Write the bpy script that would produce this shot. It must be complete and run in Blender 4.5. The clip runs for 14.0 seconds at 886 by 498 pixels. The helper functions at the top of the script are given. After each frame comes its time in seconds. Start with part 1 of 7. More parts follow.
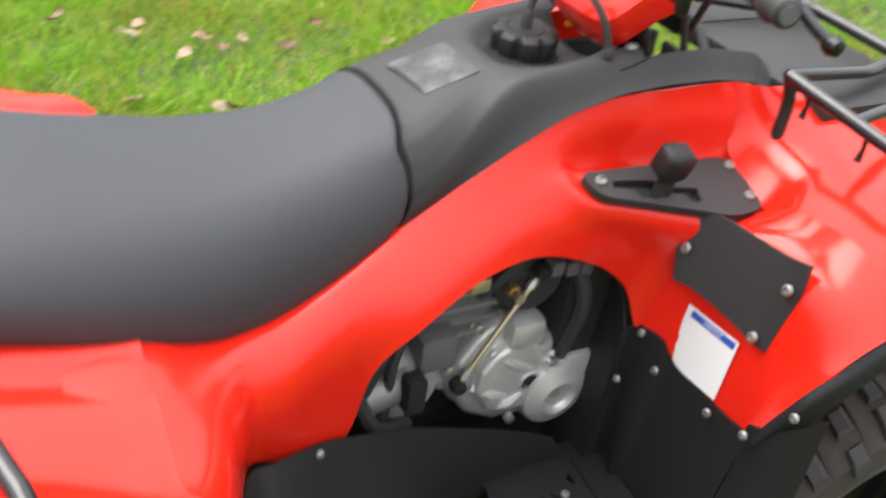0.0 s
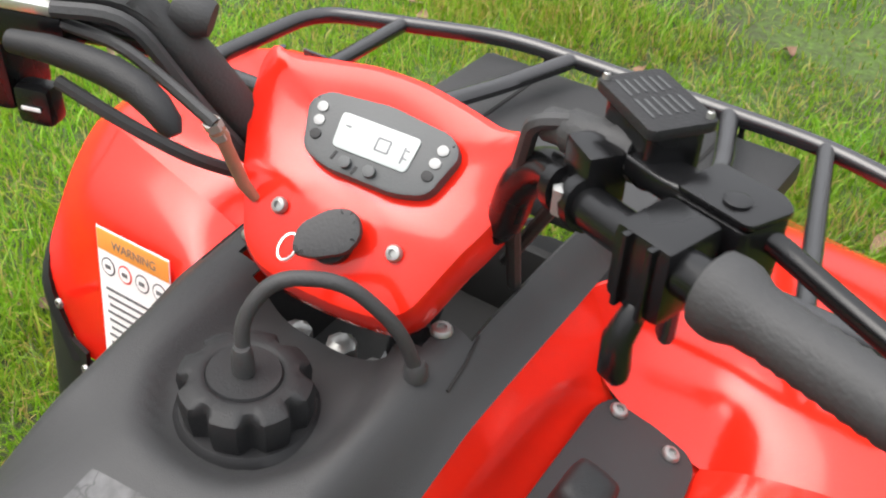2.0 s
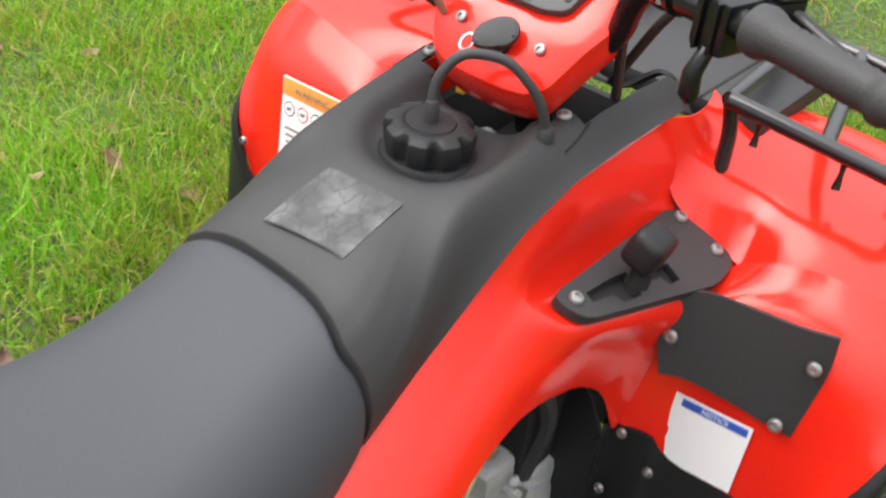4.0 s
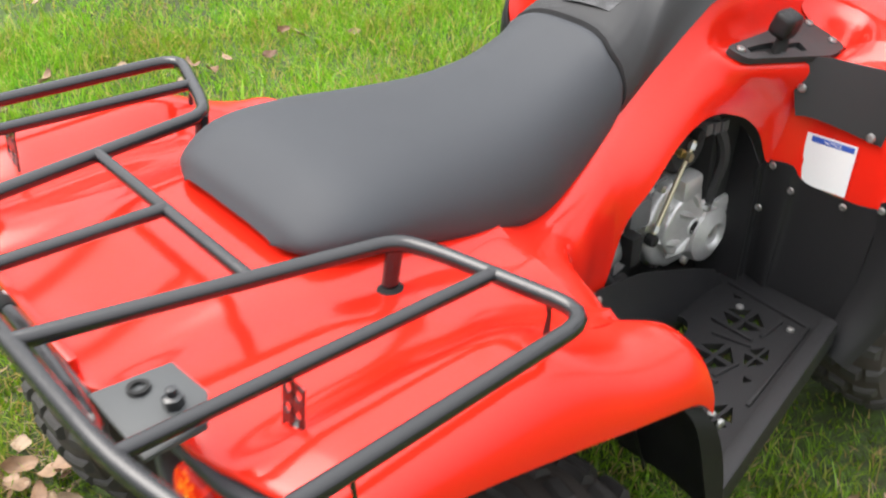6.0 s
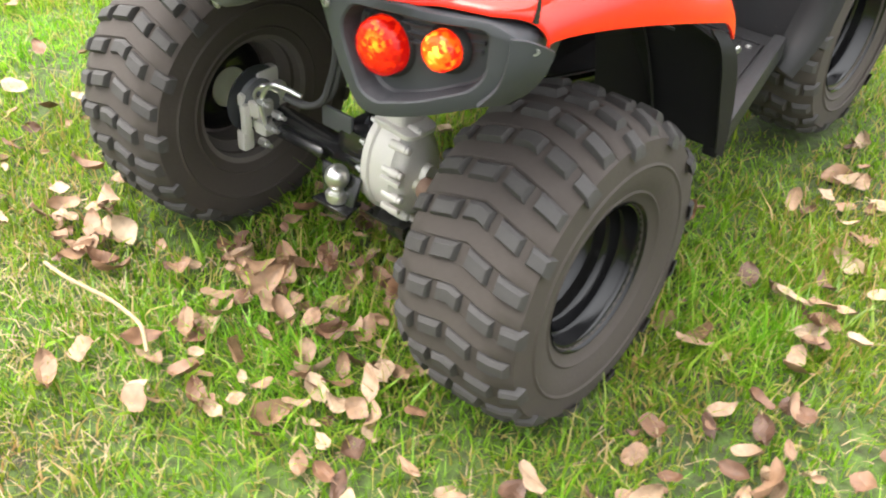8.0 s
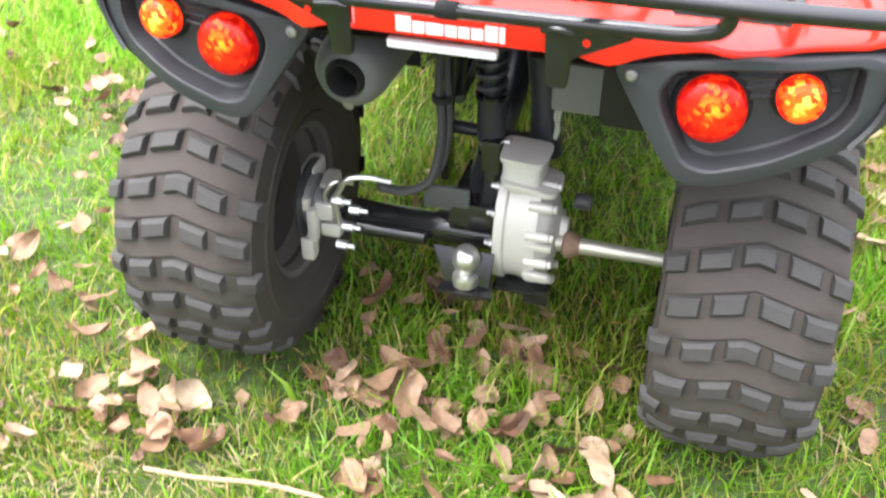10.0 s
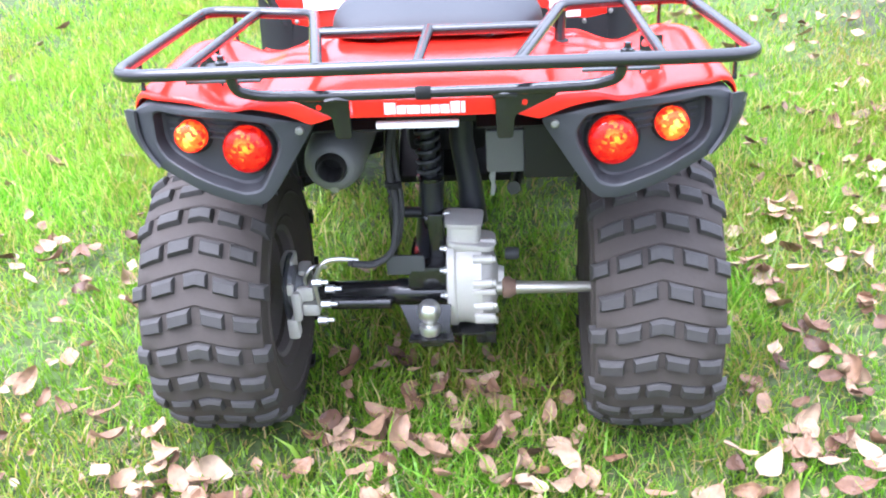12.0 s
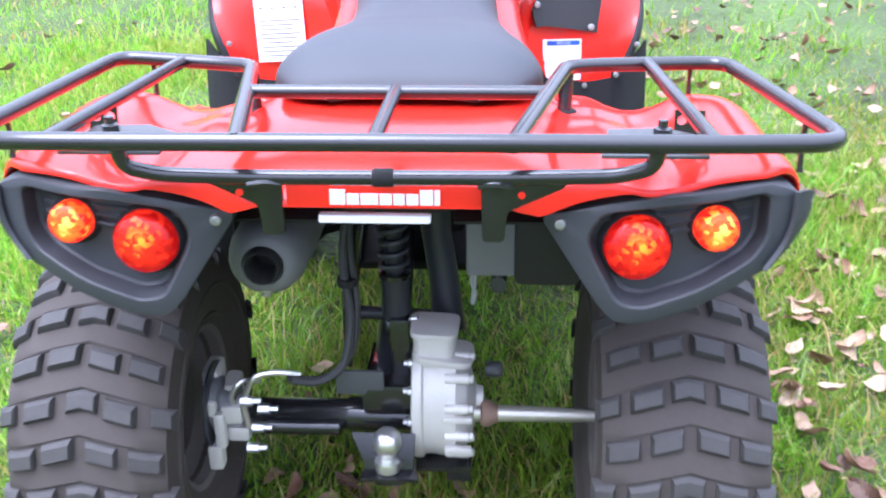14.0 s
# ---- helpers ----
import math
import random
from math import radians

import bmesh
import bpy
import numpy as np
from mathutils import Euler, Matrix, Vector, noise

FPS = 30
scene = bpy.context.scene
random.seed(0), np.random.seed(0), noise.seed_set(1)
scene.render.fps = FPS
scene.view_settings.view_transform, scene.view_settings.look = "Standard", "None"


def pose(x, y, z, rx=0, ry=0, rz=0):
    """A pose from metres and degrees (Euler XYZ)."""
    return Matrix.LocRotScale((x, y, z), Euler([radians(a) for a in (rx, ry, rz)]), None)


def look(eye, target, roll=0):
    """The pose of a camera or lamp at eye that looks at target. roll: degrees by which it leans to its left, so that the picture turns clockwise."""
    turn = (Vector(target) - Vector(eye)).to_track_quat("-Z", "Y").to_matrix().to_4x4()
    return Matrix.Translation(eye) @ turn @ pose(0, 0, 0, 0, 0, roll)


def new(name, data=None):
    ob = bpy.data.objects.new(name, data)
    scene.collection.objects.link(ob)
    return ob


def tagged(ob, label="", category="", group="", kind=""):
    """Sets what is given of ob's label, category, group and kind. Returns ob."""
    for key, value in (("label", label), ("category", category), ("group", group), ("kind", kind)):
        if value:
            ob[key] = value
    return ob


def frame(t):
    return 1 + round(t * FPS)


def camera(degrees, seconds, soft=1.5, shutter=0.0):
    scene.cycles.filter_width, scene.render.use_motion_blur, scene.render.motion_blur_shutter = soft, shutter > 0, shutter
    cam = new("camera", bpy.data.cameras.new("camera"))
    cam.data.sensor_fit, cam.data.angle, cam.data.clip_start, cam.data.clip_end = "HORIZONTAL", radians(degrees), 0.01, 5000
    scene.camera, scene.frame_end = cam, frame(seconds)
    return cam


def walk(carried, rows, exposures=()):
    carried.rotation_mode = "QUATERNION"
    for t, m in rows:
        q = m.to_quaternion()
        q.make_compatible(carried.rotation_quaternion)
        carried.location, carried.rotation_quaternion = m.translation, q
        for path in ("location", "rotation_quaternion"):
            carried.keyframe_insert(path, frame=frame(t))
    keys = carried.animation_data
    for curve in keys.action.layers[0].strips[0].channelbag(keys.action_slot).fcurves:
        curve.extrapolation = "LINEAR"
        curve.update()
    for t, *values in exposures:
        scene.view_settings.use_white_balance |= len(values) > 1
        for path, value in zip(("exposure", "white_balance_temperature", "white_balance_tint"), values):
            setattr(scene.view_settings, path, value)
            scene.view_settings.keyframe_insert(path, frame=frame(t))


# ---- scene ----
# ---------------------------------------------------------------- camera
cam = camera(47.8, 14.0, soft=2.0, shutter=0.4)
PATH = [
    (0, (1.033, 0.128, 1.459), (-0.384, 0.993, 0.344), 8.8),
    (0.5, (0.885, 0.026, 1.54), (-0.305, 1.23, 0.475), 4.1),
    (1, (0.702, 0.127, 1.515), (-0.312, 1.455, 0.416), 1.5),
    (1.5, (0.46, 0.36, 1.474), (-0.433, 1.739, 0.334), 3.6),
    (2, (0.36, 0.514, 1.451), (-0.527, 1.84, 0.245), 2.9),
    (2.2, (0.343, 0.534, 1.457), (-0.535, 1.829, 0.212), 3.7),
    (4.3, (0.602, 0.071, 1.468), (-0.416, 1.319, 0.282), 5.9),
    (4.5, (0.649, 0.001, 1.483), (-0.395, 1.223, 0.294), 5.6),
    (5, (0.787, -0.121, 1.476), (-0.377, 1.003, 0.3), 4.3),
    (5.5, (0.957, -0.323, 1.462), (-0.341, 0.708, 0.343), 1.4),
    (6, (1.049, -0.547, 1.503), (-0.217, 0.534, 0.395), -0.6),
    (6.5, (1.148, -0.78, 1.46), (-0.002, 0.425, 0.353), 1.1),
    (7, (1.295, -0.951, 1.363), (0.178, 0.295, 0.267), 3.2),
    (7.5, (1.277, -1.078, 1.301), (0.199, 0.144, 0.142), 3.6),
    (9.8, (0.337, -1.32, 1.24), (-0.146, 0.188, 0.018), 0.2),
    (10, (0.279, -1.344, 1.255), (-0.142, 0.207, 0.064), 0.6),
    (10.5, (0.102, -1.455, 1.306), (-0.102, 0.201, 0.203), 1.5),
    (11, (0.077, -1.566, 1.351), (-0.049, 0.132, 0.303), 0.5),
    (11.5, (0.133, -1.711, 1.353), (-0.016, 0.026, 0.372), -2.2),
    (12, (0.15, -1.821, 1.308), (-0.002, -0.052, 0.387), -3.3),
    (12.5, (0.008, -1.887, 1.32), (-0.023, -0.102, 0.418), -2.3),
    (13, (-0.115, -1.874, 1.307), (-0.013, -0.078, 0.435), -0.8),
    (13.5, (0.046, -1.684, 1.267), (0.031, 0.131, 0.428), -1.3),
    (14, (0.134, -1.394, 1.202), (0.029, 0.425, 0.377), -0.6),
]
walk(cam, [(t, look(eye, target, roll)) for t, eye, target, roll in PATH], exposures=[(0, 1.52, 6600, 10), (0.5, 1.36, 6600, 10), (2.2, 1.33, 6600, 10), (5, 1.38, 6600, 10), (5.5, 1.5, 6600, 10), (6.5, 1.48, 6600, 10), (7.0, 1.58, 6600, 10), (7.5, 2.28, 6700, 10), (10, 2.55, 6250, 12), (10.5, 2.6, 6100, 13), (11, 2.63, 5900, 14), (12, 2.68, 5450, 19), (13, 2.5, 5350, 21), (14, 2.35, 5250, 21)])

# ---------------------------------------------------------------- light
SUN_EL, SUN_AZ = 62.0, 236.0
world = bpy.data.worlds.new("overcast_sky")
scene.world = world
world.use_nodes = True
wn = world.node_tree.nodes
sky = wn.new("ShaderNodeTexSky")
sky.sky_type, sky.sun_disc = "NISHITA", False
sky.sun_elevation, sky.sun_rotation = radians(SUN_EL), radians(SUN_AZ)
sky.air_density, sky.dust_density, sky.ozone_density = 1.0, 6.0, 1.0
hsv = wn.new("ShaderNodeHueSaturation")
hsv.inputs["Saturation"].default_value = 0.3
# an even cloud cover over the clear sky
cloud = wn.new("ShaderNodeMix")
cloud.data_type = "RGBA"
cloud.inputs["Factor"].default_value = 0.7
cloud.inputs["B"].default_value = (7.6, 7.8, 8.2, 1)
world.node_tree.links.new(sky.outputs[0], hsv.inputs["Color"])
world.node_tree.links.new(hsv.outputs[0], cloud.inputs["A"])
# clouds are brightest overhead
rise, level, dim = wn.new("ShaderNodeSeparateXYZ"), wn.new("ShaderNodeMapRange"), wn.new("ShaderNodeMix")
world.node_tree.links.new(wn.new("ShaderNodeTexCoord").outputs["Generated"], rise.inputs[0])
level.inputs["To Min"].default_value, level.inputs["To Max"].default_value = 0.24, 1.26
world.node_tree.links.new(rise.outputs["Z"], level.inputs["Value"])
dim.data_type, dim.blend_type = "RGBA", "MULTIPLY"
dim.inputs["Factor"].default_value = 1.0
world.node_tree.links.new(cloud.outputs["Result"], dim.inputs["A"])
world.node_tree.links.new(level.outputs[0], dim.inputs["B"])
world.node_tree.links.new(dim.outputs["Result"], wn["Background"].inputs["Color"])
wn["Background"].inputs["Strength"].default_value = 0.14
sun = new("sun", bpy.data.lights.new("sun", "SUN"))
sun.data.energy, sun.data.angle, sun.data.color = 1.05, radians(50), (1.0, 0.96, 0.9)
sx, sy, sz = (math.cos(radians(SUN_EL)) * math.sin(radians(SUN_AZ)), math.cos(radians(SUN_EL)) * math.cos(radians(SUN_AZ)), math.sin(radians(SUN_EL)))
sun.matrix_world = look((20 * sx, 20 * sy, 20 * sz), (0, 0, 0))

# ---------------------------------------------------------------- materials
def material(name, colour, rough=0.5, metal=0.0, vary=0.12, grain=60.0, bump=0.05, stain=6.0, coat=0.0, spec=0.5, second=None, emit=0.0):
    """A procedural surface: fine grain and broad stains on the colour, a little relief, uneven gloss."""
    m = bpy.data.materials.new(name)
    m.use_nodes = True
    n, l = m.node_tree.nodes, m.node_tree.links
    b = n["Principled BSDF"]
    co = n.new("ShaderNodeTexCoord")
    fine, broad = n.new("ShaderNodeTexNoise"), n.new("ShaderNodeTexNoise")
    fine.inputs["Scale"].default_value, fine.inputs["Detail"].default_value = grain, 5
    broad.inputs["Scale"].default_value, broad.inputs["Detail"].default_value = stain, 4
    l.new(co.outputs["Object"], fine.inputs["Vector"])
    l.new(co.outputs["Object"], broad.inputs["Vector"])
    mix = n.new("ShaderNodeMix")
    mix.data_type = "RGBA"
    low = tuple(c * (1 - vary) for c in colour) if second is None else second
    high = tuple(min(1.0, c * (1 + vary)) for c in colour)
    mix.inputs["A"].default_value, mix.inputs["B"].default_value = (*low, 1), (*high, 1)
    add = n.new("ShaderNodeMath")
    add.operation = "MULTIPLY_ADD"
    l.new(broad.outputs["Fac"], add.inputs[0])
    add.inputs[1].default_value = 0.6
    half = n.new("ShaderNodeMath")
    half.operation = "MULTIPLY"
    half.inputs[1].default_value = 0.4
    l.new(fine.outputs["Fac"], half.inputs[0])
    l.new(half.outputs[0], add.inputs[2])
    l.new(add.outputs[0], mix.inputs["Factor"])
    l.new(mix.outputs["Result"], b.inputs["Base Color"])
    ro = n.new("ShaderNodeMapRange")
    ro.inputs["To Min"].default_value, ro.inputs["To Max"].default_value = rough * 0.85, min(1.0, rough * 1.2)
    l.new(broad.outputs["Fac"], ro.inputs["Value"])
    l.new(ro.outputs[0], b.inputs["Roughness"])
    b.inputs["Metallic"].default_value = metal
    b.inputs["Specular IOR Level"].default_value = spec
    b.inputs["Coat Weight"].default_value = coat
    b.inputs["Coat Roughness"].default_value = 0.08
    if bump:
        bp = n.new("ShaderNodeBump")
        bp.inputs["Strength"].default_value, bp.inputs["Distance"].default_value = bump, 0.002
        l.new(fine.outputs["Fac"], bp.inputs["Height"])
        l.new(bp.outputs[0], b.inputs["Normal"])
    if emit:
        l.new(mix.outputs["Result"], b.inputs["Emission Color"])
        b.inputs["Emission Strength"].default_value = emit
    return m


RED = material("red_plastic", (0.75, 0.0195, 0.0085), rough=0.16, vary=0.06, grain=300, bump=0.01, stain=3, coat=0.12, spec=0.42)
DARK = material("dark_textured_plastic", (0.0135, 0.0135, 0.0145), rough=0.5, vary=0.18, grain=700, bump=0.25, stain=5, spec=0.32)
COVER = material("grey_textured_cover", (0.03, 0.03, 0.031), rough=0.5, vary=0.16, grain=900, bump=0.22, stain=7, spec=0.35)
VINYL = material("grey_seat_vinyl", (0.041, 0.044, 0.05), rough=0.58, vary=0.12, grain=1100, bump=0.2, stain=4, spec=0.36)
RUBBER = material("tyre_rubber", (0.044, 0.041, 0.039), rough=0.68, vary=0.3, grain=70, bump=0.7, stain=24, spec=0.45, second=(0.019, 0.0175, 0.0165))
DUSTY = material("dusty_sidewall", (0.041, 0.033, 0.027), rough=0.8, vary=0.3, grain=150, bump=0.3, stain=7)
GRIMY = material("grimy_rim_back", (0.1, 0.088, 0.08), rough=0.7, vary=0.35, grain=90, bump=0.2, stain=14)
GROOVE = material("dusty_tread_groove", (0.042, 0.034, 0.029), rough=0.85, vary=0.3, grain=120, bump=0.3, stain=12)
GRIP = material("grip_rubber", (0.03, 0.03, 0.031), rough=0.6, vary=0.15, grain=400, bump=0.3, stain=20)
BLACK = material("black_gloss_paint", (0.011, 0.011, 0.012), rough=0.2, vary=0.2, grain=250, bump=0.06, stain=12, coat=0.4)
CONTROL = material("deep_black_control_enamel", (0.005, 0.005, 0.0055), rough=0.26, vary=0.2, grain=250, bump=0.04, stain=12, spec=0.4)
RIM_BLACK = material("black_wheel_enamel", (0.006, 0.006, 0.0065), rough=0.14, vary=0.2, grain=250, bump=0.03, stain=12, spec=0.32)
# for black small parts, and for blocks that stand in for deep shade
MATT_BLACK = material("sooty_black", (0.008, 0.008, 0.008), rough=0.8, vary=0.3, grain=90, bump=0.2, stain=14)
ALLOY = material("cast_alloy", (0.58, 0.58, 0.57), rough=0.36, metal=0.55, vary=0.35, grain=260, bump=0.5, stain=22)
CASTING = material("pale_cast_housing", (0.54, 0.52, 0.48), rough=0.5, metal=0.3, vary=0.15, grain=300, bump=0.5, stain=16)
STEEL = material("bright_steel", (0.62, 0.62, 0.6), rough=0.3, metal=0.9, vary=0.12, grain=200, bump=0.15, stain=18)
ZINC = material("yellow_zinc", (0.66, 0.6, 0.42), rough=0.38, metal=0.8, vary=0.15, grain=200, bump=0.1, stain=18)
BRASS = material("worn_brass", (0.6, 0.43, 0.16), rough=0.35, metal=0.85, vary=0.2, grain=200, bump=0.1, stain=20)
SILVER = material("painted_silver", (0.26, 0.26, 0.26), rough=0.5, metal=0.5, vary=0.15, grain=200, bump=0.1, stain=20)
WHITE = material("white_label", (0.8, 0.8, 0.8), rough=0.4, vary=0.04, grain=200, bump=0.0)
BLUE = material("blue_print", (0.03, 0.09, 0.42), rough=0.4, vary=0.1, grain=200, bump=0.0)
ORANGE = material("orange_print", (0.75, 0.3, 0.06), rough=0.4, vary=0.08, grain=200, bump=0.0)
PRINT = material("grey_print", (0.12, 0.12, 0.13), rough=0.5, vary=0.2, grain=200, bump=0.0)
GREYP = material("grey_dash_plastic", (0.055, 0.058, 0.06), rough=0.5, vary=0.1, grain=600, bump=0.12, stain=10)
LCD = material("pale_display", (0.3, 0.325, 0.32), rough=0.25, vary=0.05, grain=60, bump=0.0)
SWRED = material("red_switch", (0.7, 0.03, 0.015), rough=0.4, vary=0.1)
SWYEL = material("yellow_switch", (0.75, 0.42, 0.02), rough=0.4, vary=0.1)
SWGRN = material("green_switch", (0.02, 0.4, 0.3), rough=0.4, vary=0.1)
COPPER = material("dull_copper", (0.4, 0.22, 0.15), rough=0.5, metal=0.5, vary=0.25, grain=200)
SHAFT = material("dull_zinc_shaft", (0.5, 0.48, 0.42), rough=0.42, metal=0.75, vary=0.18, grain=180, bump=0.15, stain=12)
RUSTY = material("rusty_steel", (0.22, 0.14, 0.1), rough=0.7, metal=0.2, vary=0.3, grain=200, bump=0.3, stain=40)
MUFFLER = material("grey_heatproof_paint", (0.11, 0.112, 0.116), rough=0.55, vary=0.2, grain=260, bump=0.2, stain=14)

SCREW = material("dull_screw_steel", (0.34, 0.34, 0.33), rough=0.4, metal=0.8, vary=0.2, grain=300, bump=0.1, stain=40)
HOUSING = material("slate_grey_plastic", (0.026, 0.028, 0.032), rough=0.55, vary=0.15, grain=600, bump=0.2, stain=6)
PAINT_GREY = material("blue_black_paint", (0.02, 0.022, 0.027), rough=0.42, vary=0.25, grain=200, bump=0.12, stain=14)


def film_material():
    """Clear film gone milky, creased into dark crackle lines."""
    m = material("clear_worn_film", (0.05, 0.051, 0.054), rough=0.48, vary=0.3, grain=70, bump=0.6, stain=34)
    n, l = m.node_tree.nodes, m.node_tree.links
    b = n["Principled BSDF"]
    co, warp, add, cell, crease, milk, tone, mix = (n.new("ShaderNode" + k) for k in ("TexCoord", "TexNoise", "VectorMath", "TexVoronoi", "ValToRGB", "TexNoise", "ValToRGB", "Mix"))
    warp.inputs["Scale"].default_value, warp.inputs["Detail"].default_value = 40, 4
    add.operation = "MULTIPLY_ADD"
    l.new(co.outputs["Object"], warp.inputs["Vector"])
    l.new(warp.outputs["Color"], add.inputs[0])
    add.inputs[1].default_value = (0.05, 0.03, 0.0)
    l.new(co.outputs["Object"], add.inputs[2])
    cell.feature = "DISTANCE_TO_EDGE"
    cell.inputs["Scale"].default_value = 42
    l.new(add.outputs[0], cell.inputs["Vector"])
    e = crease.color_ramp.elements
    e[0].position, e[0].color = 0.0, (0.25, 0.25, 0.25, 1)
    e[1].position, e[1].color = 0.06, (1, 1, 1, 1)
    l.new(cell.outputs["Distance"], crease.inputs["Fac"])
    milk.inputs["Scale"].default_value, milk.inputs["Detail"].default_value = 28, 5
    l.new(co.outputs["Object"], milk.inputs["Vector"])
    e = tone.color_ramp.elements
    e[0].position, e[0].color = 0.44, (0.03, 0.03, 0.032, 1)
    e[1].position, e[1].color = 0.72, (0.115, 0.115, 0.12, 1)
    l.new(milk.outputs["Fac"], tone.inputs["Fac"])
    mix.data_type = "RGBA"
    l.new(crease.outputs[0], mix.inputs["Factor"])
    mix.inputs["A"].default_value = (0.007, 0.007, 0.008, 1)
    l.new(tone.outputs[0], mix.inputs["B"])
    l.new(mix.outputs["Result"], b.inputs["Base Color"])
    return m


FILM = film_material()


def lens_material(name, body, rim, mid_glow, core, centre, reach, strength):
    """A moulded lamp lens, lit from a bulb behind it: facets, brightest near the bulb."""
    m = bpy.data.materials.new(name)
    m.use_nodes = True
    n, l = m.node_tree.nodes, m.node_tree.links
    b = n["Principled BSDF"]
    co, cell, far, ramp, facet, mul = (n.new("ShaderNode" + k) for k in ("TexCoord", "TexVoronoi", "VectorMath", "ValToRGB", "MapRange", "Math"))
    cell.inputs["Scale"].default_value = 130
    l.new(co.outputs["Object"], cell.inputs["Vector"])
    far.operation = "DISTANCE"
    l.new(co.outputs["Object"], far.inputs[0])
    far.inputs[1].default_value = centre
    facet.inputs["To Min"].default_value, facet.inputs["To Max"].default_value = -0.019, 0.016
    l.new(cell.outputs["Color"], facet.inputs["Value"])
    mul.operation = "ADD"
    l.new(far.outputs["Value"], mul.inputs[0])
    l.new(facet.outputs[0], mul.inputs[1])
    scale = n.new("ShaderNodeMath")
    scale.operation = "DIVIDE"
    scale.inputs[1].default_value = reach
    l.new(mul.outputs[0], scale.inputs[0])
    e = ramp.color_ramp.elements
    e[0].position, e[0].color = 0.0, (*core, 1)
    e[1].position, e[1].color = 1.0, (*rim, 1)
    mid = e.new(0.42)
    mid.color = (*mid_glow, 1)
    l.new(scale.outputs[0], ramp.inputs["Fac"])
    b.inputs["Base Color"].default_value = (*body, 1)
    l.new(ramp.outputs[0], b.inputs["Emission Color"])
    b.inputs["Emission Strength"].default_value = strength
    b.inputs["Roughness"].default_value, b.inputs["Specular IOR Level"].default_value = 0.16, 0.3
    bp = n.new("ShaderNodeBump")
    bp.inputs["Strength"].default_value, bp.inputs["Distance"].default_value = 0.25, 0.002
    l.new(cell.outputs["Distance"], bp.inputs["Height"])
    l.new(bp.outputs[0], b.inputs["Normal"])
    return m


LENS_RED = lens_material("red_lamp_lens", (0.2, 0.002, 0.0015), (0.2, 0.002, 0.001), (0.75, 0.024, 0.003), (1.0, 0.4, 0.02), (0.0, 0.01, 0.012), 0.04, 0.35)
LENS_AMBER = lens_material("amber_lamp_lens", (0.26, 0.006, 0.003), (0.4, 0.008, 0.002), (0.95, 0.12, 0.005), (1.0, 0.65, 0.07), (0.0, 0.002, 0.012), 0.03, 0.55)


# ---------------------------------------------------------------- mesh tools
def settle(x, y):
    """The frame stands a little askew: its nose lies a few centimetres to one side."""
    k = min(1.3, max(0.0, (y - 0.4) / 0.6))
    side = min(1.0, max(-1.0, x / 0.15))
    return x - k * (0.0285 - 0.0165 * side)


def part(name, bm, mat, parent, label="", smooth=True, angle=40, askew=True):
    me = bpy.data.meshes.new(name)
    if parent is not None and askew:
        for v in bm.verts:
            v.co.x = settle(v.co.x, v.co.y)
    bmesh.ops.recalc_face_normals(bm, faces=bm.faces)
    bm.to_mesh(me)
    bm.free()
    me.materials.append(mat)
    if smooth:
        me.polygons.foreach_set("use_smooth", [True] * len(me.polygons))
        me.set_sharp_from_angle(angle=radians(angle))
    ob = new(name, me)
    if parent is not None:
        ob.parent = parent
        if parent.type == "EMPTY" and parent.parent is None:
            ob.matrix_parent_inverse = parent.matrix_basis.inverted()
    return tagged(ob, label)


def flip(bm):
    """Mirror to the other side of the vehicle."""
    for v in bm.verts:
        v.co.x = -v.co.x
    return bm


def spline(ctrl, n):
    """A smooth curve through the points along the first axis, n pieces a span."""
    p = np.asarray(ctrl, float)
    e = np.concatenate([2 * p[:1] - p[1:2], p, 2 * p[-1:] - p[-2:-1]])
    out = []
    for i in range(len(p) - 1):
        a, b, c, d = e[i:i + 4]
        for t in np.arange(n) / n:
            out.append(0.5 * (2 * b + (c - a) * t + (2 * a - 5 * b + 4 * c - d) * t * t + (3 * b - a - 3 * c + d) * t ** 3))
    out.append(p[-1])
    return np.array(out)


def sheet(rows, nu=4, nv=4, thick=0.004, keep=None):
    """A shell of that thickness through a net of points; keep(x, y, z) leaves openings."""
    g = spline(rows, nu)
    g = np.swapaxes(spline(np.swapaxes(g, 0, 1), nv), 0, 1)
    return shell(g, thick, keep)


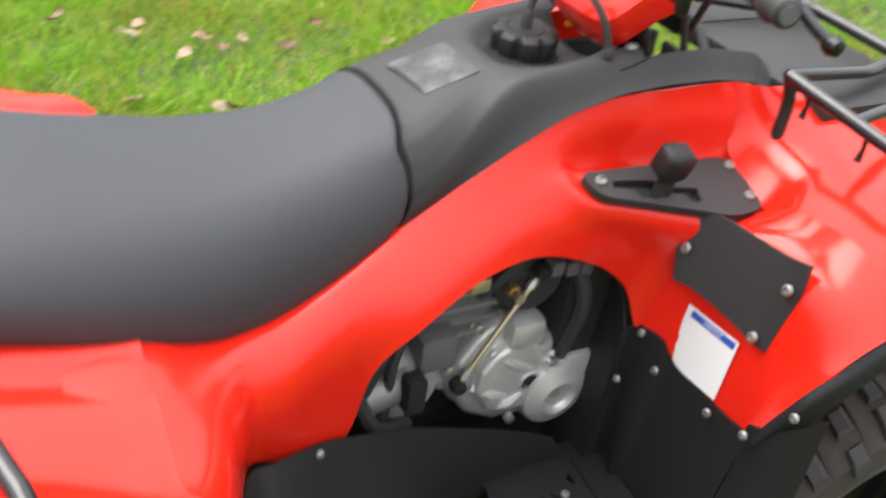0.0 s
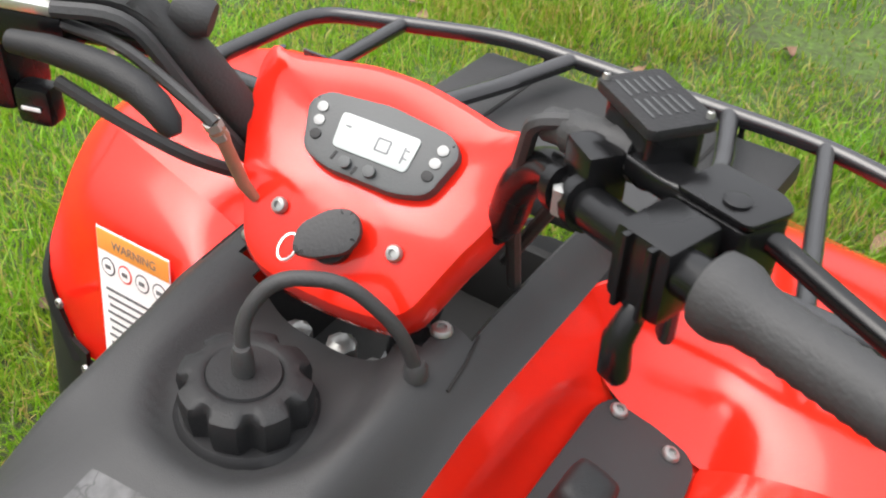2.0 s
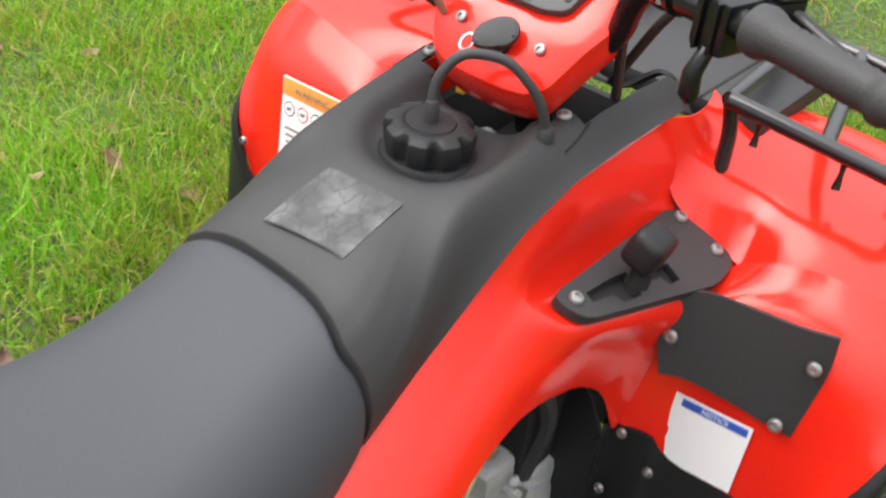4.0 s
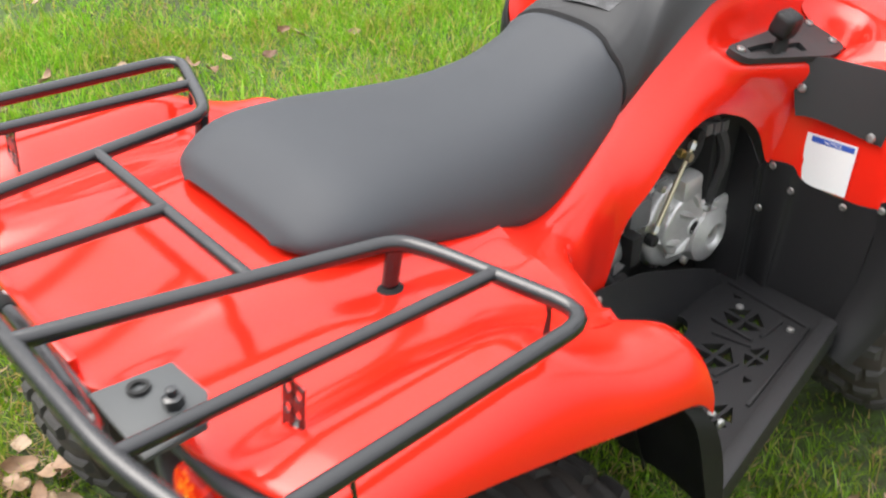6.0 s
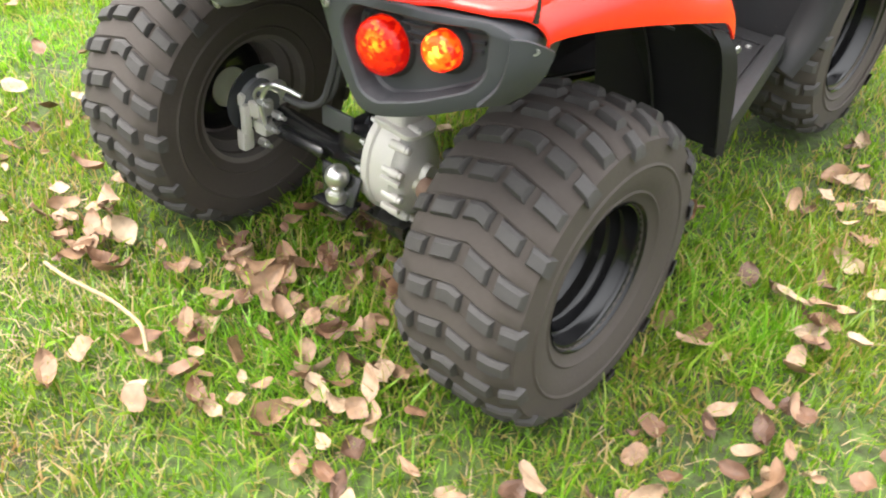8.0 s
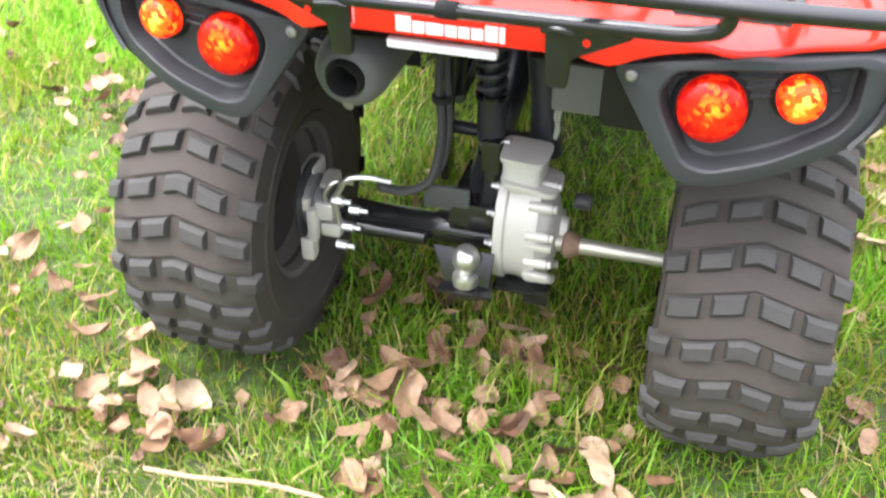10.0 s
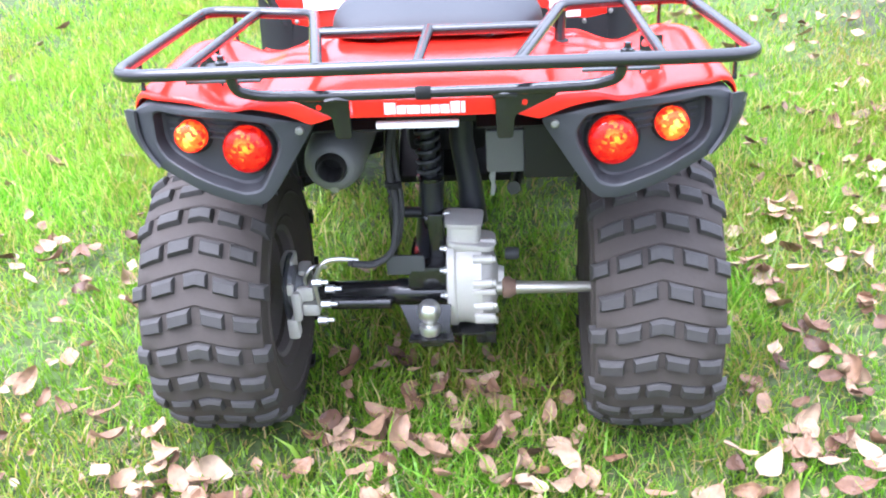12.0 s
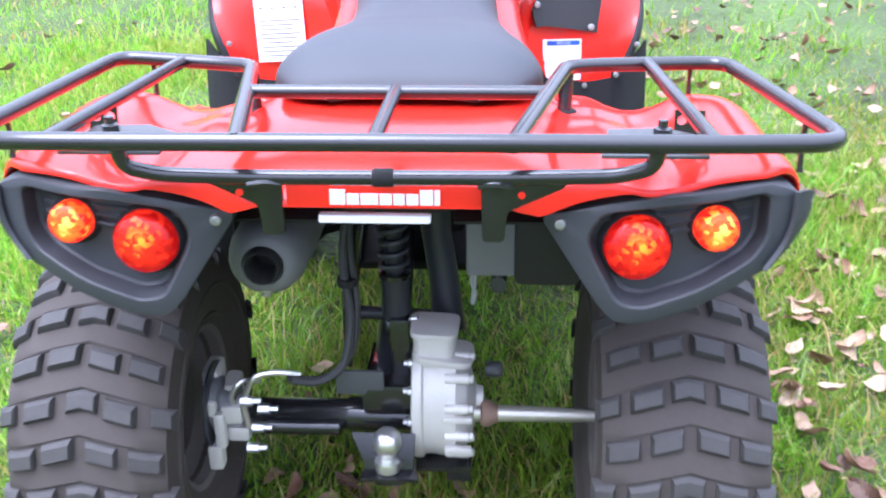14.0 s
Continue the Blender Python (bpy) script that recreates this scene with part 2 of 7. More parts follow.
def shell(g, thick, keep=None):
    du, dv = np.gradient(g, axis=0), np.gradient(g, axis=1)
    nrm = np.cross(du, dv)
    nrm /= np.maximum(np.linalg.norm(nrm, axis=2, keepdims=True), 1e-9)
    if nrm[..., 2].sum() < 0:
        nrm = -nrm
    bm = bmesh.new()
    r, c = g.shape[:2]
    top = [[bm.verts.new(g[i, j]) for j in range(c)] for i in range(r)]
    low = [[bm.verts.new(g[i, j] - thick * nrm[i, j]) for j in range(c)] for i in range(r)]
    here = np.ones((r - 1, c - 1), bool)
    if keep:
        for i in range(r - 1):
            for j in range(c - 1):
                here[i, j] = keep(*g[i:i + 2, j:j + 2].reshape(4, 3).mean(0))
    for i in range(r - 1):
        for j in range(c - 1):
            if not here[i, j]:
                continue
            q = [(i, j), (i + 1, j), (i + 1, j + 1), (i, j + 1)]
            bm.faces.new([top[a][b] for a, b in q])
            bm.faces.new([low[a][b] for a, b in reversed(q)])
            for k, (di, dj) in enumerate(((0, -1), (1, 0), (0, 1), (-1, 0))):
                ni, nj = i + di, j + dj
                if not (0 <= ni < r - 1 and 0 <= nj < c - 1 and here[ni, nj]):
                    a, b = q[k], q[(k + 1) % 4]
                    bm.faces.new([top[b[0]][b[1]], top[a[0]][a[1]], low[a[0]][a[1]], low[b[0]][b[1]]])
    bmesh.ops.delete(bm, geom=[v for v in bm.verts if not v.link_faces], context="VERTS")
    return bm


def rounded(points, radius, n=5, closed=False):
    """A path with its corners rounded."""
    p = [Vector(q) for q in points]
    out = []
    for i, b in enumerate(p):
        if not closed and i in (0, len(p) - 1):
            out.append(b)
            continue
        a, c = p[i - 1], p[(i + 1) % len(p)]
        r = min(radius, (a - b).length * 0.45, (c - b).length * 0.45)
        s, e = b + (a - b).normalized() * r, b + (c - b).normalized() * r
        out += [s * (1 - t) ** 2 + b * 2 * t * (1 - t) + e * t * t for t in np.linspace(0, 1, n + 1)]
    return out


def tube(points, r, seg=10, closed=False, bm=None):
    """A round bar along a path; r is one radius or one for each point."""
    p = [Vector(q) for q in points]
    rs = r if isinstance(r, (list, tuple)) else [r] * len(p)
    bm = bm or bmesh.new()
    rings, side = [], None
    for i, q in enumerate(p):
        before, after = p[i - 1] if (i or closed) else q, p[(i + 1) % len(p)] if (i < len(p) - 1 or closed) else q
        way = (after - before).normalized()
        if side is None:
            side = way.orthogonal().normalized()
        side = (side - way * side.dot(way)).normalized()
        up = way.cross(side)
        rings.append([bm.verts.new(q + rs[i] * (math.cos(a) * side + math.sin(a) * up)) for a in np.linspace(0, 2 * math.pi, seg, endpoint=False)])
    for i in range(len(p) if closed else len(p) - 1):
        a, b = rings[i], rings[(i + 1) % len(p)]
        for k in range(seg):
            bm.faces.new([a[k], a[(k + 1) % seg], b[(k + 1) % seg], b[k]])
    if not closed:
        bm.faces.new(list(reversed(rings[0])))
        bm.faces.new(rings[-1])
    return bm


def lathe(profile, seg=32, axis="x", centre=(0, 0, 0), bm=None, lobes=0, depth=0.0, notch=False, closed=False, caps=True):
    """A turned form: profile of (radius, along)."""
    bm = bm or bmesh.new()
    rings = []
    for r, h in profile:
        ring = []
        for k in range(seg):
            a = 2 * math.pi * k / seg
            wave = math.cos(lobes * a)
            q = r * (1 + depth * (-max(0.0, wave) ** 1.2 * (r / 0.046) ** 6 if notch else wave)) if lobes else r
            u, v = q * math.cos(a), q * math.sin(a)
            co = {"x": (h, u, v), "y": (v, h, u), "z": (u, v, h)}[axis]
            ring.append(bm.verts.new(Vector(co) + Vector(centre)))
        rings.append(ring)
    n = len(rings)
    for i in range(n if closed else n - 1):
        a, b = rings[i], rings[(i + 1) % n]
        for k in range(seg):
            bm.faces.new([a[k], a[(k + 1) % seg], b[(k + 1) % seg], b[k]])
    if not closed and caps:
        for ring, r in ((rings[0], profile[0][0]), (rings[-1], profile[-1][0])):
            if r > 1e-5:
                bm.faces.new(ring)
    return bm


def plate(outline, depth, m=None, bevel=0.0, bm=None, seg=2):
    """A slab: an outline in x and y, raised by depth along z, laid at the pose m."""
    b2 = bmesh.new()
    low = [b2.verts.new((x, y, 0)) for x, y in outline]
    face = b2.faces.new(low)
    up = bmesh.ops.extrude_face_region(b2, geom=[face])
    bmesh.ops.translate(b2, verts=[v for v in up["geom"] if isinstance(v, bmesh.types.BMVert)], vec=(0, 0, depth))
    if bevel:
        bmesh.ops.bevel(b2, geom=list(b2.edges), offset=bevel, segments=seg, affect="EDGES", profile=0.6)
    if m is not None:
        bmesh.ops.transform(b2, matrix=m, verts=b2.verts)
    return joined(b2, bm)


def joined(b2, bm):
    if bm is None:
        return b2
    me = bpy.data.meshes.new("join")
    b2.to_mesh(me)
    b2.free()
    bm.from_mesh(me)
    bpy.data.meshes.remove(me)
    return bm


def block(size, centre=(0, 0, 0), bevel=0.004, m=None, bm=None, seg=2):
    """A bevelled box."""
    x, y, z = (s / 2 for s in size)
    move = (m or Matrix()) @ Matrix.Translation(centre) @ Matrix.Translation((0, 0, -z))
    return plate([(-x, -y), (x, -y), (x, y), (-x, y)], 2 * z, move, min(bevel, x * 0.9, y * 0.9, z * 0.9), bm, seg)


def frame_of(origin, across, up):
    """A pose whose x runs across, whose y runs up, and whose z stands out."""
    a = Vector(across).normalized()
    n = a.cross(Vector(up)).normalized()
    u = n.cross(a)
    return Matrix(((a.x, u.x, n.x, origin[0]), (a.y, u.y, n.y, origin[1]), (a.z, u.z, n.z, origin[2]), (0, 0, 0, 1)))


# ---------------------------------------------------------------- ground
def ground_z(x, y):
    return -0.066 + 0.047 * y


def turf_material():
    m = bpy.data.materials.new("turf")
    m.use_nodes = True
    n, l = m.node_tree.nodes, m.node_tree.links
    b = n["Principled BSDF"]
    co = n.new("ShaderNodeTexCoord")
    fine, broad = n.new("ShaderNodeTexNoise"), n.new("ShaderNodeTexNoise")
    fine.inputs["Scale"].default_value, fine.inputs["Detail"].default_value = 45, 8
    broad.inputs["Scale"].default_value, broad.inputs["Detail"].default_value = 1.3, 5
    for t in (fine, broad):
        l.new(co.outputs["Object"], t.inputs["Vector"])
    ramp = n.new("ShaderNodeValToRGB")
    ramp.color_ramp.elements[0].position, ramp.color_ramp.elements[0].color = 0.36, (0.028, 0.026, 0.012, 1)
    ramp.color_ramp.elements[1].position, ramp.color_ramp.elements[1].color = 0.66, (0.075, 0.14, 0.014, 1)
    mid = ramp.color_ramp.elements.new(0.5)
    mid.color = (0.045, 0.07, 0.014, 1)
    mix = n.new("ShaderNodeMath")
    mix.operation = "MULTIPLY_ADD"
    mix.inputs[1].default_value = 0.55
    half = n.new("ShaderNodeMath")
    half.operation = "MULTIPLY"
    half.inputs[1].default_value = 0.45
    l.new(broad.outputs["Fac"], half.inputs[0])
    l.new(fine.outputs["Fac"], mix.inputs[0])
    l.new(half.outputs[0], mix.inputs[2])
    l.new(mix.outputs[0], ramp.inputs["Fac"])
    l.new(ramp.outputs[0], b.inputs["Base Color"])
    b.inputs["Roughness"].default_value = 0.9
    bp = n.new("ShaderNodeBump")
    bp.inputs["Strength"].default_value, bp.inputs["Distance"].default_value = 0.6, 0.02
    l.new(fine.outputs["Fac"], bp.inputs["Height"])
    l.new(bp.outputs[0], b.inputs["Normal"])
    return m


TURF = turf_material()
bm = bmesh.new()
xs = [-400, -60, -14, *np.linspace(-6, 6, 41), 14, 60, 400]
ys = [-400, -60, -14, *np.linspace(-5, 8, 45), 14, 60, 400]
gv = [[bm.verts.new((x, y, ground_z(0, max(-6, min(9, y))) + (0.012 * noise.noise(Vector((x * 1.7, y * 1.7, 0))) if abs(x) < 7 and -6 < y < 9 else 0))) for x in xs] for y in ys]
for i in range(len(ys) - 1):
    for j in range(len(xs) - 1):
        bm.faces.new([gv[i][j], gv[i][j + 1], gv[i + 1][j + 1], gv[i + 1][j]])
tagged(part("ground", bm, TURF, None), "soil and short turf under the grass of a lawn", "ground", kind="structure")

# ---------------------------------------------------------------- the quad bike
bike = new("quad_bike")
bike.matrix_basis = Matrix.Translation((0, 0.65, ground_z(0, 0.65)))
tagged(bike, "red quad bike with grey seat and black racks, on grass", "quad bike")

# wheels
AXLES = {"rear": (0.07, 0.228, 0.304, 0.252, 0.446), "front": (1.282, 0.306, 0.295, 0.2, 0.40)}


ROWS_OF_LUGS = 26
# the blocks of two alternate tread rows, across the tyre
TREAD = (((-0.024, 0.024), (0.038, 0.085), (0.099, 0.131), (-0.085, -0.038), (-0.131, -0.099)),
         ((0.007, 0.054), (0.068, 0.116), (-0.054, -0.007), (-0.116, -0.068)))
SWEEP = 0.24
BAR = 0.0165


def crown_radius(u, radius, hw):
    return radius - 0.016 - 0.027 * min(abs(u) / hw, 1.0) ** 4


def lug_mesh(radius, width, u0, u1):
    """One worn tread block, swept back towards the shoulder."""
    hw = width / 2
    s = hw / 0.125
    bm = bmesh.new()
    rings = []
    steps = (u0, 0.5 * (u0 + u1), u1)
    for h, inset in ((-0.008, -0.0015), (0.0085, 0.0012), (0.0138, 0.0042)):
        ring = []
        for back in (-1, 1):
            for k, u in enumerate(steps if back < 0 else reversed(steps)):
                u = s * u
                if k != 1:
                    u -= inset * (1 if u > s * steps[1] else -1)
                at = SWEEP * abs(u) + back * (BAR - inset * (2.2 if back < 0 else 1.0))
                r = crown_radius(u, radius, hw) + h
                ring.append(bm.verts.new((u, r * math.cos(at / 0.29), r * math.sin(at / 0.29))))
        rings.append(ring)
    bm.faces.new(rings[2])
    for a, b in zip(rings, rings[1:]):
        for i in range(6):
            bm.faces.new([a[i], a[(i + 1) % 6], b[(i + 1) % 6], b[i]])
    return bm


def band_mesh(radius, width):
    """The smooth swept band between two rows of blocks, rising towards the next row."""
    hw = width / 2
    pitch = 2 * math.pi * 0.29 / ROWS_OF_LUGS
    bm = bmesh.new()
    rows = []
    for along, h in ((BAR, -0.008), (BAR + 0.0015, 0.0005), (BAR + 0.011, 0.0016), (pitch - BAR - 0.004, 0.0046), (pitch - BAR - 0.001, 0.002), (pitch - BAR, -0.008)):
        row = []
        for u in np.linspace(-0.97 * hw, 0.97 * hw, 11):
            at = (SWEEP * abs(u) + along) / 0.29
            r = crown_radius(u, radius, hw) + h * (1 - 0.6 * (abs(u) / hw) ** 6)
            row.append(bm.verts.new((u, r * math.cos(at), r * math.sin(at))))
        rows.append(row)
    for a, b in zip(rows, rows[1:]):
        for i in range(10):
            bm.faces.new([a[i], a[i + 1], b[i + 1], b[i]])
    return bm


def tyre_mesh(radius, width, rim):
    """Carcass with sidewalls."""
    hw = width / 2
    def outer(u):
        return crown_radius(u, radius, hw)
    prof = [(rim - 0.004, -hw * 0.62), (rim + 0.004, -hw * 0.8), (rim + 0.02, -hw * 0.86), (rim + 0.026, -hw * 0.89), (rim + 0.03, -hw * 0.925), (rim + 0.034, -hw * 0.905), (rim + 0.06, -hw * 0.99), (radius - 0.089, -hw), (radius - 0.085, -hw - 0.003), (radius - 0.081, -hw), (radius - 0.07, -hw)]
    prof += [(outer(u), u) for u in np.linspace(-hw * 0.97, hw * 0.97, 13)]
    prof += [(r, -h) for r, h in reversed(prof[:10])]
    bm = lathe(prof, 72, "x", closed=True)
    return bm


def rim_mesh(width, side, size):
    """Stepped pressed-steel wheel; side +1 has its open dish towards +x."""
    h = width / 2 * 0.8
    prof = [(0.158, h - 0.004), (0.162, h + 0.004), (0.1655, h + 0.006), (0.1665, h + 0.002), (0.161, h - 0.003), (0.154, h - 0.006), (0.151, h - 0.012), (0.1495, h - 0.032), (0.146, h - 0.036), (0.1435, h - 0.038), (0.142, h - 0.058),
            (0.138, h - 0.062), (0.1355, h - 0.064), (0.134, h - 0.085), (0.128, h - 0.09), (0.118, h - 0.108), (0.104, h - 0.118), (0.06, h - 0.125), (0.05, h - 0.118), (0.012, h - 0.118), (0.0, h - 0.116)]
    bm = lathe([(r * size, side * a) for r, a in prof], 48, "x", caps=False)
    return bm


def rim_back(width, side, size):
    """The deep barrel of the wheel as seen from the vehicle's middle."""
    h = width / 2 * 0.8
    bm = bmesh.new()
    lathe([(r * size, side * a) for r, a in ((0.164, -h), (0.168, -h - 0.005), (0.156, -h), (0.15, 0.03 - h), (0.14, 0.045 - h), (0.132, 0.05 - h), (0.13, h - 0.1), (0.06, h - 0.112), (0.0, h - 0.11))], 48, "x", bm=bm, caps=False)
    return bm


def wheel(axle, side):
    y, z, radius, width, x = AXLES[axle]
    hub = new("wheel")
    hub.parent = bike
    hub.matrix_parent_inverse = bike.matrix_basis.inverted()
    hub.location = (settle(side * x, y) - (0.03 if axle == "rear" else 0), y, z)
    key = axle
    size = 0.87 if axle == "rear" else 1.0
    if key not in tyres:
        tyre = part("tyre", tyre_mesh(radius, width, 0.155 * size), GROOVE, hub, "worn black rubber tyre with dusty sidewalls", angle=30, askew=False)
        tyre.data.materials.append(DUSTY)
        for f in tyre.data.polygons:
            c = f.center
            f.material_index = 1 if math.hypot(c.y, c.z) < radius - 0.05 else 0
        tyres[key] = tyre.data
    else:
        tyre = new("tyre", tyres[key])
        tyre.parent = hub
        tagged(tyre, "worn black rubber tyre with dusty sidewalls")
    for k in range(ROWS_OF_LUGS):
        for spot, (u0, u1) in enumerate(TREAD[k % 2]):
            if (key, k % 2, spot) not in lugs:
                lug = part("tread_lug", lug_mesh(radius, width, u0, u1), RUBBER, hub, angle=25, askew=False)
                lugs[key, k % 2, spot] = lug.data
            else:
                lug = new("tread_lug", lugs[key, k % 2, spot])
                lug.parent = hub
            lug.rotation_euler = (k * 2 * math.pi / ROWS_OF_LUGS + (radians(7) if side < 0 else 0) + wear.uniform(-0.008, 0.008), 0, wear.uniform(-0.012, 0.012))
            lug.scale = (1, 1 - wear.uniform(0, 0.014), 1)
            lug.scale.z = lug.scale.y
        if (key, "band") not in lugs:
            band = part("tread_band", band_mesh(radius, width), GROOVE, hub, angle=40, askew=False)
            lugs[key, "band"] = band.data
        else:
            band = new("tread_band", lugs[key, "band"])
            band.parent = hub
        band.rotation_euler = (k * 2 * math.pi / ROWS_OF_LUGS + (radians(7) if side < 0 else 0), 0, 0)
    rim = part("rim", rim_mesh(width, side, size), RIM_BLACK, hub, "stepped black steel rim", askew=False)
    part("rim_back", rim_back(width, side, size), GRIMY, hub, "dusty brown back of the rim", askew=False)
    nut = None
    for k in range(4):
        a = math.pi / 4 + k * math.pi / 2
        place = (side * (width * 0.4 - 0.12), 0.048 * math.cos(a), 0.048 * math.sin(a))
        if nut is None:
            nut = part("wheel_nut", lathe([(0.009, 0), (0.009, side * 0.012), (0.004, side * 0.018)], 6, "x"), STEEL, hub, askew=False)
        else:
            nut = new("wheel_nut", nut.data)
            nut.parent = hub
        nut.location = place
    if axle == "front" or side < 0:
        part("hub", lathe([(0.05, side * (width * 0.4 - 0.12)), (0.046, side * (width * 0.4 - 0.09)), (0.03, side * (width * 0.4 - 0.085)), (0.028, side * (width * 0.4 - 0.05)), (0.0, side * (width * 0.4 - 0.048))], 20, "x"), ALLOY, hub, "cast alloy hub", askew=False)
    return hub


tyres, lugs = {}, {}
wear = random.Random(31)
for axle in AXLES:
    for side in (1, -1):
        wheel(axle, side)

# rear fender: one moulding across the vehicle
def fender_lip(y):
    return 0.745 - 0.128 * max(0.0, (y + 0.2) / 0.55) ** 1.3


def smooth(a, b, x):
    t = min(1.0, max(0.0, (x - a) / (b - a)))
    return t * t * (3 - 2 * t)


def rear_top(x, y):
    a = abs(x)
    z = 0.772 + 0.012 * smooth(0.16, 0.22, a) * (1 - smooth(0.27, 0.33, a)) + 0.028 * smooth(-0.28, -0.05, y) * (1 - smooth(0.14, 0.24, a))
    z -= 0.04 * smooth(0.05, 0.3, y) + 0.03 * smooth(0.08, 0.31, y) * smooth(0.28, 0.42, a)
    z += 0.01 * smooth(0.34, 0.42, a) + 0.016 * smooth(0.34, 0.43, a) * (1 - smooth(0.02, 0.22, y)) * smooth(-0.27, -0.15, y)
    z -= 0.012 * smooth(-0.05, 0.06, y) * smooth(0.19, 0.24, a) * (1 - smooth(0.34, 0.42, a))
    k = max(0.0, (a - 0.43) / 0.105)
    bow = 1 - math.sqrt(max(0.0, 1 - min(1.0, k) ** 2.7))
    return z * (1 - bow) + fender_lip(y) * bow


def rear_edge(a):
    return -0.302 + 0.036 * smooth(0.14, 0.24, a) + 0.064 * max(0.0, (a - 0.2) / 0.335) ** 2.2 + 0.03 * smooth(0.47, 0.535, a)


half = np.concatenate([np.linspace(0, 0.42, 34)[:-1], 0.42 + 0.115 * np.sin(np.linspace(0, math.pi / 2, 16))])
xs = np.concatenate([-half[:0:-1], half])
rows = []
for k, s in enumerate(np.linspace(-0.12, 1, 34)):
    row = []
    for x in xs:
        a = abs(x)
        yr, yf = rear_edge(a), 0.285 + 0.075 * smooth(0.37, 0.46, a)
        q = max(s, 0.0)
        y = yr + q * (yf - yr)
        z = rear_top(x, y)
        if s < 0.06:
            # the rear edge rolls over and down
            t = (0.06 - s) / 0.18
            edge = np.interp(a, (0, 0.11, 0.146, 0.195, 0.26, 0.35, 0.46, 0.53), (0.785, 0.785, 0.764, 0.744, 0.762, 0.774, 0.782, 0.768))
            z += (min(edge, z - 0.01) - z) * t * t
            y -= 0.008 * math.sin(t * math.pi / 2)
        if q > 0.9 and a > 0.4:
            z -= 0.03 * ((q - 0.9) / 0.1) ** 2
        row.append((x * (0.972 + 0.028 * smooth(-0.2, 0.25, y)), y, z))
    rows.append(row)
part("rear_fender", shell(np.array(rows), 0.005, lambda x, y, z: not (abs(x) < 0.12 and y > 0.06)), RED, bike, "glossy red plastic rear fender")

# side panels between seat and engine opening
def side_panel():
    """From the seat's edge down to the engine opening: a broad band with a shelf for the shift gate."""
    # station: edge by the cover, slope, foot of the slope, shelf edge, face, edge of the opening
    stations = ((0.335, (0.15, 0.724), (0.21, 0.72), (0.262, 0.708), (0.31, 0.694), (0.35, 0.676), (0.384, 0.642)),
                (0.37, (0.149, 0.714), (0.2, 0.71), (0.24, 0.695), (0.268, 0.672), (0.288, 0.64), (0.296, 0.598)),
                (0.4, (0.147, 0.713), (0.19, 0.708), (0.219, 0.69), (0.236, 0.662), (0.242, 0.622), (0.234, 0.562)),
                (0.45, (0.143, 0.718), (0.178, 0.71), (0.203, 0.692), (0.22, 0.664), (0.226, 0.614), (0.218, 0.532)),
                (0.5, (0.138, 0.733), (0.166, 0.722), (0.186, 0.705), (0.2, 0.678), (0.206, 0.63), (0.203, 0.512)),
                (0.542, (0.135, 0.752), (0.158, 0.741), (0.176, 0.724), (0.19, 0.7), (0.198, 0.655), (0.194, 0.525)),
                (0.566, (0.133, 0.765), (0.156, 0.753), (0.174, 0.736), (0.19, 0.714), (0.2, 0.682), (0.204, 0.632)),
                (0.62, (0.13, 0.794), (0.15, 0.78), (0.17, 0.762), (0.188, 0.742), (0.203, 0.718), (0.212, 0.69)),
                (0.7, (0.127, 0.84), (0.142, 0.822), (0.157, 0.803), (0.174, 0.783), (0.189, 0.76), (0.199, 0.734)),
                (0.77, (0.126, 0.881), (0.137, 0.86), (0.15, 0.838), (0.166, 0.816), (0.183, 0.786), (0.192, 0.75)),
                (0.82, (0.126, 0.905), (0.135, 0.88), (0.147, 0.853), (0.166, 0.832), (0.185, 0.788), (0.19, 0.744)),
                (0.86, (0.126, 0.919), (0.134, 0.89), (0.145, 0.838), (0.188, 0.819), (0.19, 0.775), (0.189, 0.729)),
                (0.91, (0.126, 0.929), (0.134, 0.896), (0.145, 0.832), (0.203, 0.81), (0.196, 0.76), (0.189, 0.704)),
                (0.955, (0.126, 0.932), (0.135, 0.896), (0.146, 0.828), (0.216, 0.801), (0.203, 0.73), (0.194, 0.662)))
    rows = [[(x, y, z) for x, z in ps] for y, *ps in stations]
    # its rear end runs on under the rear fender, flush with it
    rear = [[(x, y, rear_top(x, y) - gap) for x in (0.15, 0.21, 0.27, 0.325, 0.375, 0.42)] for y, gap in ((0.2, 0.005), (0.28, 0.0022))]
    fore = [[(0.126, 1.0, 0.932), (0.135, 1.0, 0.894), (0.147, 1.0, 0.824), (0.228, 1.0, 0.793), (0.212, 0.985, 0.71), (0.204, 0.98, 0.6)],
            [(0.125, 1.05, 0.932), (0.135, 1.05, 0.892), (0.148, 1.05, 0.82), (0.238, 1.034, 0.786), (0.222, 1.008, 0.71), (0.209, 0.992, 0.6)]]
    bm = sheet(rear + rows + fore, 6, 6, 0.004)
    shelf = [fore[1][:4], [(0.124, 1.09, 0.931), (0.136, 1.09, 0.89), (0.15, 1.09, 0.817), (0.243, 1.085, 0.782)], [(0.122, 1.124, 0.93), (0.138, 1.124, 0.886), (0.155, 1.124, 0.82), (0.246, 1.124, 0.79)]]
    return joined(sheet(shelf, 5, 6, 0.004), bm)


part("side_panel", side_panel(), RED, bike, "glossy red plastic side panel")
part("side_panel", flip(side_panel()), RED, bike, "glossy red plastic side panel")


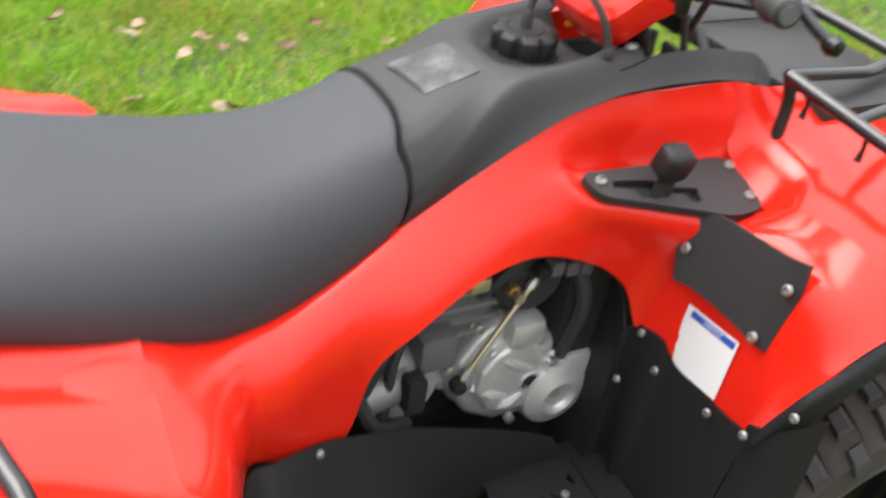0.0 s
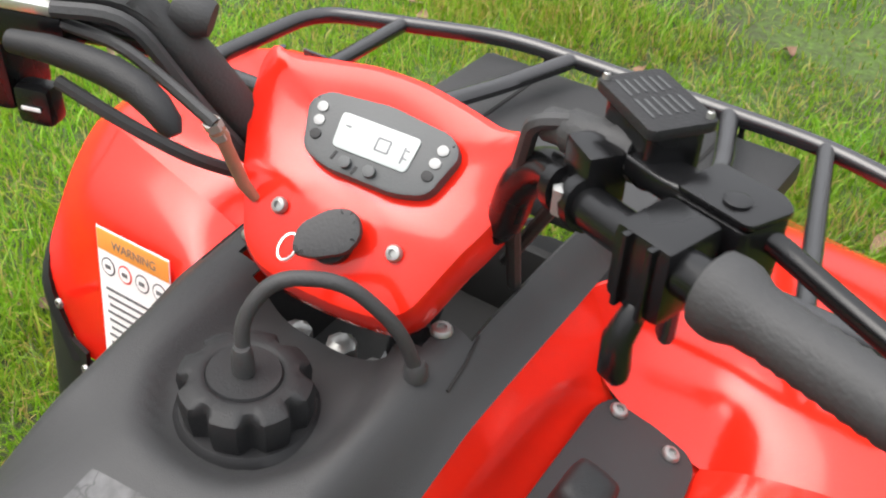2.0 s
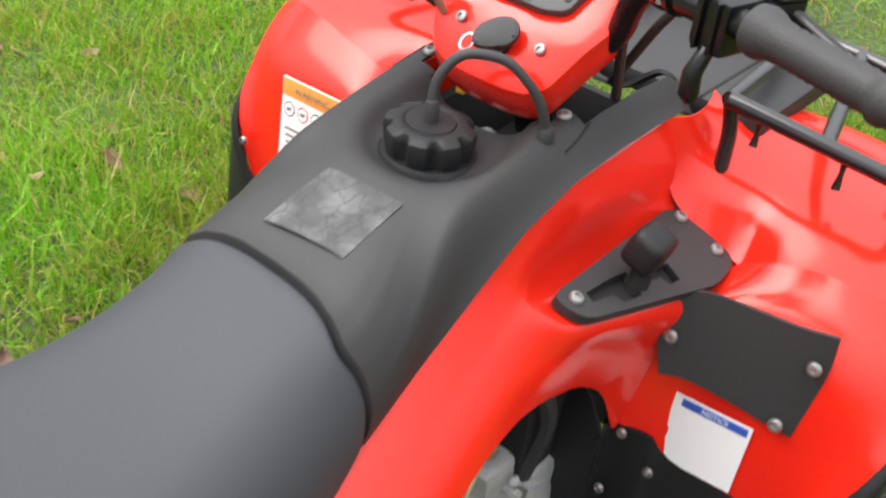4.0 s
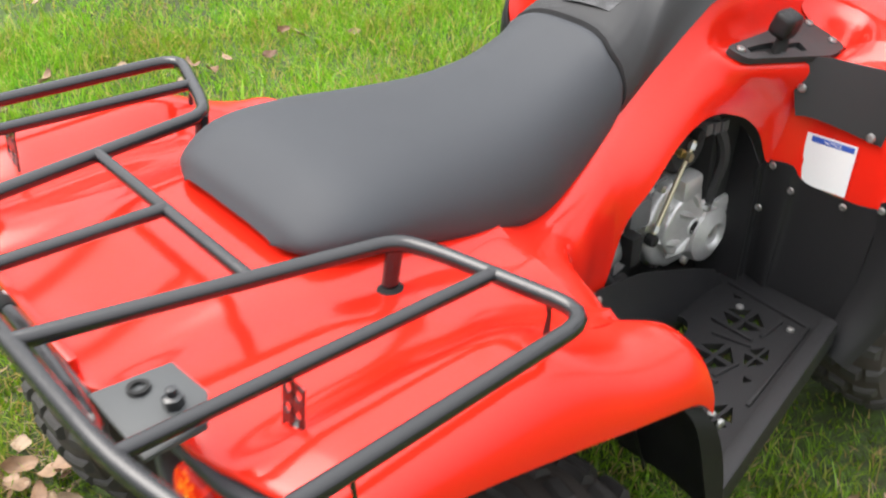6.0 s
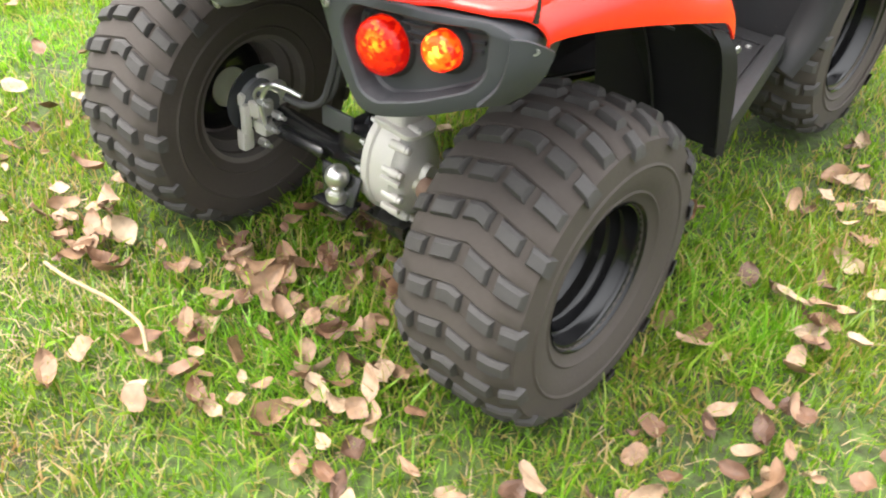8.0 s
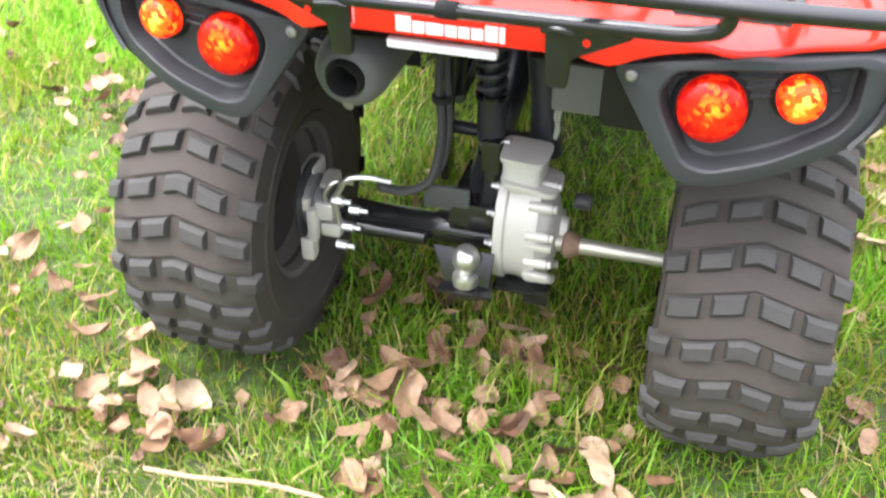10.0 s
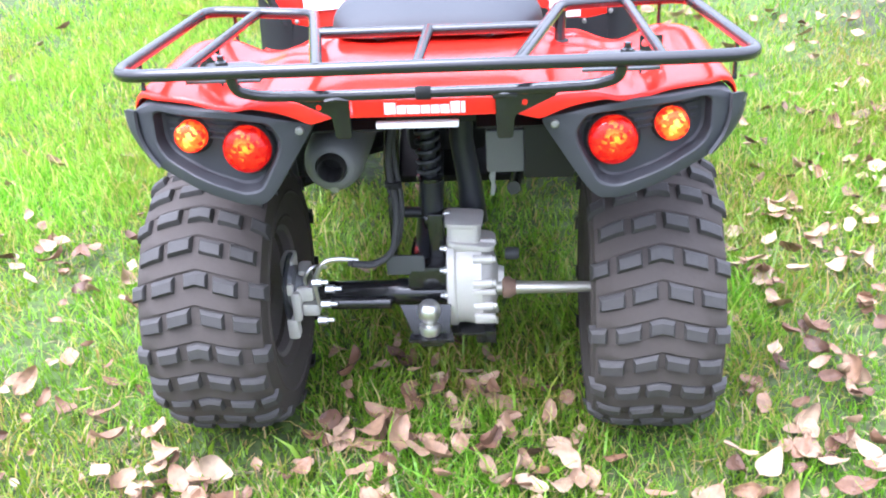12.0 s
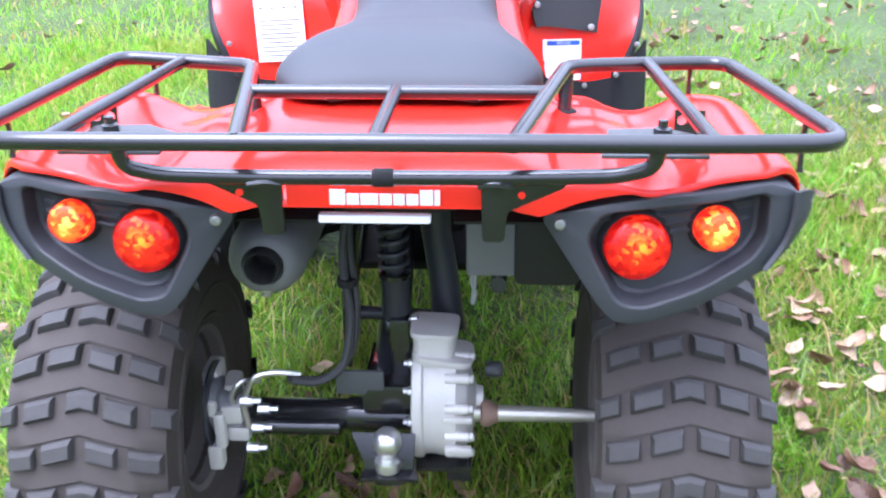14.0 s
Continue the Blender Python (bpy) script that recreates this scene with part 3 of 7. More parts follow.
def front_fender():
    back = (((0.205, 0.988, 0.605), (0.27, 1.015, 0.57), (0.34, 1.025, 0.562), (0.395, 1.03, 0.56), (0.436, 1.018, 0.58)),
            ((0.212, 1.004, 0.7), (0.28, 1.034, 0.67), (0.35, 1.037, 0.66), (0.42, 1.037, 0.655), (0.474, 1.03, 0.69)),
            ((0.236, 1.035, 0.77), (0.29, 1.053, 0.78), (0.36, 1.056, 0.775), (0.43, 1.062, 0.77), (0.488, 1.082, 0.75)),
            ((0.245, 1.118, 0.796), (0.29, 1.112, 0.825), (0.36, 1.118, 0.838), (0.43, 1.13, 0.825), (0.495, 1.155, 0.788)))
    mid = (((0.122, 1.118, 0.93), (0.148, 1.118, 0.838), (0.245, 1.118, 0.796), (0.29, 1.112, 0.825), (0.36, 1.118, 0.838), (0.43, 1.13, 0.825), (0.495, 1.155, 0.788)),
           ((0.132, 1.17, 0.922), (0.16, 1.175, 0.875), (0.225, 1.185, 0.858), (0.28, 1.19, 0.862), (0.35, 1.205, 0.863), (0.43, 1.225, 0.845), (0.492, 1.25, 0.808)),
           ((0.11, 1.26, 0.905), (0.16, 1.28, 0.888), (0.22, 1.3, 0.878), (0.28, 1.31, 0.874), (0.35, 1.33, 0.865), (0.42, 1.335, 0.848), (0.47, 1.35, 0.815)))
    fore = (((0.07, 1.36, 0.885), (0.13, 1.38, 0.875), (0.2, 1.4, 0.865), (0.27, 1.41, 0.86), (0.34, 1.42, 0.85), (0.4, 1.42, 0.83), (0.44, 1.43, 0.79)),
            ((0.05, 1.5, 0.82), (0.12, 1.5, 0.82), (0.18, 1.5, 0.815), (0.24, 1.5, 0.81), (0.3, 1.5, 0.8), (0.36, 1.49, 0.79), (0.4, 1.48, 0.77)))
    bm = sheet(back, 6, 5, 0.004)
    return joined(sheet(mid + fore, 6, 4, 0.004), bm)


part("front_fender", front_fender(), RED, bike, "glossy red plastic front fender")
def far_side(bm):
    """The other front side, which stands out a little further."""
    for v in bm.verts:
        v.co.z += 0.032 * smooth(0.33, 0.47, v.co.x) * smooth(1.04, 1.15, v.co.y)
        v.co.x += 0.13 * max(0.0, v.co.x - 0.22)
    return flip(bm)


part("front_fender", far_side(front_fender()), RED, bike, "glossy red plastic front fender")

# seat
# half of its cross-section, from the middle of the top to the lower edge: across and height
SECTION = [(0, 1.0), (0.26, 0.995), (0.47, 0.968), (0.62, 0.91), (0.76, 0.8), (0.88, 0.63), (0.97, 0.41), (1.015, 0.15), (0.99, 0.0)]


def seam_bow(k):
    """How far the seam between seat and cover lies forward at this height of the section."""
    return float(np.interp(k, (0.0, 0.3, 0.6, 0.8, 0.95, 1.0), (-0.008, 0.006, 0.006, 0.0, 0.008, 0.014)))


def seat():
    ys = (-0.03, -0.005, 0.06, 0.16, 0.28, 0.4, 0.5, 0.58, 0.612, 0.62)
    half = (0.117, 0.17, 0.206, 0.21, 0.204, 0.186, 0.157, 0.139, 0.135, 0.128)
    top = (0.822, 0.85, 0.879, 0.881, 0.866, 0.857, 0.865, 0.888, 0.906, 0.895)
    base = (0.812, 0.808, 0.797, 0.771, 0.732, 0.706, 0.724, 0.764, 0.785, 0.788)
    ring = []
    for y, h, t, b in zip(ys, half, top, base):
        row = []
        for x, k in [(-x, k) for x, k in SECTION[:0:-1]] + SECTION:
            # behind the seam its sides draw in towards the lower edge
            tuck = 1 - 0.07 * (1 - k) ** 2 * (1 - smooth(0.42, 0.58, y))
            row.append((x * h * tuck, y + (seam_bow(k) if y > 0.6 else 0.0), b + k * (t - b)))
        ring.append(row)
    return sheet(ring, 5, 3, 0.02)


part("seat", seat(), VINYL, bike, "grey vinyl seat")

# tank cover
CAP = (0.008, 0.84, 0.945)
HALVES = (0.134, 0.131, 0.13, 0.129, 0.129, 0.129, 0.128, 0.12, 0.106)


def cover_z(x, y):
    """Height of the cover: a broad back with raised flanks and a bowl round the filler."""
    ys = (0.63, 0.7, 0.77, 0.84, 0.92, 1.0, 1.08, 1.16, 1.23)
    mid = np.interp(y, ys, (0.912, 0.936, 0.957, 0.96, 0.955, 0.945, 0.93, 0.91, 0.885))
    ridge = np.interp(y, ys, (0.902, 0.928, 0.952, 0.963, 0.972, 0.98, 0.98, 0.965, 0.925))
    half = np.interp(y, ys, HALVES)
    edge = np.interp(y, ys, (0.797, 0.84, 0.882, 0.916, 0.937, 0.942, 0.94, 0.924, 0.886))
    a = min(1.0, abs(x) / half)
    z = mid + (ridge - mid) * smooth(0.1, 0.62, a)
    z += (edge - z) * smooth(0.66, 1.04, a) ** 1.3 * 1.06
    r = math.hypot((x - CAP[0]) / 0.9, (y - 0.855) / (1.0 if y < 0.855 else 1.5))
    return z - 0.017 * (1 - smooth(0.062, 0.09, r))


def tank_cover():
    ys = (0.63, 0.7, 0.77, 0.84, 0.92, 1.0, 1.08, 1.16, 1.23)
    rows = []
    for y in np.linspace(0.623, 1.23, 61):
        h = np.interp(y, ys, HALVES)
        # behind it takes the seat's section over
        like = 1 - smooth(0.64, 0.8, y)
        crown, foot = cover_z(0, y), cover_z(h, y)
        row = []
        for u in np.linspace(-1, 1, 49):
            at = abs(u) ** 0.8 * (len(SECTION) - 1)
            x, k = (float(np.interp(at, range(len(SECTION)), [q[n] for q in SECTION])) for n in (0, 1))
            z = foot + k * (crown - foot)
            row.append((h * (u + (math.copysign(x, u) - u) * like), y + seam_bow(k) * max(0.0, (0.75 - y) / 0.127), cover_z(h * u, y) * (1 - like) + z * like))
        rows.append(row)
    # its rear edge turns down into the seam
    rows.insert(0, [(x * 0.96, y - 0.003, z - 0.014) for x, y, z in rows[0]])
    def solid(x, y, z):
        u = abs(x) / np.interp(y, ys, HALVES)
        return not (u < (0.46 if y < 0.94 else 0.62 if y < 0.965 else 0.8) and 0.928 < y < 1.21)
    return shell(np.array(rows), 0.005, solid)


part("tank_cover", tank_cover(), COVER, bike, "dark grey textured plastic tank cover")

# racks
def rack_rear():
    bm = tube(rounded([(0.151, -0.369, 0.861), (0.235, 0.075, 0.835), (0.29, 0.1, 0.832), (0.485, 0.156, 0.823), (0.52, -0.328, 0.852), (0.37, -0.36, 0.86), (0, -0.368, 0.862), (-0.37, -0.36, 0.858),
                       (-0.488, -0.328, 0.848), (-0.47, 0.16, 0.828), (-0.29, 0.1, 0.832), (-0.235, 0.075, 0.835), (-0.151, -0.369, 0.861)], 0.05), 0.011, 12)
    return bm


rack = part("rear_rack", rack_rear(), BLACK, bike, "black painted tubular steel rear rack")
for ends in (((0.37, -0.352, 0.859), (0.36, 0.118, 0.831)), ((-0.37, -0.352, 0.857), (-0.355, 0.118, 0.831)), ((0, -0.366, 0.862), (0, -0.111, 0.849)), ((-0.2, -0.111, 0.847), (0.2, -0.111, 0.847))):
    part("rack_bar", tube(ends, 0.0095, 10), BLACK, rack)


front = part("front_rack", tube(rounded([(0.16, 1.175, 0.952), (0.395, 1.2, 0.925), (0.36, 1.43, 0.928), (0.2, 1.478, 0.928), (-0.14, 1.485, 0.928), (-0.375, 1.39, 0.928), (-0.385, 1.2, 0.925), (-0.13, 1.175, 0.952)], 0.045), 0.0105, 10), BLACK, bike, "black painted tubular steel front rack")
for ends in (((0.16, 1.175, 0.952), (0.13, 1.38, 0.925), (0.1, 1.48, 0.928)), ((-0.13, 1.175, 0.952), (-0.1, 1.38, 0.925), (-0.07, 1.483, 0.928)), ((0.275, 1.19, 0.938), (0.2, 1.478, 0.928)), ((-0.25, 1.19, 0.938), (-0.27, 1.432, 0.928)), ((0.16, 1.18, 0.95), (0.168, 1.185, 0.91), (0.172, 1.175, 0.855)), ((-0.13, 1.18, 0.95), (-0.138, 1.185, 0.91), (-0.142, 1.175, 0.855))):
    part("rack_bar", tube(rounded(ends, 0.02), 0.0095, 10), BLACK, front)
from mathutils.geometry import delaunay_2d_cdt


# rack brackets, studs and posts
BRACKET_X = 0.375


def holed_strip(w, h, t, holes, r, m):
    """A flat strip with round holes: two side rails and the webs between."""
    bm = bmesh.new()
    n = 16
    cells = len(holes)
    for x0, x1, hx in ((-w / 2, 0, -w / 4), (0, w / 2, w / 4)):
        for i in range(cells):
            y0, y1 = -h / 2 + h * i / cells, -h / 2 + h * (i + 1) / cells
            cy = (y0 + y1) / 2
            outer, inner = [], []
            for k in range(n):
                a = 2 * math.pi * k / n
                c, s = math.cos(a), math.sin(a)
                q = max(abs(c), abs(s))
                outer.append(((x0 + x1) / 2 + (x1 - x0) / 2 * c / q, cy + (y1 - y0) / 2 * s / q))
                inner.append(((x0 + x1) / 2 + r * c, cy + r * s))
            for z, rev in ((0, True), (t, False)):
                o = [bm.verts.new((*p, z)) for p in outer]
                v = [bm.verts.new((*p, z)) for p in inner]
                for k in range(n):
                    f = [o[k], o[(k + 1) % n], v[(k + 1) % n], v[k]]
                    bm.faces.new(f[::-1] if rev else f)
                if z == 0:
                    lo_o, lo_i = o, v
                else:
                    for k in range(n):
                        bm.faces.new([lo_i[k], lo_i[(k + 1) % n], v[(k + 1) % n], v[k]])
                        bm.faces.new([o[k], o[(k + 1) % n], lo_o[(k + 1) % n], lo_o[k]])
    bmesh.ops.remove_doubles(bm, verts=bm.verts, dist=0.0004)
    bmesh.ops.transform(bm, matrix=m, verts=bm.verts)
    return bm


screw_data = {}


def screw(place, normal, parent, r=0.0062, mat=None, name="screw"):
    """A domed button-head screw with a hex socket, on one shared mesh."""
    mat = mat or SCREW
    key = (r, mat.name)
    n = Vector(normal).normalized()
    if key not in screw_data:
        bm = lathe([(r, 0), (r, 0.002), (r * 0.8, 0.0042), (r * 0.45, 0.0048), (r * 0.42, 0.002), (0, 0.002)], 12, "z", caps=False)
        ob = part(name, bm, mat, parent, askew=False)
        screw_data[key] = ob.data
    else:
        ob = new(name, screw_data[key])
        ob.parent = parent
        if parent.type == "EMPTY" and parent.parent is None:
            ob.matrix_parent_inverse = parent.matrix_basis.inverted()
    ob.matrix_basis = Matrix.Translation((settle(place[0], place[1]), place[1], place[2])) @ n.to_track_quat("Z", "Y").to_matrix().to_4x4()
    return ob


for s in (1, -1):
    part("rack_bracket", holed_strip(0.038, 0.075, 0.003, range(3), 0.0062, frame_of((s * BRACKET_X, -0.172, 0.804), (1, 0, 0), (0, 0.12, 1))), BLACK, rack, "black bracket with round holes")
    part("rack_post", tube([(s * 0.236, 0.072, 0.835), (s * 0.235, 0.065, 0.80), (s * 0.233, 0.058, 0.755)], 0.011, 12), BLACK, rack)
    part("post_grommet", lathe([(0.014, -0.004), (0.021, -0.003), (0.022, 0.003), (0.018, 0.008), (0.012, 0.009)], 16, "z", (s * 0.233, 0.058, 0.766)), MATT_BLACK, rack, "black rubber grommet")
    for x, y, z in ((0.43, 0.138, 0.825), (0.51, -0.2, 0.842)):
        x = x if s > 0 else x - 0.02
        foot = rear_top(x / 0.985, y)
        part("stud", tube([(s * x, y, z), (s * x, y + 0.004, (z + foot) / 2), (s * x, y, foot - 0.002)], [0.0045, 0.003, 0.0045], 8), BLACK, rack)
    # lashing plate under the rear bar
    m = frame_of((s * 0.31, -0.285, 0.834), (1, 0.0, 0), (0, 1, 0.05))
    part("lashing_plate", plate([(-0.06, -0.045), (0.06, -0.045), (0.062, 0.02), (0.02, 0.045), (-0.045, 0.04)], 0.005, m, 0.0015), GREYP, rack, "dull grey steel lashing plate")
    part("plate_bolt", lathe([(0.011, 0), (0.011, 0.012), (0.006, 0.014), (0.006, 0.022), (0, 0.023)], 6, "z", (s * 0.325, -0.275, 0.839)), BLACK, rack)
    part("plate_grommet", lathe([(0.012, 0), (0.012, 0.004), (0.007, 0.004), (0.007, 0.0)], 14, "z", (s * 0.28, -0.29, 0.839), closed=True), MATT_BLACK, rack)
    # front rack studs
    for x, y, z in ((0.2, 1.18, 0.945), (0.3, 1.19, 0.932), (0.35, 1.3, 0.922), (0.11, 1.5, 0.918)):
        part("stud", tube([(s * x, y, z), (s * x, y + 0.003, z - 0.02), (s * x, y, z - 0.038)], [0.0045, 0.003, 0.0055], 8), BLACK, front)
    if s < 0:
        part("rack_bracket", holed_strip(0.036, 0.05, 0.003, range(2), 0.006, frame_of((s * 0.32, 1.33, 0.89), (1, 0, 0), (0, -0.2, 1))), BLACK, front, "black bracket with round holes")

# rear bumper hoop with its gussets
hoop = part("rear_hoop", tube(rounded([(-0.29, -0.356, 0.858), (-0.286, -0.352, 0.826), (-0.25, -0.338, 0.812), (-0.13, -0.328, 0.806), (0.14, -0.328, 0.808), (0.27, -0.338, 0.815), (0.306, -0.352, 0.83), (0.31, -0.356, 0.859)], 0.03), 0.0092, 12), BLACK, bike, "black tubular hoop below the rear rack")
for s in (1, -1):
    m = frame_of((s * 0.13, -0.312, 0.77), (s, 0.0, 0), (0, -0.1, 1))
    web = part("hoop_bracket", plate([tuple(v[:2]) for v in rounded([(-0.012, -0.046, 0), (0.014, -0.046, 0), (0.017, -0.006, 0), (0.082, 0.026, 0), (0.086, 0.034, 0), (-0.014, 0.034, 0)], 0.006, 3, True)], 0.012, m, 0.003), BLACK, hoop, "black welded gusset")
    part("bracket_hole", lathe([(0.0045, 0), (0.0045, 0.0015), (0, 0.0015)], 10, "y", (s * 0.163, -0.3275, 0.7865)), RED, hoop)
    part("weld_bead", tube(rounded([(s * 0.114, -0.331, 0.799), (s * 0.13, -0.336, 0.803), (s * 0.15, -0.335, 0.8)], 0.01), [0.005] * 8, 7), BLACK, hoop)
part("hoop_collar", lathe([(0.0105, -0.012), (0.0112, -0.01), (0.0112, 0.01), (0.0105, 0.012)], 14, "x", (0.005, -0.328, 0.807)), MATT_BLACK, hoop)

# rear name band and light bar
band = part("rear_band", block((0.244, 0.012, 0.03), (0.009, -0.304, 0.776), 0.003), RED, bike, "red plastic band with white lettering shapes")
x = -0.073
for k, w in enumerate((0.0185, 0.0145, 0.021, 0.0145, 0.0135, 0.0145, 0.0155, 0.0065)):
    h = 0.019 if k in (0, 6, 7) else 0.014
    part("mark", block((w, 0.0015, h), (x + w / 2 + 0.012, -0.3112, 0.7725 + h / 2 - 0.006), 0.0005), WHITE, band)
    x += w + 0.0016
part("light_bar", block((0.136, 0.014, 0.011), (-0.012, -0.285, 0.7395), 0.003), WHITE, bike, "white number-plate light bar")


def inside(p, loop):
    hit = False
    for (x0, y0), (x1, y1) in zip(loop, loop[1:] + loop[:1]):
        if (y0 > p[1]) != (y1 > p[1]) and p[0] < (x1 - x0) * (p[1] - y0) / (y1 - y0) + x0:
            hit = not hit
    return hit


def pierced(outline, holes, depth, z):
    """A slab with openings cut right through it."""
    pts, edges = [], []
    for loop in (outline, *holes):
        o = len(pts)
        pts += [Vector(p) for p in loop]
        edges += [(o + i, o + (i + 1) % len(loop)) for i in range(len(loop))]
    vs, _, fs, *_ = delaunay_2d_cdt(pts, edges, [], 0, 1e-5)
    bm = bmesh.new()
    low = [bm.verts.new((v.x, v.y, z)) for v in vs]
    for f in fs:
        c = sum((vs[i] for i in f), Vector((0, 0))) / len(f)
        if inside(c, outline) and not any(inside(c, h) for h in holes):
            bm.faces.new([low[i] for i in f])
    up = bmesh.ops.extrude_face_region(bm, geom=list(bm.faces))
    bmesh.ops.translate(bm, verts=[v for v in up["geom"] if isinstance(v, bmesh.types.BMVert)], vec=(0, 0, depth))
    bmesh.ops.delete(bm, geom=[v for v in bm.verts if not v.link_faces], context="VERTS")
    return bm


# tail lamp housings
def ring_of(points, n):
    """n points evenly along a closed outline."""
    p = np.array([*points, points[0]], float)
    d = np.r_[0, np.cumsum(np.linalg.norm(np.diff(p, axis=0), axis=1))]
    at = np.linspace(0, d[-1], n, endpoint=False)
    return np.stack([np.interp(at, d, p[:, k]) for k in range(2)], 1)


def tail_face(x, z):
    """How far back the face of the lamp housing stands."""
    return -0.27 + 0.05 * smooth(0.36, 0.54, x) + 0.012 * (1 - smooth(0.17, 0.25, x)) - 0.06 * (0.77 - z)


TAIL_OUT = ((0.51, 0.755), (0.466, 0.771), (0.345, 0.766), (0.258, 0.752), (0.185, 0.735), (0.21, 0.698), (0.26, 0.622), (0.283, 0.596), (0.322, 0.597), (0.403, 0.627), (0.48, 0.66), (0.5, 0.682), (0.51, 0.72))
TAIL_IN = ((0.468, 0.752), (0.455, 0.758), (0.362, 0.753), (0.266, 0.741), (0.247, 0.712), (0.254, 0.686), (0.288, 0.626), (0.318, 0.62), (0.392, 0.648), (0.452, 0.676), (0.468, 0.7))


def tail_housing(s):
    """A thick lamp surround with a deep tray: skirt, rolled rim, sloping walls and floor."""
    def even(points, r):
        return ring_of([tuple(v[:2]) for v in rounded([(x, z, 0) for x, z in points], r, 4, True)], 88)
    out, inn = even(TAIL_OUT, 0.014), even(TAIL_IN, 0.012)
    mid, low = out.mean(0), inn.mean(0)
    bm = bmesh.new()
    loops = []
    for pts, c, k, deep in ((out, mid, 0.9, 0.12), (out, mid, 0.985, 0.05), (out, mid, 1.0, 0.008), (out, mid, 0.99, 0.001), (out, mid, 0.97, 0.0), (inn, low, 1.05, -0.001), (inn, low, 1.015, 0.001), (inn, low, 1.0, 0.006), (inn, low, 0.95, 0.028), (inn, low, 0.9, 0.031), (inn, low, 0.5, 0.031)):
        loops.append([bm.verts.new((s * x, tail_face(x, z) + deep, z)) for x, z in (pts - c) * k + c])
    for a, b in zip(loops, loops[1:]):
        for i in range(88):
            bm.faces.new([a[i], a[(i + 1) % 88], b[(i + 1) % 88], b[i]])
    bm.faces.new(loops[-1])
    return bm


for s in (1, -1):
    house = part("tail_housing", tail_housing(s), HOUSING, bike, "dark grey textured plastic tail lamp housing", angle=28)
    for k in range(3):
        ends = [(0.262 + 0.004 * k, 0.722 - 0.012 * k), (0.452 - 0.002 * k, 0.742 - 0.012 * k)]
        part("recess_rib", tube([(s * x, tail_face(x, z) + 0.029, z) for x, z in (ends[0], (0.36, 0.733 - 0.012 * k), ends[1])], 0.0032, 6), HOUSING, house)
    for name, x, z, r, lens, says in (("stop_lamp", 0.309, 0.693, 0.0405, LENS_RED, "round red stop lamp lens, lit"), ("turn_lamp", 0.405, 0.7155, 0.0272, LENS_AMBER, "round amber turn lamp lens, lit")):
        at = frame_of((s * x, tail_face(x, z) + 0.008, z), (1, s * 0.06, 0), (0, 0.06, 1))
        lamp = part(name, lathe([(r, -0.034), (r, -0.006), (r * 0.985, 0.0), (r * 0.92, 0.0045), (r * 0.7, 0.0085), (r * 0.4, 0.011), (r * 0.15, 0.012), (0, 0.012)], 36, "z", caps=False), lens, house, says, askew=False)
        lamp.matrix_basis = at
        part("lamp_ring", lathe([(r + 0.008, -0.026), (r + 0.006, -0.018), (r + 0.001, -0.014)], 36, "z", caps=False), MATT_BLACK, house, askew=False).matrix_basis = at
    screw((s * 0.212, tail_face(0.212, 0.727) - 0.001, 0.727), (s * -0.1, -1, 0.05), house, 0.0078)
    rows = [[(0.498, -0.232, 0.758), (0.514, -0.22, 0.757), (0.525, -0.205, 0.75), (0.531, -0.186, 0.738)],
            [(0.497, -0.236, 0.722), (0.513, -0.222, 0.722), (0.521, -0.207, 0.718), (0.525, -0.192, 0.71)],
            [(0.487, -0.24, 0.69), (0.499, -0.226, 0.69), (0.506, -0.212, 0.687), (0.508, -0.2, 0.682)],
            [(0.466, -0.25, 0.662), (0.476, -0.236, 0.663), (0.482, -0.224, 0.662), (0.483, -0.212, 0.66)]]
    wing = sheet(rows, 5, 5, 0.006)
    part("housing_wing", wing if s > 0 else flip(wing), HOUSING, house, "dark grey plastic wing behind the fender corner")
    screw((s * 0.521, -0.214, 0.744), (s * 0.75, -0.65, 0.1), house, 0.008)

# muffler
muf = part("muffler", lathe([(0.027, -0.15), (0.03, -0.158), (0.036, -0.157), (0.044, -0.152), (0.052, -0.14), (0.0565, -0.115), (0.058, 0.0), (0.058, 0.22), (0.05, 0.27), (0.02, 0.33)], 28, "y", (-0.188, 0, 0.612), caps=False), MUFFLER, bike, "dark grey painted muffler")
part("outlet", lathe([(0.023, -0.17), (0.024, -0.17), (0.027, -0.16), (0.0265, -0.05), (0.021, -0.05), (0.021, -0.165)], 20, "y", (-0.188, 0, 0.612), closed=True), MATT_BLACK, muf)
part("muffler_throat", lathe([(0.024, -0.11), (0, -0.11)], 20, "y", (-0.188, 0, 0.612), caps=False), MATT_BLACK, muf)
screw((-0.188, -0.148, 0.5665), (0, -1, -0.3), muf, 0.009)

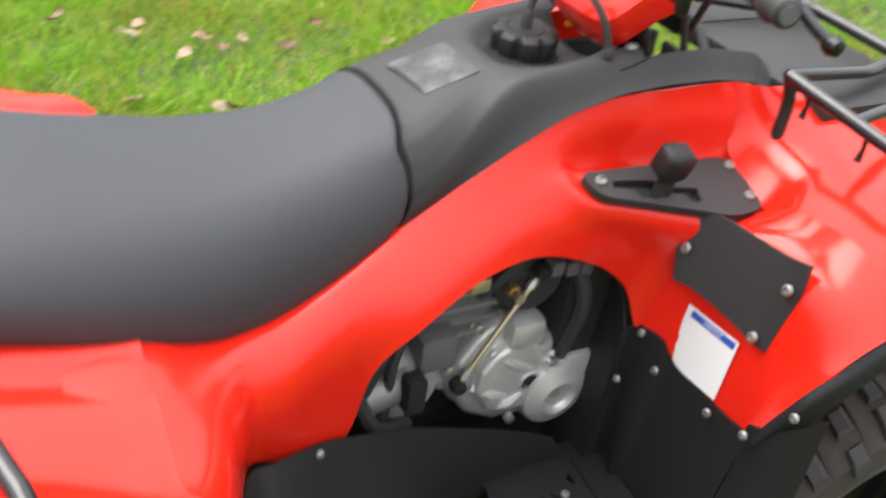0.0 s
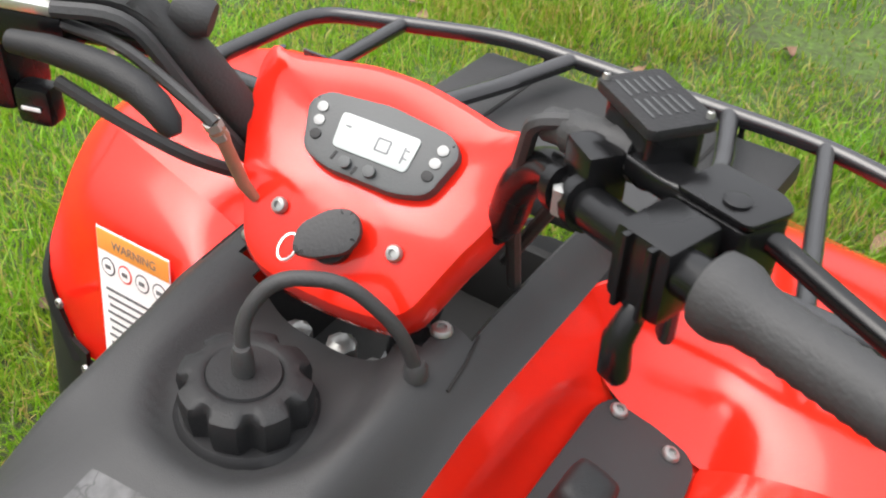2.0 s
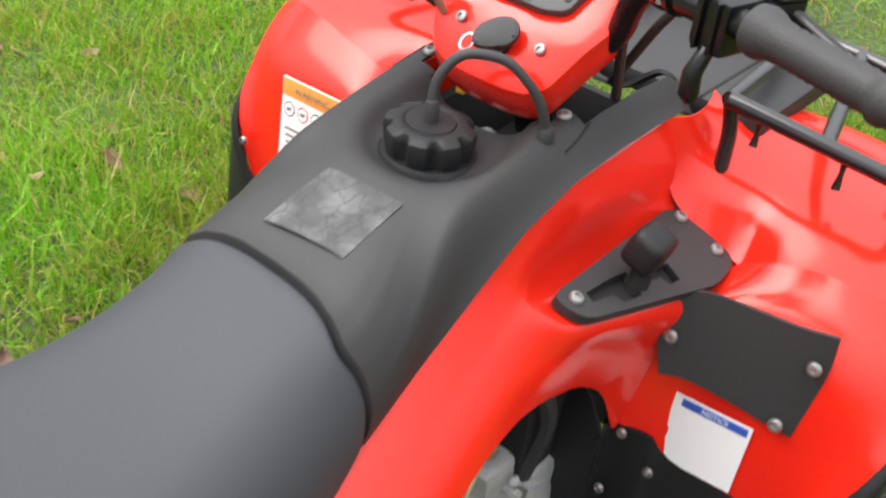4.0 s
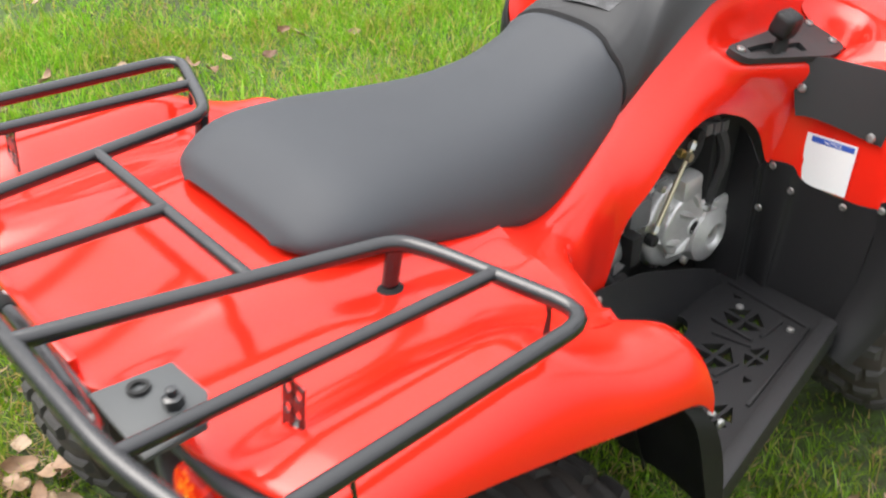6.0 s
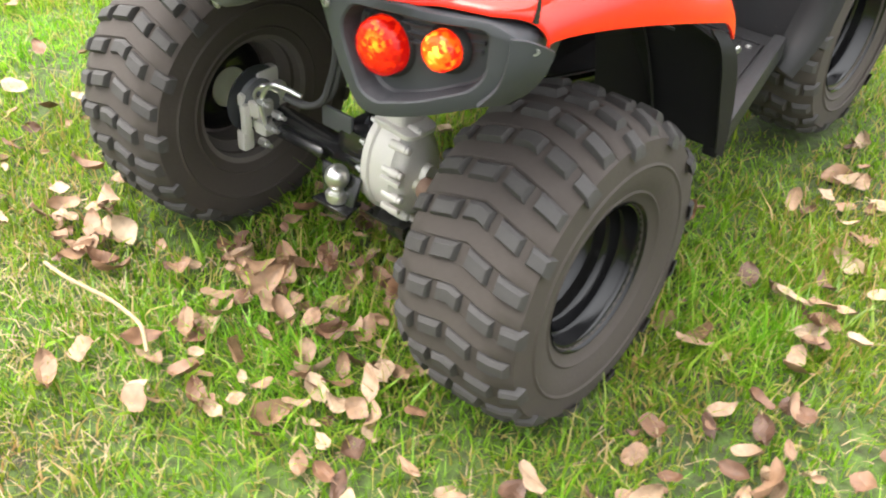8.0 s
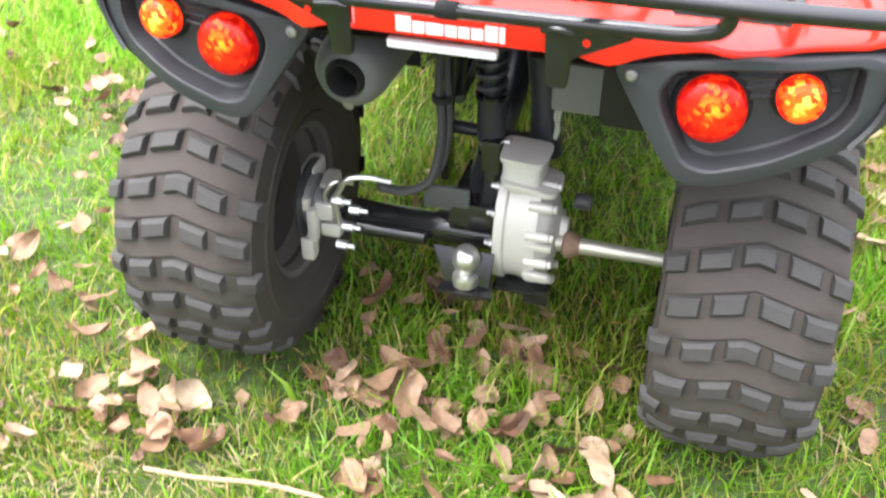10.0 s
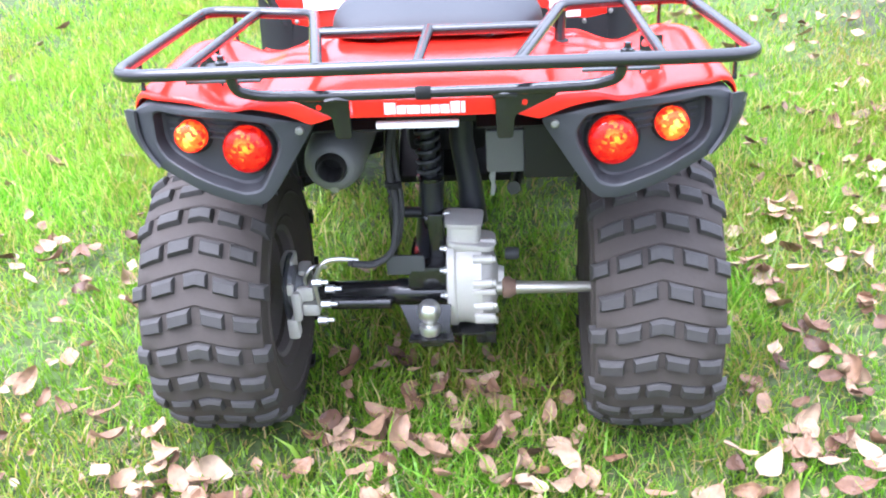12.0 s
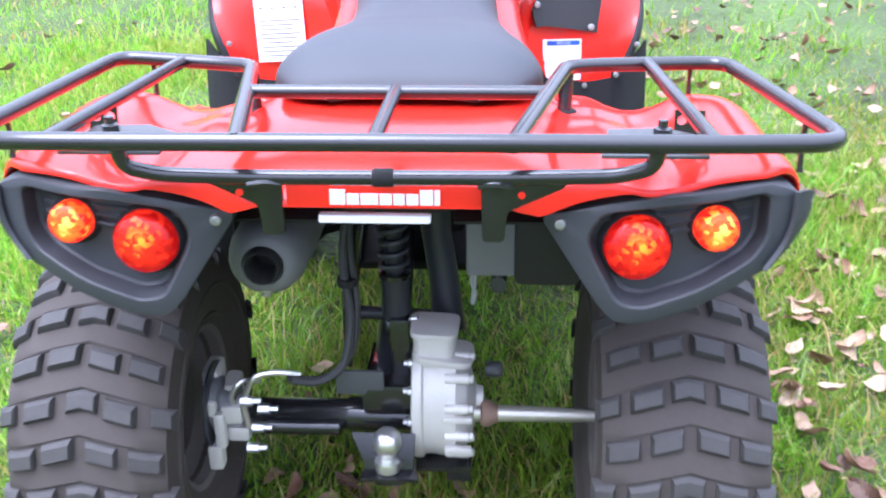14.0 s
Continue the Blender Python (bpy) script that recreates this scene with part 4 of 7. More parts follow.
# rear axle
axle = part("axle_tube", tube([(-0.29, 0.03, 0.236), (-0.275, 0.03, 0.236), (-0.272, 0.03, 0.236), (-0.12, 0.03, 0.236), (-0.115, 0.03, 0.237), (0.0, 0.03, 0.237)], [0.024, 0.024, 0.0265, 0.0265, 0.0295, 0.0295], 22), BLACK, bike, "black painted axle tube")
part("axle_sleeve", tube([(-0.262, 0.004, 0.226), (-0.258, 0.004, 0.226), (-0.13, 0.004, 0.226), (-0.126, 0.004, 0.226)], [0.012, 0.0155, 0.0155, 0.012], 16), BLACK, axle)
part("axle_shaft", tube([(0.1, 0.03, 0.243), (0.14, 0.03, 0.243), (0.29, 0.03, 0.242), (0.36, 0.03, 0.242)], [0.0165, 0.0145, 0.0115, 0.01], 18), SHAFT, axle, "pale zinc-plated axle shaft")
part("seal_collar", lathe([(0.02, 0.112), (0.0235, 0.116), (0.0235, 0.128), (0.019, 0.134), (0.017, 0.142)], 18, "x", (0, 0.03, 0.243)), RUSTY, axle, "rusty brown seal collar")


def cased(profile, seg=40, ry=0.68, rz=1.0, centre=(0, 0.05, 0.252)):
    """A turned casing squashed along the vehicle."""
    bm = lathe(profile, seg, "x")
    bmesh.ops.transform(bm, matrix=Matrix.Translation(centre) @ Matrix.Diagonal((1, ry, rz, 1)), verts=bm.verts)
    return bm


diff = part("gear_housing", cased([(0.03, -0.006), (0.096, -0.006), (0.106, -0.003), (0.108, 0.004), (0.107, 0.012), (0.1, 0.016), (0.099, 0.03), (0.103, 0.05), (0.105, 0.06), (0.104, 0.07), (0.094, 0.075), (0.088, 0.085), (0.07, 0.094), (0.045, 0.1), (0.034, 0.104), (0.03, 0.116)]), CASTING, bike, "pale grey cast gear housing")
part("casing_neck", plate([tuple(v[:2]) for v in rounded([(-0.002, -0.035, 0), (0.066, -0.035, 0), (0.07, 0.035, 0), (-0.004, 0.035, 0)], 0.016, 4, True)], 0.075, Matrix.Translation((0, 0.052, 0.326)), 0.006), CASTING, diff)
part("neck_flange", plate([tuple(v[:2]) for v in rounded([(-0.007, -0.042, 0), (0.072, -0.042, 0), (0.076, 0.042, 0), (-0.009, 0.042, 0)], 0.018, 4, True)], 0.011, Matrix.Translation((0, 0.052, 0.396)) @ Matrix.Rotation(0.05, 4, "Y"), 0.003), CASTING, diff)
part("neck_collar", plate([tuple(v[:2]) for v in rounded([(-0.005, -0.045, 0), (0.098, -0.045, 0), (0.1, 0.04, 0), (-0.006, 0.04, 0)], 0.024, 4, True)], 0.012, Matrix.Translation((0, 0.05, 0.352)) @ Matrix.Rotation(0.12, 4, "Y"), 0.004), CASTING, diff)
for k in range(9):
    a = radians(100 + k * 32)
    p = (0, 0.05 + 0.068 * math.cos(a), 0.252 + 0.1 * math.sin(a))
    part("flange_lug", lathe([(0.0085, 0.052), (0.0095, 0.056), (0.0095, 0.092), (0.0075, 0.094), (0.0075, 0.1), (0.004, 0.102), (0, 0.102)], 10, "x", p), CASTING, diff)
for k in range(5):
    a = radians(112 + k * 34)
    part("flange_bolt", lathe([(0.0075, 0.0), (0.0075, -0.006), (0.005, -0.008), (0.005, -0.014), (0, -0.015)], 8, "x", (-0.004, 0.05 + 0.066 * math.cos(a), 0.252 + 0.098 * math.sin(a))), STEEL, diff)
for z, w in ((0.262, 0.05), (0.2, 0.046)):
    part("casing_rib", block((w, 0.012, 0.012), (0.075, -0.022 + 0.05 * abs(z - 0.25), z), 0.004), CASTING, diff)
part("skid_bracket", block((0.044, 0.05, 0.03), (0.075, 0.02, 0.137), 0.003), BLACK, diff)
part("skid_plate", block((0.075, 0.08, 0.006), (0.035, 0.03, 0.148), 0.002), BLACK, diff)
part("breather", lathe([(0.012, 0), (0.0145, 0.006), (0.0145, 0.026), (0.01, 0.032), (0, 0.032)], 14, "x", (0.118, 0.09, 0.295)), GREYP, diff)

# swing arm, shock absorber and frame tubes
arm = part("swing_arm", block((0.1, 0.16, 0.06), (-0.04, 0.12, 0.265), 0.012), BLACK, bike, "black painted swing arm")
part("arm_beam", tube([(-0.05, 0.08, 0.265), (-0.06, 0.4, 0.32), (-0.06, 0.62, 0.36)], 0.03, 14), PAINT_GREY, arm)
part("arm_plate", block((0.082, 0.008, 0.046), (-0.092, 0.045, 0.3), 0.004, None), GREYP, arm, "scuffed grey plate")
part("arm_post", block((0.034, 0.04, 0.13), (-0.026, 0.1, 0.335), 0.006), BLACK, arm)
part("cross_link", tube([(-0.125, 0.2, 0.352), (-0.12, 0.2, 0.352), (0.05, 0.2, 0.345)], [0.01, 0.0125, 0.0125], 12), PAINT_GREY, arm)
part("side_plate", block((0.014, 0.05, 0.15), (-0.13, 0.19, 0.33), 0.004), BLACK, arm)
shock = part("shock_absorber", tube([(-0.034, 0.12, 0.36), (-0.034, 0.118, 0.385), (-0.034, 0.116, 0.39), (-0.034, 0.11, 0.47), (-0.034, 0.11, 0.475), (-0.034, 0.07, 0.72)], [0.02, 0.02, 0.024, 0.024, 0.0155, 0.0155], 18), PAINT_GREY, bike, "black coil-over shock absorber")
path = []
for k in range(201):
    t = k / 200
    a = t * 2 * math.pi * 10
    path.append((-0.034 + 0.0225 * math.cos(a), 0.11 - 0.04 * t + 0.0225 * math.sin(a), 0.478 + 0.235 * t))
part("spring", tube(path, 0.0052, 8), PAINT_GREY, shock, "black coil spring")
part("spring_seat", lathe([(0.018, -0.004), (0.0285, -0.003), (0.0285, 0.004), (0.018, 0.006)], 20, "z", (-0.034, 0.11, 0.474)), BLACK, shock)
part("shock_bolt", lathe([(0.0095, 0), (0.0095, 0.01), (0.006, 0.012), (0, 0.013)], 8, "x", (-0.008, 0.11, 0.387)), STEEL, shock)
part("shock_eye", lathe([(0.022, -0.018), (0.024, -0.014), (0.024, 0.014), (0.022, 0.018)], 18, "x", (-0.034, 0.12, 0.375)), BLACK, shock)
part("frame_tube", tube([(0.052, 0.19, 0.33), (0.044, 0.2, 0.42), (0.03, 0.2, 0.52), (0.03, 0.19, 0.74)], [0.03, 0.027, 0.026, 0.026], 16), PAINT_GREY, bike, "black vertical frame tube")
part("frame_tube", tube([(-0.14, 0.28, 0.38), (-0.12, 0.26, 0.72)], 0.018, 12), BLACK, bike)
part("cross_tube", tube([(-0.14, 0.22, 0.6), (0.16, 0.22, 0.6)], 0.016, 12), MATT_BLACK, bike, "matt black cross tube under the tail")
part("tail_undertray", block((0.34, 0.3, 0.02), (0.0, 0.0, 0.7), 0.006), MATT_BLACK, bike, "black tray under the tail")

# tow ball on its plate
tow = part("tow_plate", plate([(-0.075, 0.0), (0.035, 0.0), (0.03, -0.075), (0.012, -0.092), (-0.03, -0.092), (-0.045, -0.075)], 0.009, frame_of((-0.028, -0.012, 0.228), (1, 0, 0), (0, 0.35, 1)), 0.002), BLACK, bike, "black tow plate")
part("tow_ball", lathe([(0.0, 0.027), (0.008, 0.0258), (0.016, 0.0215), (0.0225, 0.0135), (0.025, 0.003), (0.024, -0.007), (0.019, -0.017), (0.014, -0.021), (0.0135, -0.03), (0.022, -0.033), (0.024, -0.04), (0.022, -0.052), (0.012, -0.056), (0, -0.056)], 24, "z", (-0.039, -0.04, 0.226), caps=False), STEEL, tow, "worn steel tow ball")
part("tow_tab", plate([(-0.05, -0.004), (0.05, -0.004), (0.04, 0.045), (-0.04, 0.045)], 0.008, frame_of((-0.036, -0.06, 0.162), (1, 0, 0), (0, 1, 0.1)), 0.002), BLACK, tow)

# brake caliper and its hoses
cal = part("brake_caliper", block((0.036, 0.06, 0.07), (-0.332, 0.025, 0.235), 0.012), CASTING, bike, "pale cast brake caliper")
for c, sz in (((-0.306, 0.0, 0.26), (0.036, 0.045, 0.036)), ((-0.3, 0.01, 0.215), (0.04, 0.045, 0.03)), ((-0.338, -0.02, 0.18), (0.026, 0.03, 0.05)), ((-0.312, 0.02, 0.292), (0.022, 0.03, 0.024)), ((-0.325, -0.026, 0.235), (0.02, 0.02, 0.07)), ((-0.34, -0.02, 0.275), (0.022, 0.025, 0.03))):
    part("caliper_body", block(sz, c, 0.008), CASTING, cal)
for c, sz in (((-0.345, 0.03, 0.25), (0.03, 0.08, 0.05)), ((-0.35, 0.05, 0.3), (0.03, 0.06, 0.04)), ((-0.318, 0.05, 0.27), (0.03, 0.05, 0.05))):
    part("caliper_bridge", block(sz, c, 0.01), CASTING, cal)
for p in ((-0.262, -0.012, 0.232), (-0.27, -0.026, 0.2), (-0.275, -0.02, 0.29), (-0.252, 0.0, 0.262)):
    part("caliper_bolt", lathe([(0.009, -0.012), (0.009, 0.008), (0.005, 0.008), (0.005, 0.022), (0, 0.023)], 6, "x", p), STEEL, cal)
part("brake_pipe", tube(rounded([(-0.28, -0.01, 0.23), (-0.285, -0.02, 0.29), (-0.262, -0.012, 0.336), (-0.225, -0.004, 0.338), (-0.19, 0.01, 0.325)], 0.025), 0.0055, 8), STEEL, cal, "silver brake pipe")
part("brake_pipe", tube(rounded([(-0.3, 0.0, 0.25), (-0.305, -0.02, 0.3), (-0.285, -0.01, 0.325), (-0.26, 0.01, 0.31)], 0.02), 0.004, 8), STEEL, cal)
part("brake_hose", tube(rounded([(-0.2, 0.006, 0.326), (-0.16, 0.02, 0.312), (-0.115, 0.03, 0.335), (-0.1, 0.05, 0.42), (-0.118, 0.07, 0.52), (-0.1, 0.09, 0.62), (-0.09, 0.1, 0.74)], 0.06, 8), 0.0075, 8), GRIP, bike, "black rubber brake hose")
part("brake_hose", tube(rounded([(-0.21, 0.016, 0.322), (-0.15, 0.035, 0.308), (-0.102, 0.045, 0.35), (-0.09, 0.06, 0.44), (-0.106, 0.08, 0.54), (-0.09, 0.1, 0.72)], 0.06, 8), 0.006, 8), GRIP, bike, "black rubber brake hose")
part("hose_clip", lathe([(0.017, -0.006), (0.018, 0), (0.017, 0.006)], 10, "z", (-0.108, 0.065, 0.48)), MATT_BLACK, bike)

# the axle with its gears lies on the wheels' centre line, the tow ball and the caliper a little behind it
for tops, way in (((tow, cal), (-0.004, 0.034, -0.012)), ((axle, diff), (0.0, 0.04, -0.016))):
    for top in tops:
        for ob in (top, *top.children):
            ob.data.transform(Matrix.Translation(way))

disc = part("brake_disc", lathe([(0.045, -0.349), (0.074, -0.349), (0.074, -0.345), (0.045, -0.345)], 36, "x", (0, 0.05, 0.25), closed=True), PAINT_GREY, bike, "dark steel brake disc")
part("disc_hub", lathe([(0.05, -0.352), (0.046, -0.335), (0.034, -0.33), (0.032, -0.305)], 20, "x", (0, 0.05, 0.25)), MUFFLER, disc)

# battery box and hanging clip under the tail
box = part("storage_box", block((0.1, 0.16, 0.15), (0.21, 0.0, 0.62), 0.016), DARK, bike, "dark plastic box under the tail")
part("box_flap", block((0.074, 0.02, 0.085), (0.128, -0.06, 0.6), 0.006), MUFFLER, box)
clip = part("clip", tube(rounded([(0.103, -0.06, 0.566), (0.098, -0.062, 0.544), (0.106, -0.062, 0.526), (0.1, -0.062, 0.506), (0.106, -0.06, 0.566)], 0.006), 0.0035, 6), SILVER, bike, "silver wire clip")

# inner fenders and mud flaps
for s in (1, -1):
    f = (lambda b: b) if s > 0 else flip
    rows = [[(0.25, 0.335, 0.64), (0.36, 0.325, 0.63), (0.46, 0.325, 0.61), (0.512, 0.335, 0.59)],
            [(0.25, 0.36, 0.6), (0.36, 0.365, 0.59), (0.46, 0.375, 0.57), (0.535, 0.375, 0.55)],
            [(0.25, 0.41, 0.45), (0.36, 0.415, 0.45), (0.46, 0.42, 0.445), (0.535, 0.405, 0.44)],
            [(0.25, 0.43, 0.345), (0.36, 0.435, 0.345), (0.46, 0.43, 0.345), (0.532, 0.41, 0.35)]]
    flap = part("mud_flap", f(sheet(rows, 5, 5, 0.005)), DARK, bike, "dark textured plastic mud flap")
    rows = [[(0.505, 0.322, 0.605), (0.522, 0.345, 0.6)], [(0.528, 0.338, 0.56), (0.545, 0.365, 0.55)], [(0.532, 0.373, 0.44), (0.546, 0.398, 0.44)], [(0.534, 0.4, 0.35), (0.543, 0.412, 0.338)]]
    part("flap_rim", f(sheet(rows, 5, 3, 0.006)), DARK, flap)
    screw((s * 0.541, 0.37, 0.565), (s, -0.2, 0), flap, 0.007)
    rows = [[(0.08, -0.2, 0.7), (0.25, -0.2, 0.7), (0.4, -0.18, 0.69)], [(0.08, 0.0, 0.72), (0.25, 0.0, 0.72), (0.44, 0.0, 0.70)], [(0.1, 0.2, 0.69), (0.25, 0.2, 0.69), (0.44, 0.18, 0.65)], [(0.12, 0.33, 0.63), (0.25, 0.32, 0.63), (0.46, 0.29, 0.6)]]
    part("wheel_arch_liner", f(sheet(rows, 4, 4, 0.004)), MATT_BLACK, bike, "black wheel arch liner")
    # guard round the engine side of the footwell
    rows = [[(0.345, 0.35, 0.598), (0.365, 0.378, 0.53), (0.385, 0.4, 0.43), (0.39, 0.44, 0.31)],
            [(0.268, 0.388, 0.582), (0.308, 0.4, 0.52), (0.35, 0.43, 0.43), (0.365, 0.47, 0.31)],
            [(0.247, 0.425, 0.566), (0.284, 0.432, 0.515), (0.325, 0.46, 0.42), (0.345, 0.49, 0.31)],
            [(0.213, 0.5, 0.54), (0.24, 0.515, 0.47), (0.275, 0.535, 0.39), (0.3, 0.55, 0.31)],
            [(0.203, 0.56, 0.522), (0.222, 0.58, 0.45), (0.245, 0.6, 0.38), (0.265, 0.615, 0.31)],
            [(0.188, 0.66, 0.487), (0.2, 0.68, 0.43), (0.205, 0.7, 0.37), (0.205, 0.72, 0.31)],
            [(0.178, 0.82, 0.415), (0.185, 0.83, 0.375), (0.19, 0.84, 0.34), (0.19, 0.85, 0.305)],
            [(0.185, 0.9, 0.38), (0.19, 0.92, 0.35), (0.19, 0.935, 0.325), (0.185, 0.95, 0.305)]]
    guard = part("engine_guard", f(sheet(rows, 6, 4, 0.004)), DARK, bike, "dark textured plastic guard beside the engine")
    screw((s * 0.222, 0.492, 0.532), (s * 0.85, -0.1, 0.45), guard, 0.006)
    g = (lambda b: b) if s > 0 else far_side
    # splash guard between footwell and front wheel
    cols = ((0.198, 0.965, 0.585), (0.202, 0.976, 0.596), (0.206, 0.987, 0.6), (0.25, 1.0, 0.598), (0.272, 1.012, 0.57), (0.36, 1.02, 0.562), (0.425, 1.015, 0.575))
    rows = []
    for k, low in enumerate((0.0, 0.33, 0.66, 1.0)):
        rows.append([(x - 0.01 * low * (i > 3), y - 0.03 * low * (i > 2), z + (0.3 - z) * low) for i, (x, y, z) in enumerate(cols)])
    splash = part("splash_guard", g(sheet(rows, 4, 4, 0.005)), DARK, bike, "dark textured plastic splash guard")
    rows = [[(0.1, 0.985, 0.66), (0.16, 0.975, 0.64), (0.2, 0.968, 0.59)], [(0.1, 0.96, 0.45), (0.15, 0.96, 0.45), (0.202, 0.962, 0.45)], [(0.12, 0.94, 0.28), (0.16, 0.945, 0.28), (0.204, 0.95, 0.28)]]
    part("inner_guard", f(sheet(rows, 4, 4, 0.004)), DARK, splash)
    rows = [[(0.42, 1.012, 0.59), (0.452, 1.012, 0.61), (0.482, 1.022, 0.635), (0.505, 1.045, 0.66)],
            [(0.424, 1.008, 0.5), (0.455, 1.004, 0.5), (0.487, 1.01, 0.5), (0.51, 1.03, 0.5)],
            [(0.414, 0.995, 0.4), (0.445, 0.982, 0.395), (0.477, 0.984, 0.385), (0.498, 1.0, 0.375)],
            [(0.405, 0.95, 0.305), (0.43, 0.933, 0.3), (0.452, 0.935, 0.29), (0.466, 0.945, 0.28)]]
    part("guard_flare", g(sheet(rows, 5, 4, 0.006)), DARK, splash)
    rows = [[(0.428, 1.012, 0.572), (0.442, 1.006, 0.573), (0.456, 1.02, 0.575)], [(0.47, 1.022, 0.68), (0.482, 1.02, 0.67), (0.49, 1.05, 0.66)], [(0.486, 1.08, 0.742), (0.497, 1.085, 0.733), (0.503, 1.1, 0.72)], [(0.493, 1.15, 0.782), (0.502, 1.155, 0.773), (0.506, 1.17, 0.76)], [(0.49, 1.25, 0.8), (0.498, 1.255, 0.792), (0.5, 1.26, 0.78)]]
    part("guard_lip", g(sheet(rows, 5, 3, 0.006)), DARK, splash)
    for p in ((0.216, 0.992, 0.592), (0.214, 0.972, 0.508), (0.26, 0.994, 0.556), (0.357, 1.012, 0.556), (0.43, 1.003, 0.585), (0.478, 1.018, 0.655)):
        screw((s * p[0], p[1] - 0.004, p[2]), (0.1 * s, -1, 0.1), splash, 0.007)
    # footboard: a moulded grating with a raised outer rail
    holes = [[(0.205 + 0.034 * math.cos(k * 0.5236), 0.728 + 0.05 * math.sin(k * 0.5236)) for k in range(12)]]
    for cx, cy, w, d in ((0.288, 0.858, 0.042, 0.036), (0.312, 0.73, 0.036, 0.042), (0.366, 0.782, 0.02, 0.036), (0.236, 0.90, 0.02, 0.016), (0.345, 0.62, 0.03, 0.036), (0.41, 0.6, 0.026, 0.04), (0.39, 0.7, 0.016, 0.026)):
        for a in (45, 135, 225, 315) if w > 0.03 or d > 0.03 else (90,):
            mid = radians(a)
            fan = [(0.14 * math.cos(mid), 0.14 * math.sin(mid)), *((0.93 * math.cos(mid + o) * (1.1 if o else 1.0), 0.93 * math.sin(mid + o) * (1.1 if o else 1.0)) for o in (-0.62, 0.62))]
            holes.append([(cx + w * x, cy + d * y) for x, y in fan])
    board = part("footboard", f(pierced([(0.33, 0.44), (0.505, 0.45), (0.412, 0.985), (0.165, 0.985), (0.165, 0.66), (0.24, 0.6)], holes, 0.014, 0.324)), DARK, bike, "dark plastic footboard pierced like a grating")
    part("foot_rail", f(plate([(0.495, 0.43), (0.53, 0.43), (0.43, 0.945), (0.4, 0.94)], 0.055, Matrix.Translation((0, 0, 0.315)), 0.008)), DARK, board, "raised outer rail")
    def grip_rib(a, b, w=0.008):
        d = Vector((b[0] - a[0], b[1] - a[1], 0))
        m = Matrix.Translation((a[0], a[1], 0.336)) @ Matrix.Rotation(math.atan2(d.y, d.x), 4, "Z")
        return f(plate([(0, -w / 2), (d.length, -w / 2), (d.length, w / 2), (0, w / 2)], 0.007, m, 0.002))
    for a, b in (((0.2, 0.935), (0.385, 0.925)), ((0.385, 0.925), (0.43, 0.66)), ((0.245, 0.815), (0.335, 0.815)), ((0.34, 0.905), (0.34, 0.835)), ((0.27, 0.78), (0.345, 0.8)), ((0.355, 0.74), (0.345, 0.68)), ((0.26, 0.69), (0.36, 0.67))):
        part("grip_rib", grip_rib(a, b), DARK, board)
    for p in ((0.26, 0.885), (0.365, 0.895), (0.4, 0.6)):
        screw((s * p[0], p[1], 0.338), (0, 0, 1), board, 0.008)

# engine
eng = part("engine", block((0.2, 0.34, 0.3), (-0.02, 0.72, 0.5), 0.03), MATT_BLACK, bike, "dark engine block behind alloy covers")
part("airbox", block((0.24, 0.36, 0.16), (-0.02, 0.72, 0.72), 0.04), MATT_BLACK, eng)
# added black block, put in for the shade between the frame members
part("frame_shadow_panel", block((0.16, 0.24, 0.3), (0.06, 1.02, 0.6), 0.03), MATT_BLACK, eng)
CASE = [(0.735, 0.47), (0.742, 0.525), (0.775, 0.57), (0.822, 0.592), (0.868, 0.582), (0.898, 0.54), (0.936, 0.515), (0.95, 0.475), (0.935, 0.415), (0.885, 0.385), (0.82, 0.39), (0.768, 0.42)]
SIDE = frame_of((0.0, 0.0, 0.0), (0, 1, 0), (0, 0, 1))
part("clutch_cover", plate(CASE, 0.06, SIDE @ Matrix.Translation((0, 0, 0.068)), 0.015, None, 3), ALLOY, eng, "grey cast alloy engine cover")
part("cover_step", plate([(0.83 + (y - 0.83) * 0.66, 0.49 + (z - 0.49) * 0.66) for y, z in CASE], 0.03, SIDE @ Matrix.Translation((0, 0, 0.116)), 0.009, None, 3), ALLOY, eng)
part("cover_flange", plate([(0.84 + (y - 0.84) * 1.06, 0.488 + (z - 0.488) * 1.06) for y, z in CASE], 0.016, SIDE @ Matrix.Translation((0, 0, 0.074)), 0.004), ALLOY, eng)
for (y0, z0), (y1, z1) in (((0.79, 0.54), (0.86, 0.5)), ((0.765, 0.48), (0.82, 0.46)), ((0.84, 0.57), (0.87, 0.52)), ((0.8, 0.43), (0.85, 0.455)), ((0.9, 0.515), (0.885, 0.47))):
    part("cast_ridge", tube([(0.132, y0, z0), (0.146, (y0 + y1) / 2, (z0 + z1) / 2), (0.143, y1, z1)], [0.006, 0.008, 0.006], 7), ALLOY, eng)
part("starter_cover", lathe([(0.062, 0.08), (0.064, 0.12), (0.056, 0.15), (0.03, 0.162), (0.024, 0.16), (0.02, 0.154), (0, 0.154)], 24, "x", (0.002, 0.912, 0.44), caps=False), ALLOY, eng, "round cast alloy cover")
part("belly_pan", block((0.34, 0.5, 0.02), (0, 0.82, 0.27), 0.006), MATT_BLACK, eng, "black belly plate under the engine")
# added black sheet in place of the shade behind the engine
part("backing", block((0.02, 0.6, 0.46), (0.03, 0.72, 0.5), 0.005), MATT_BLACK, eng)
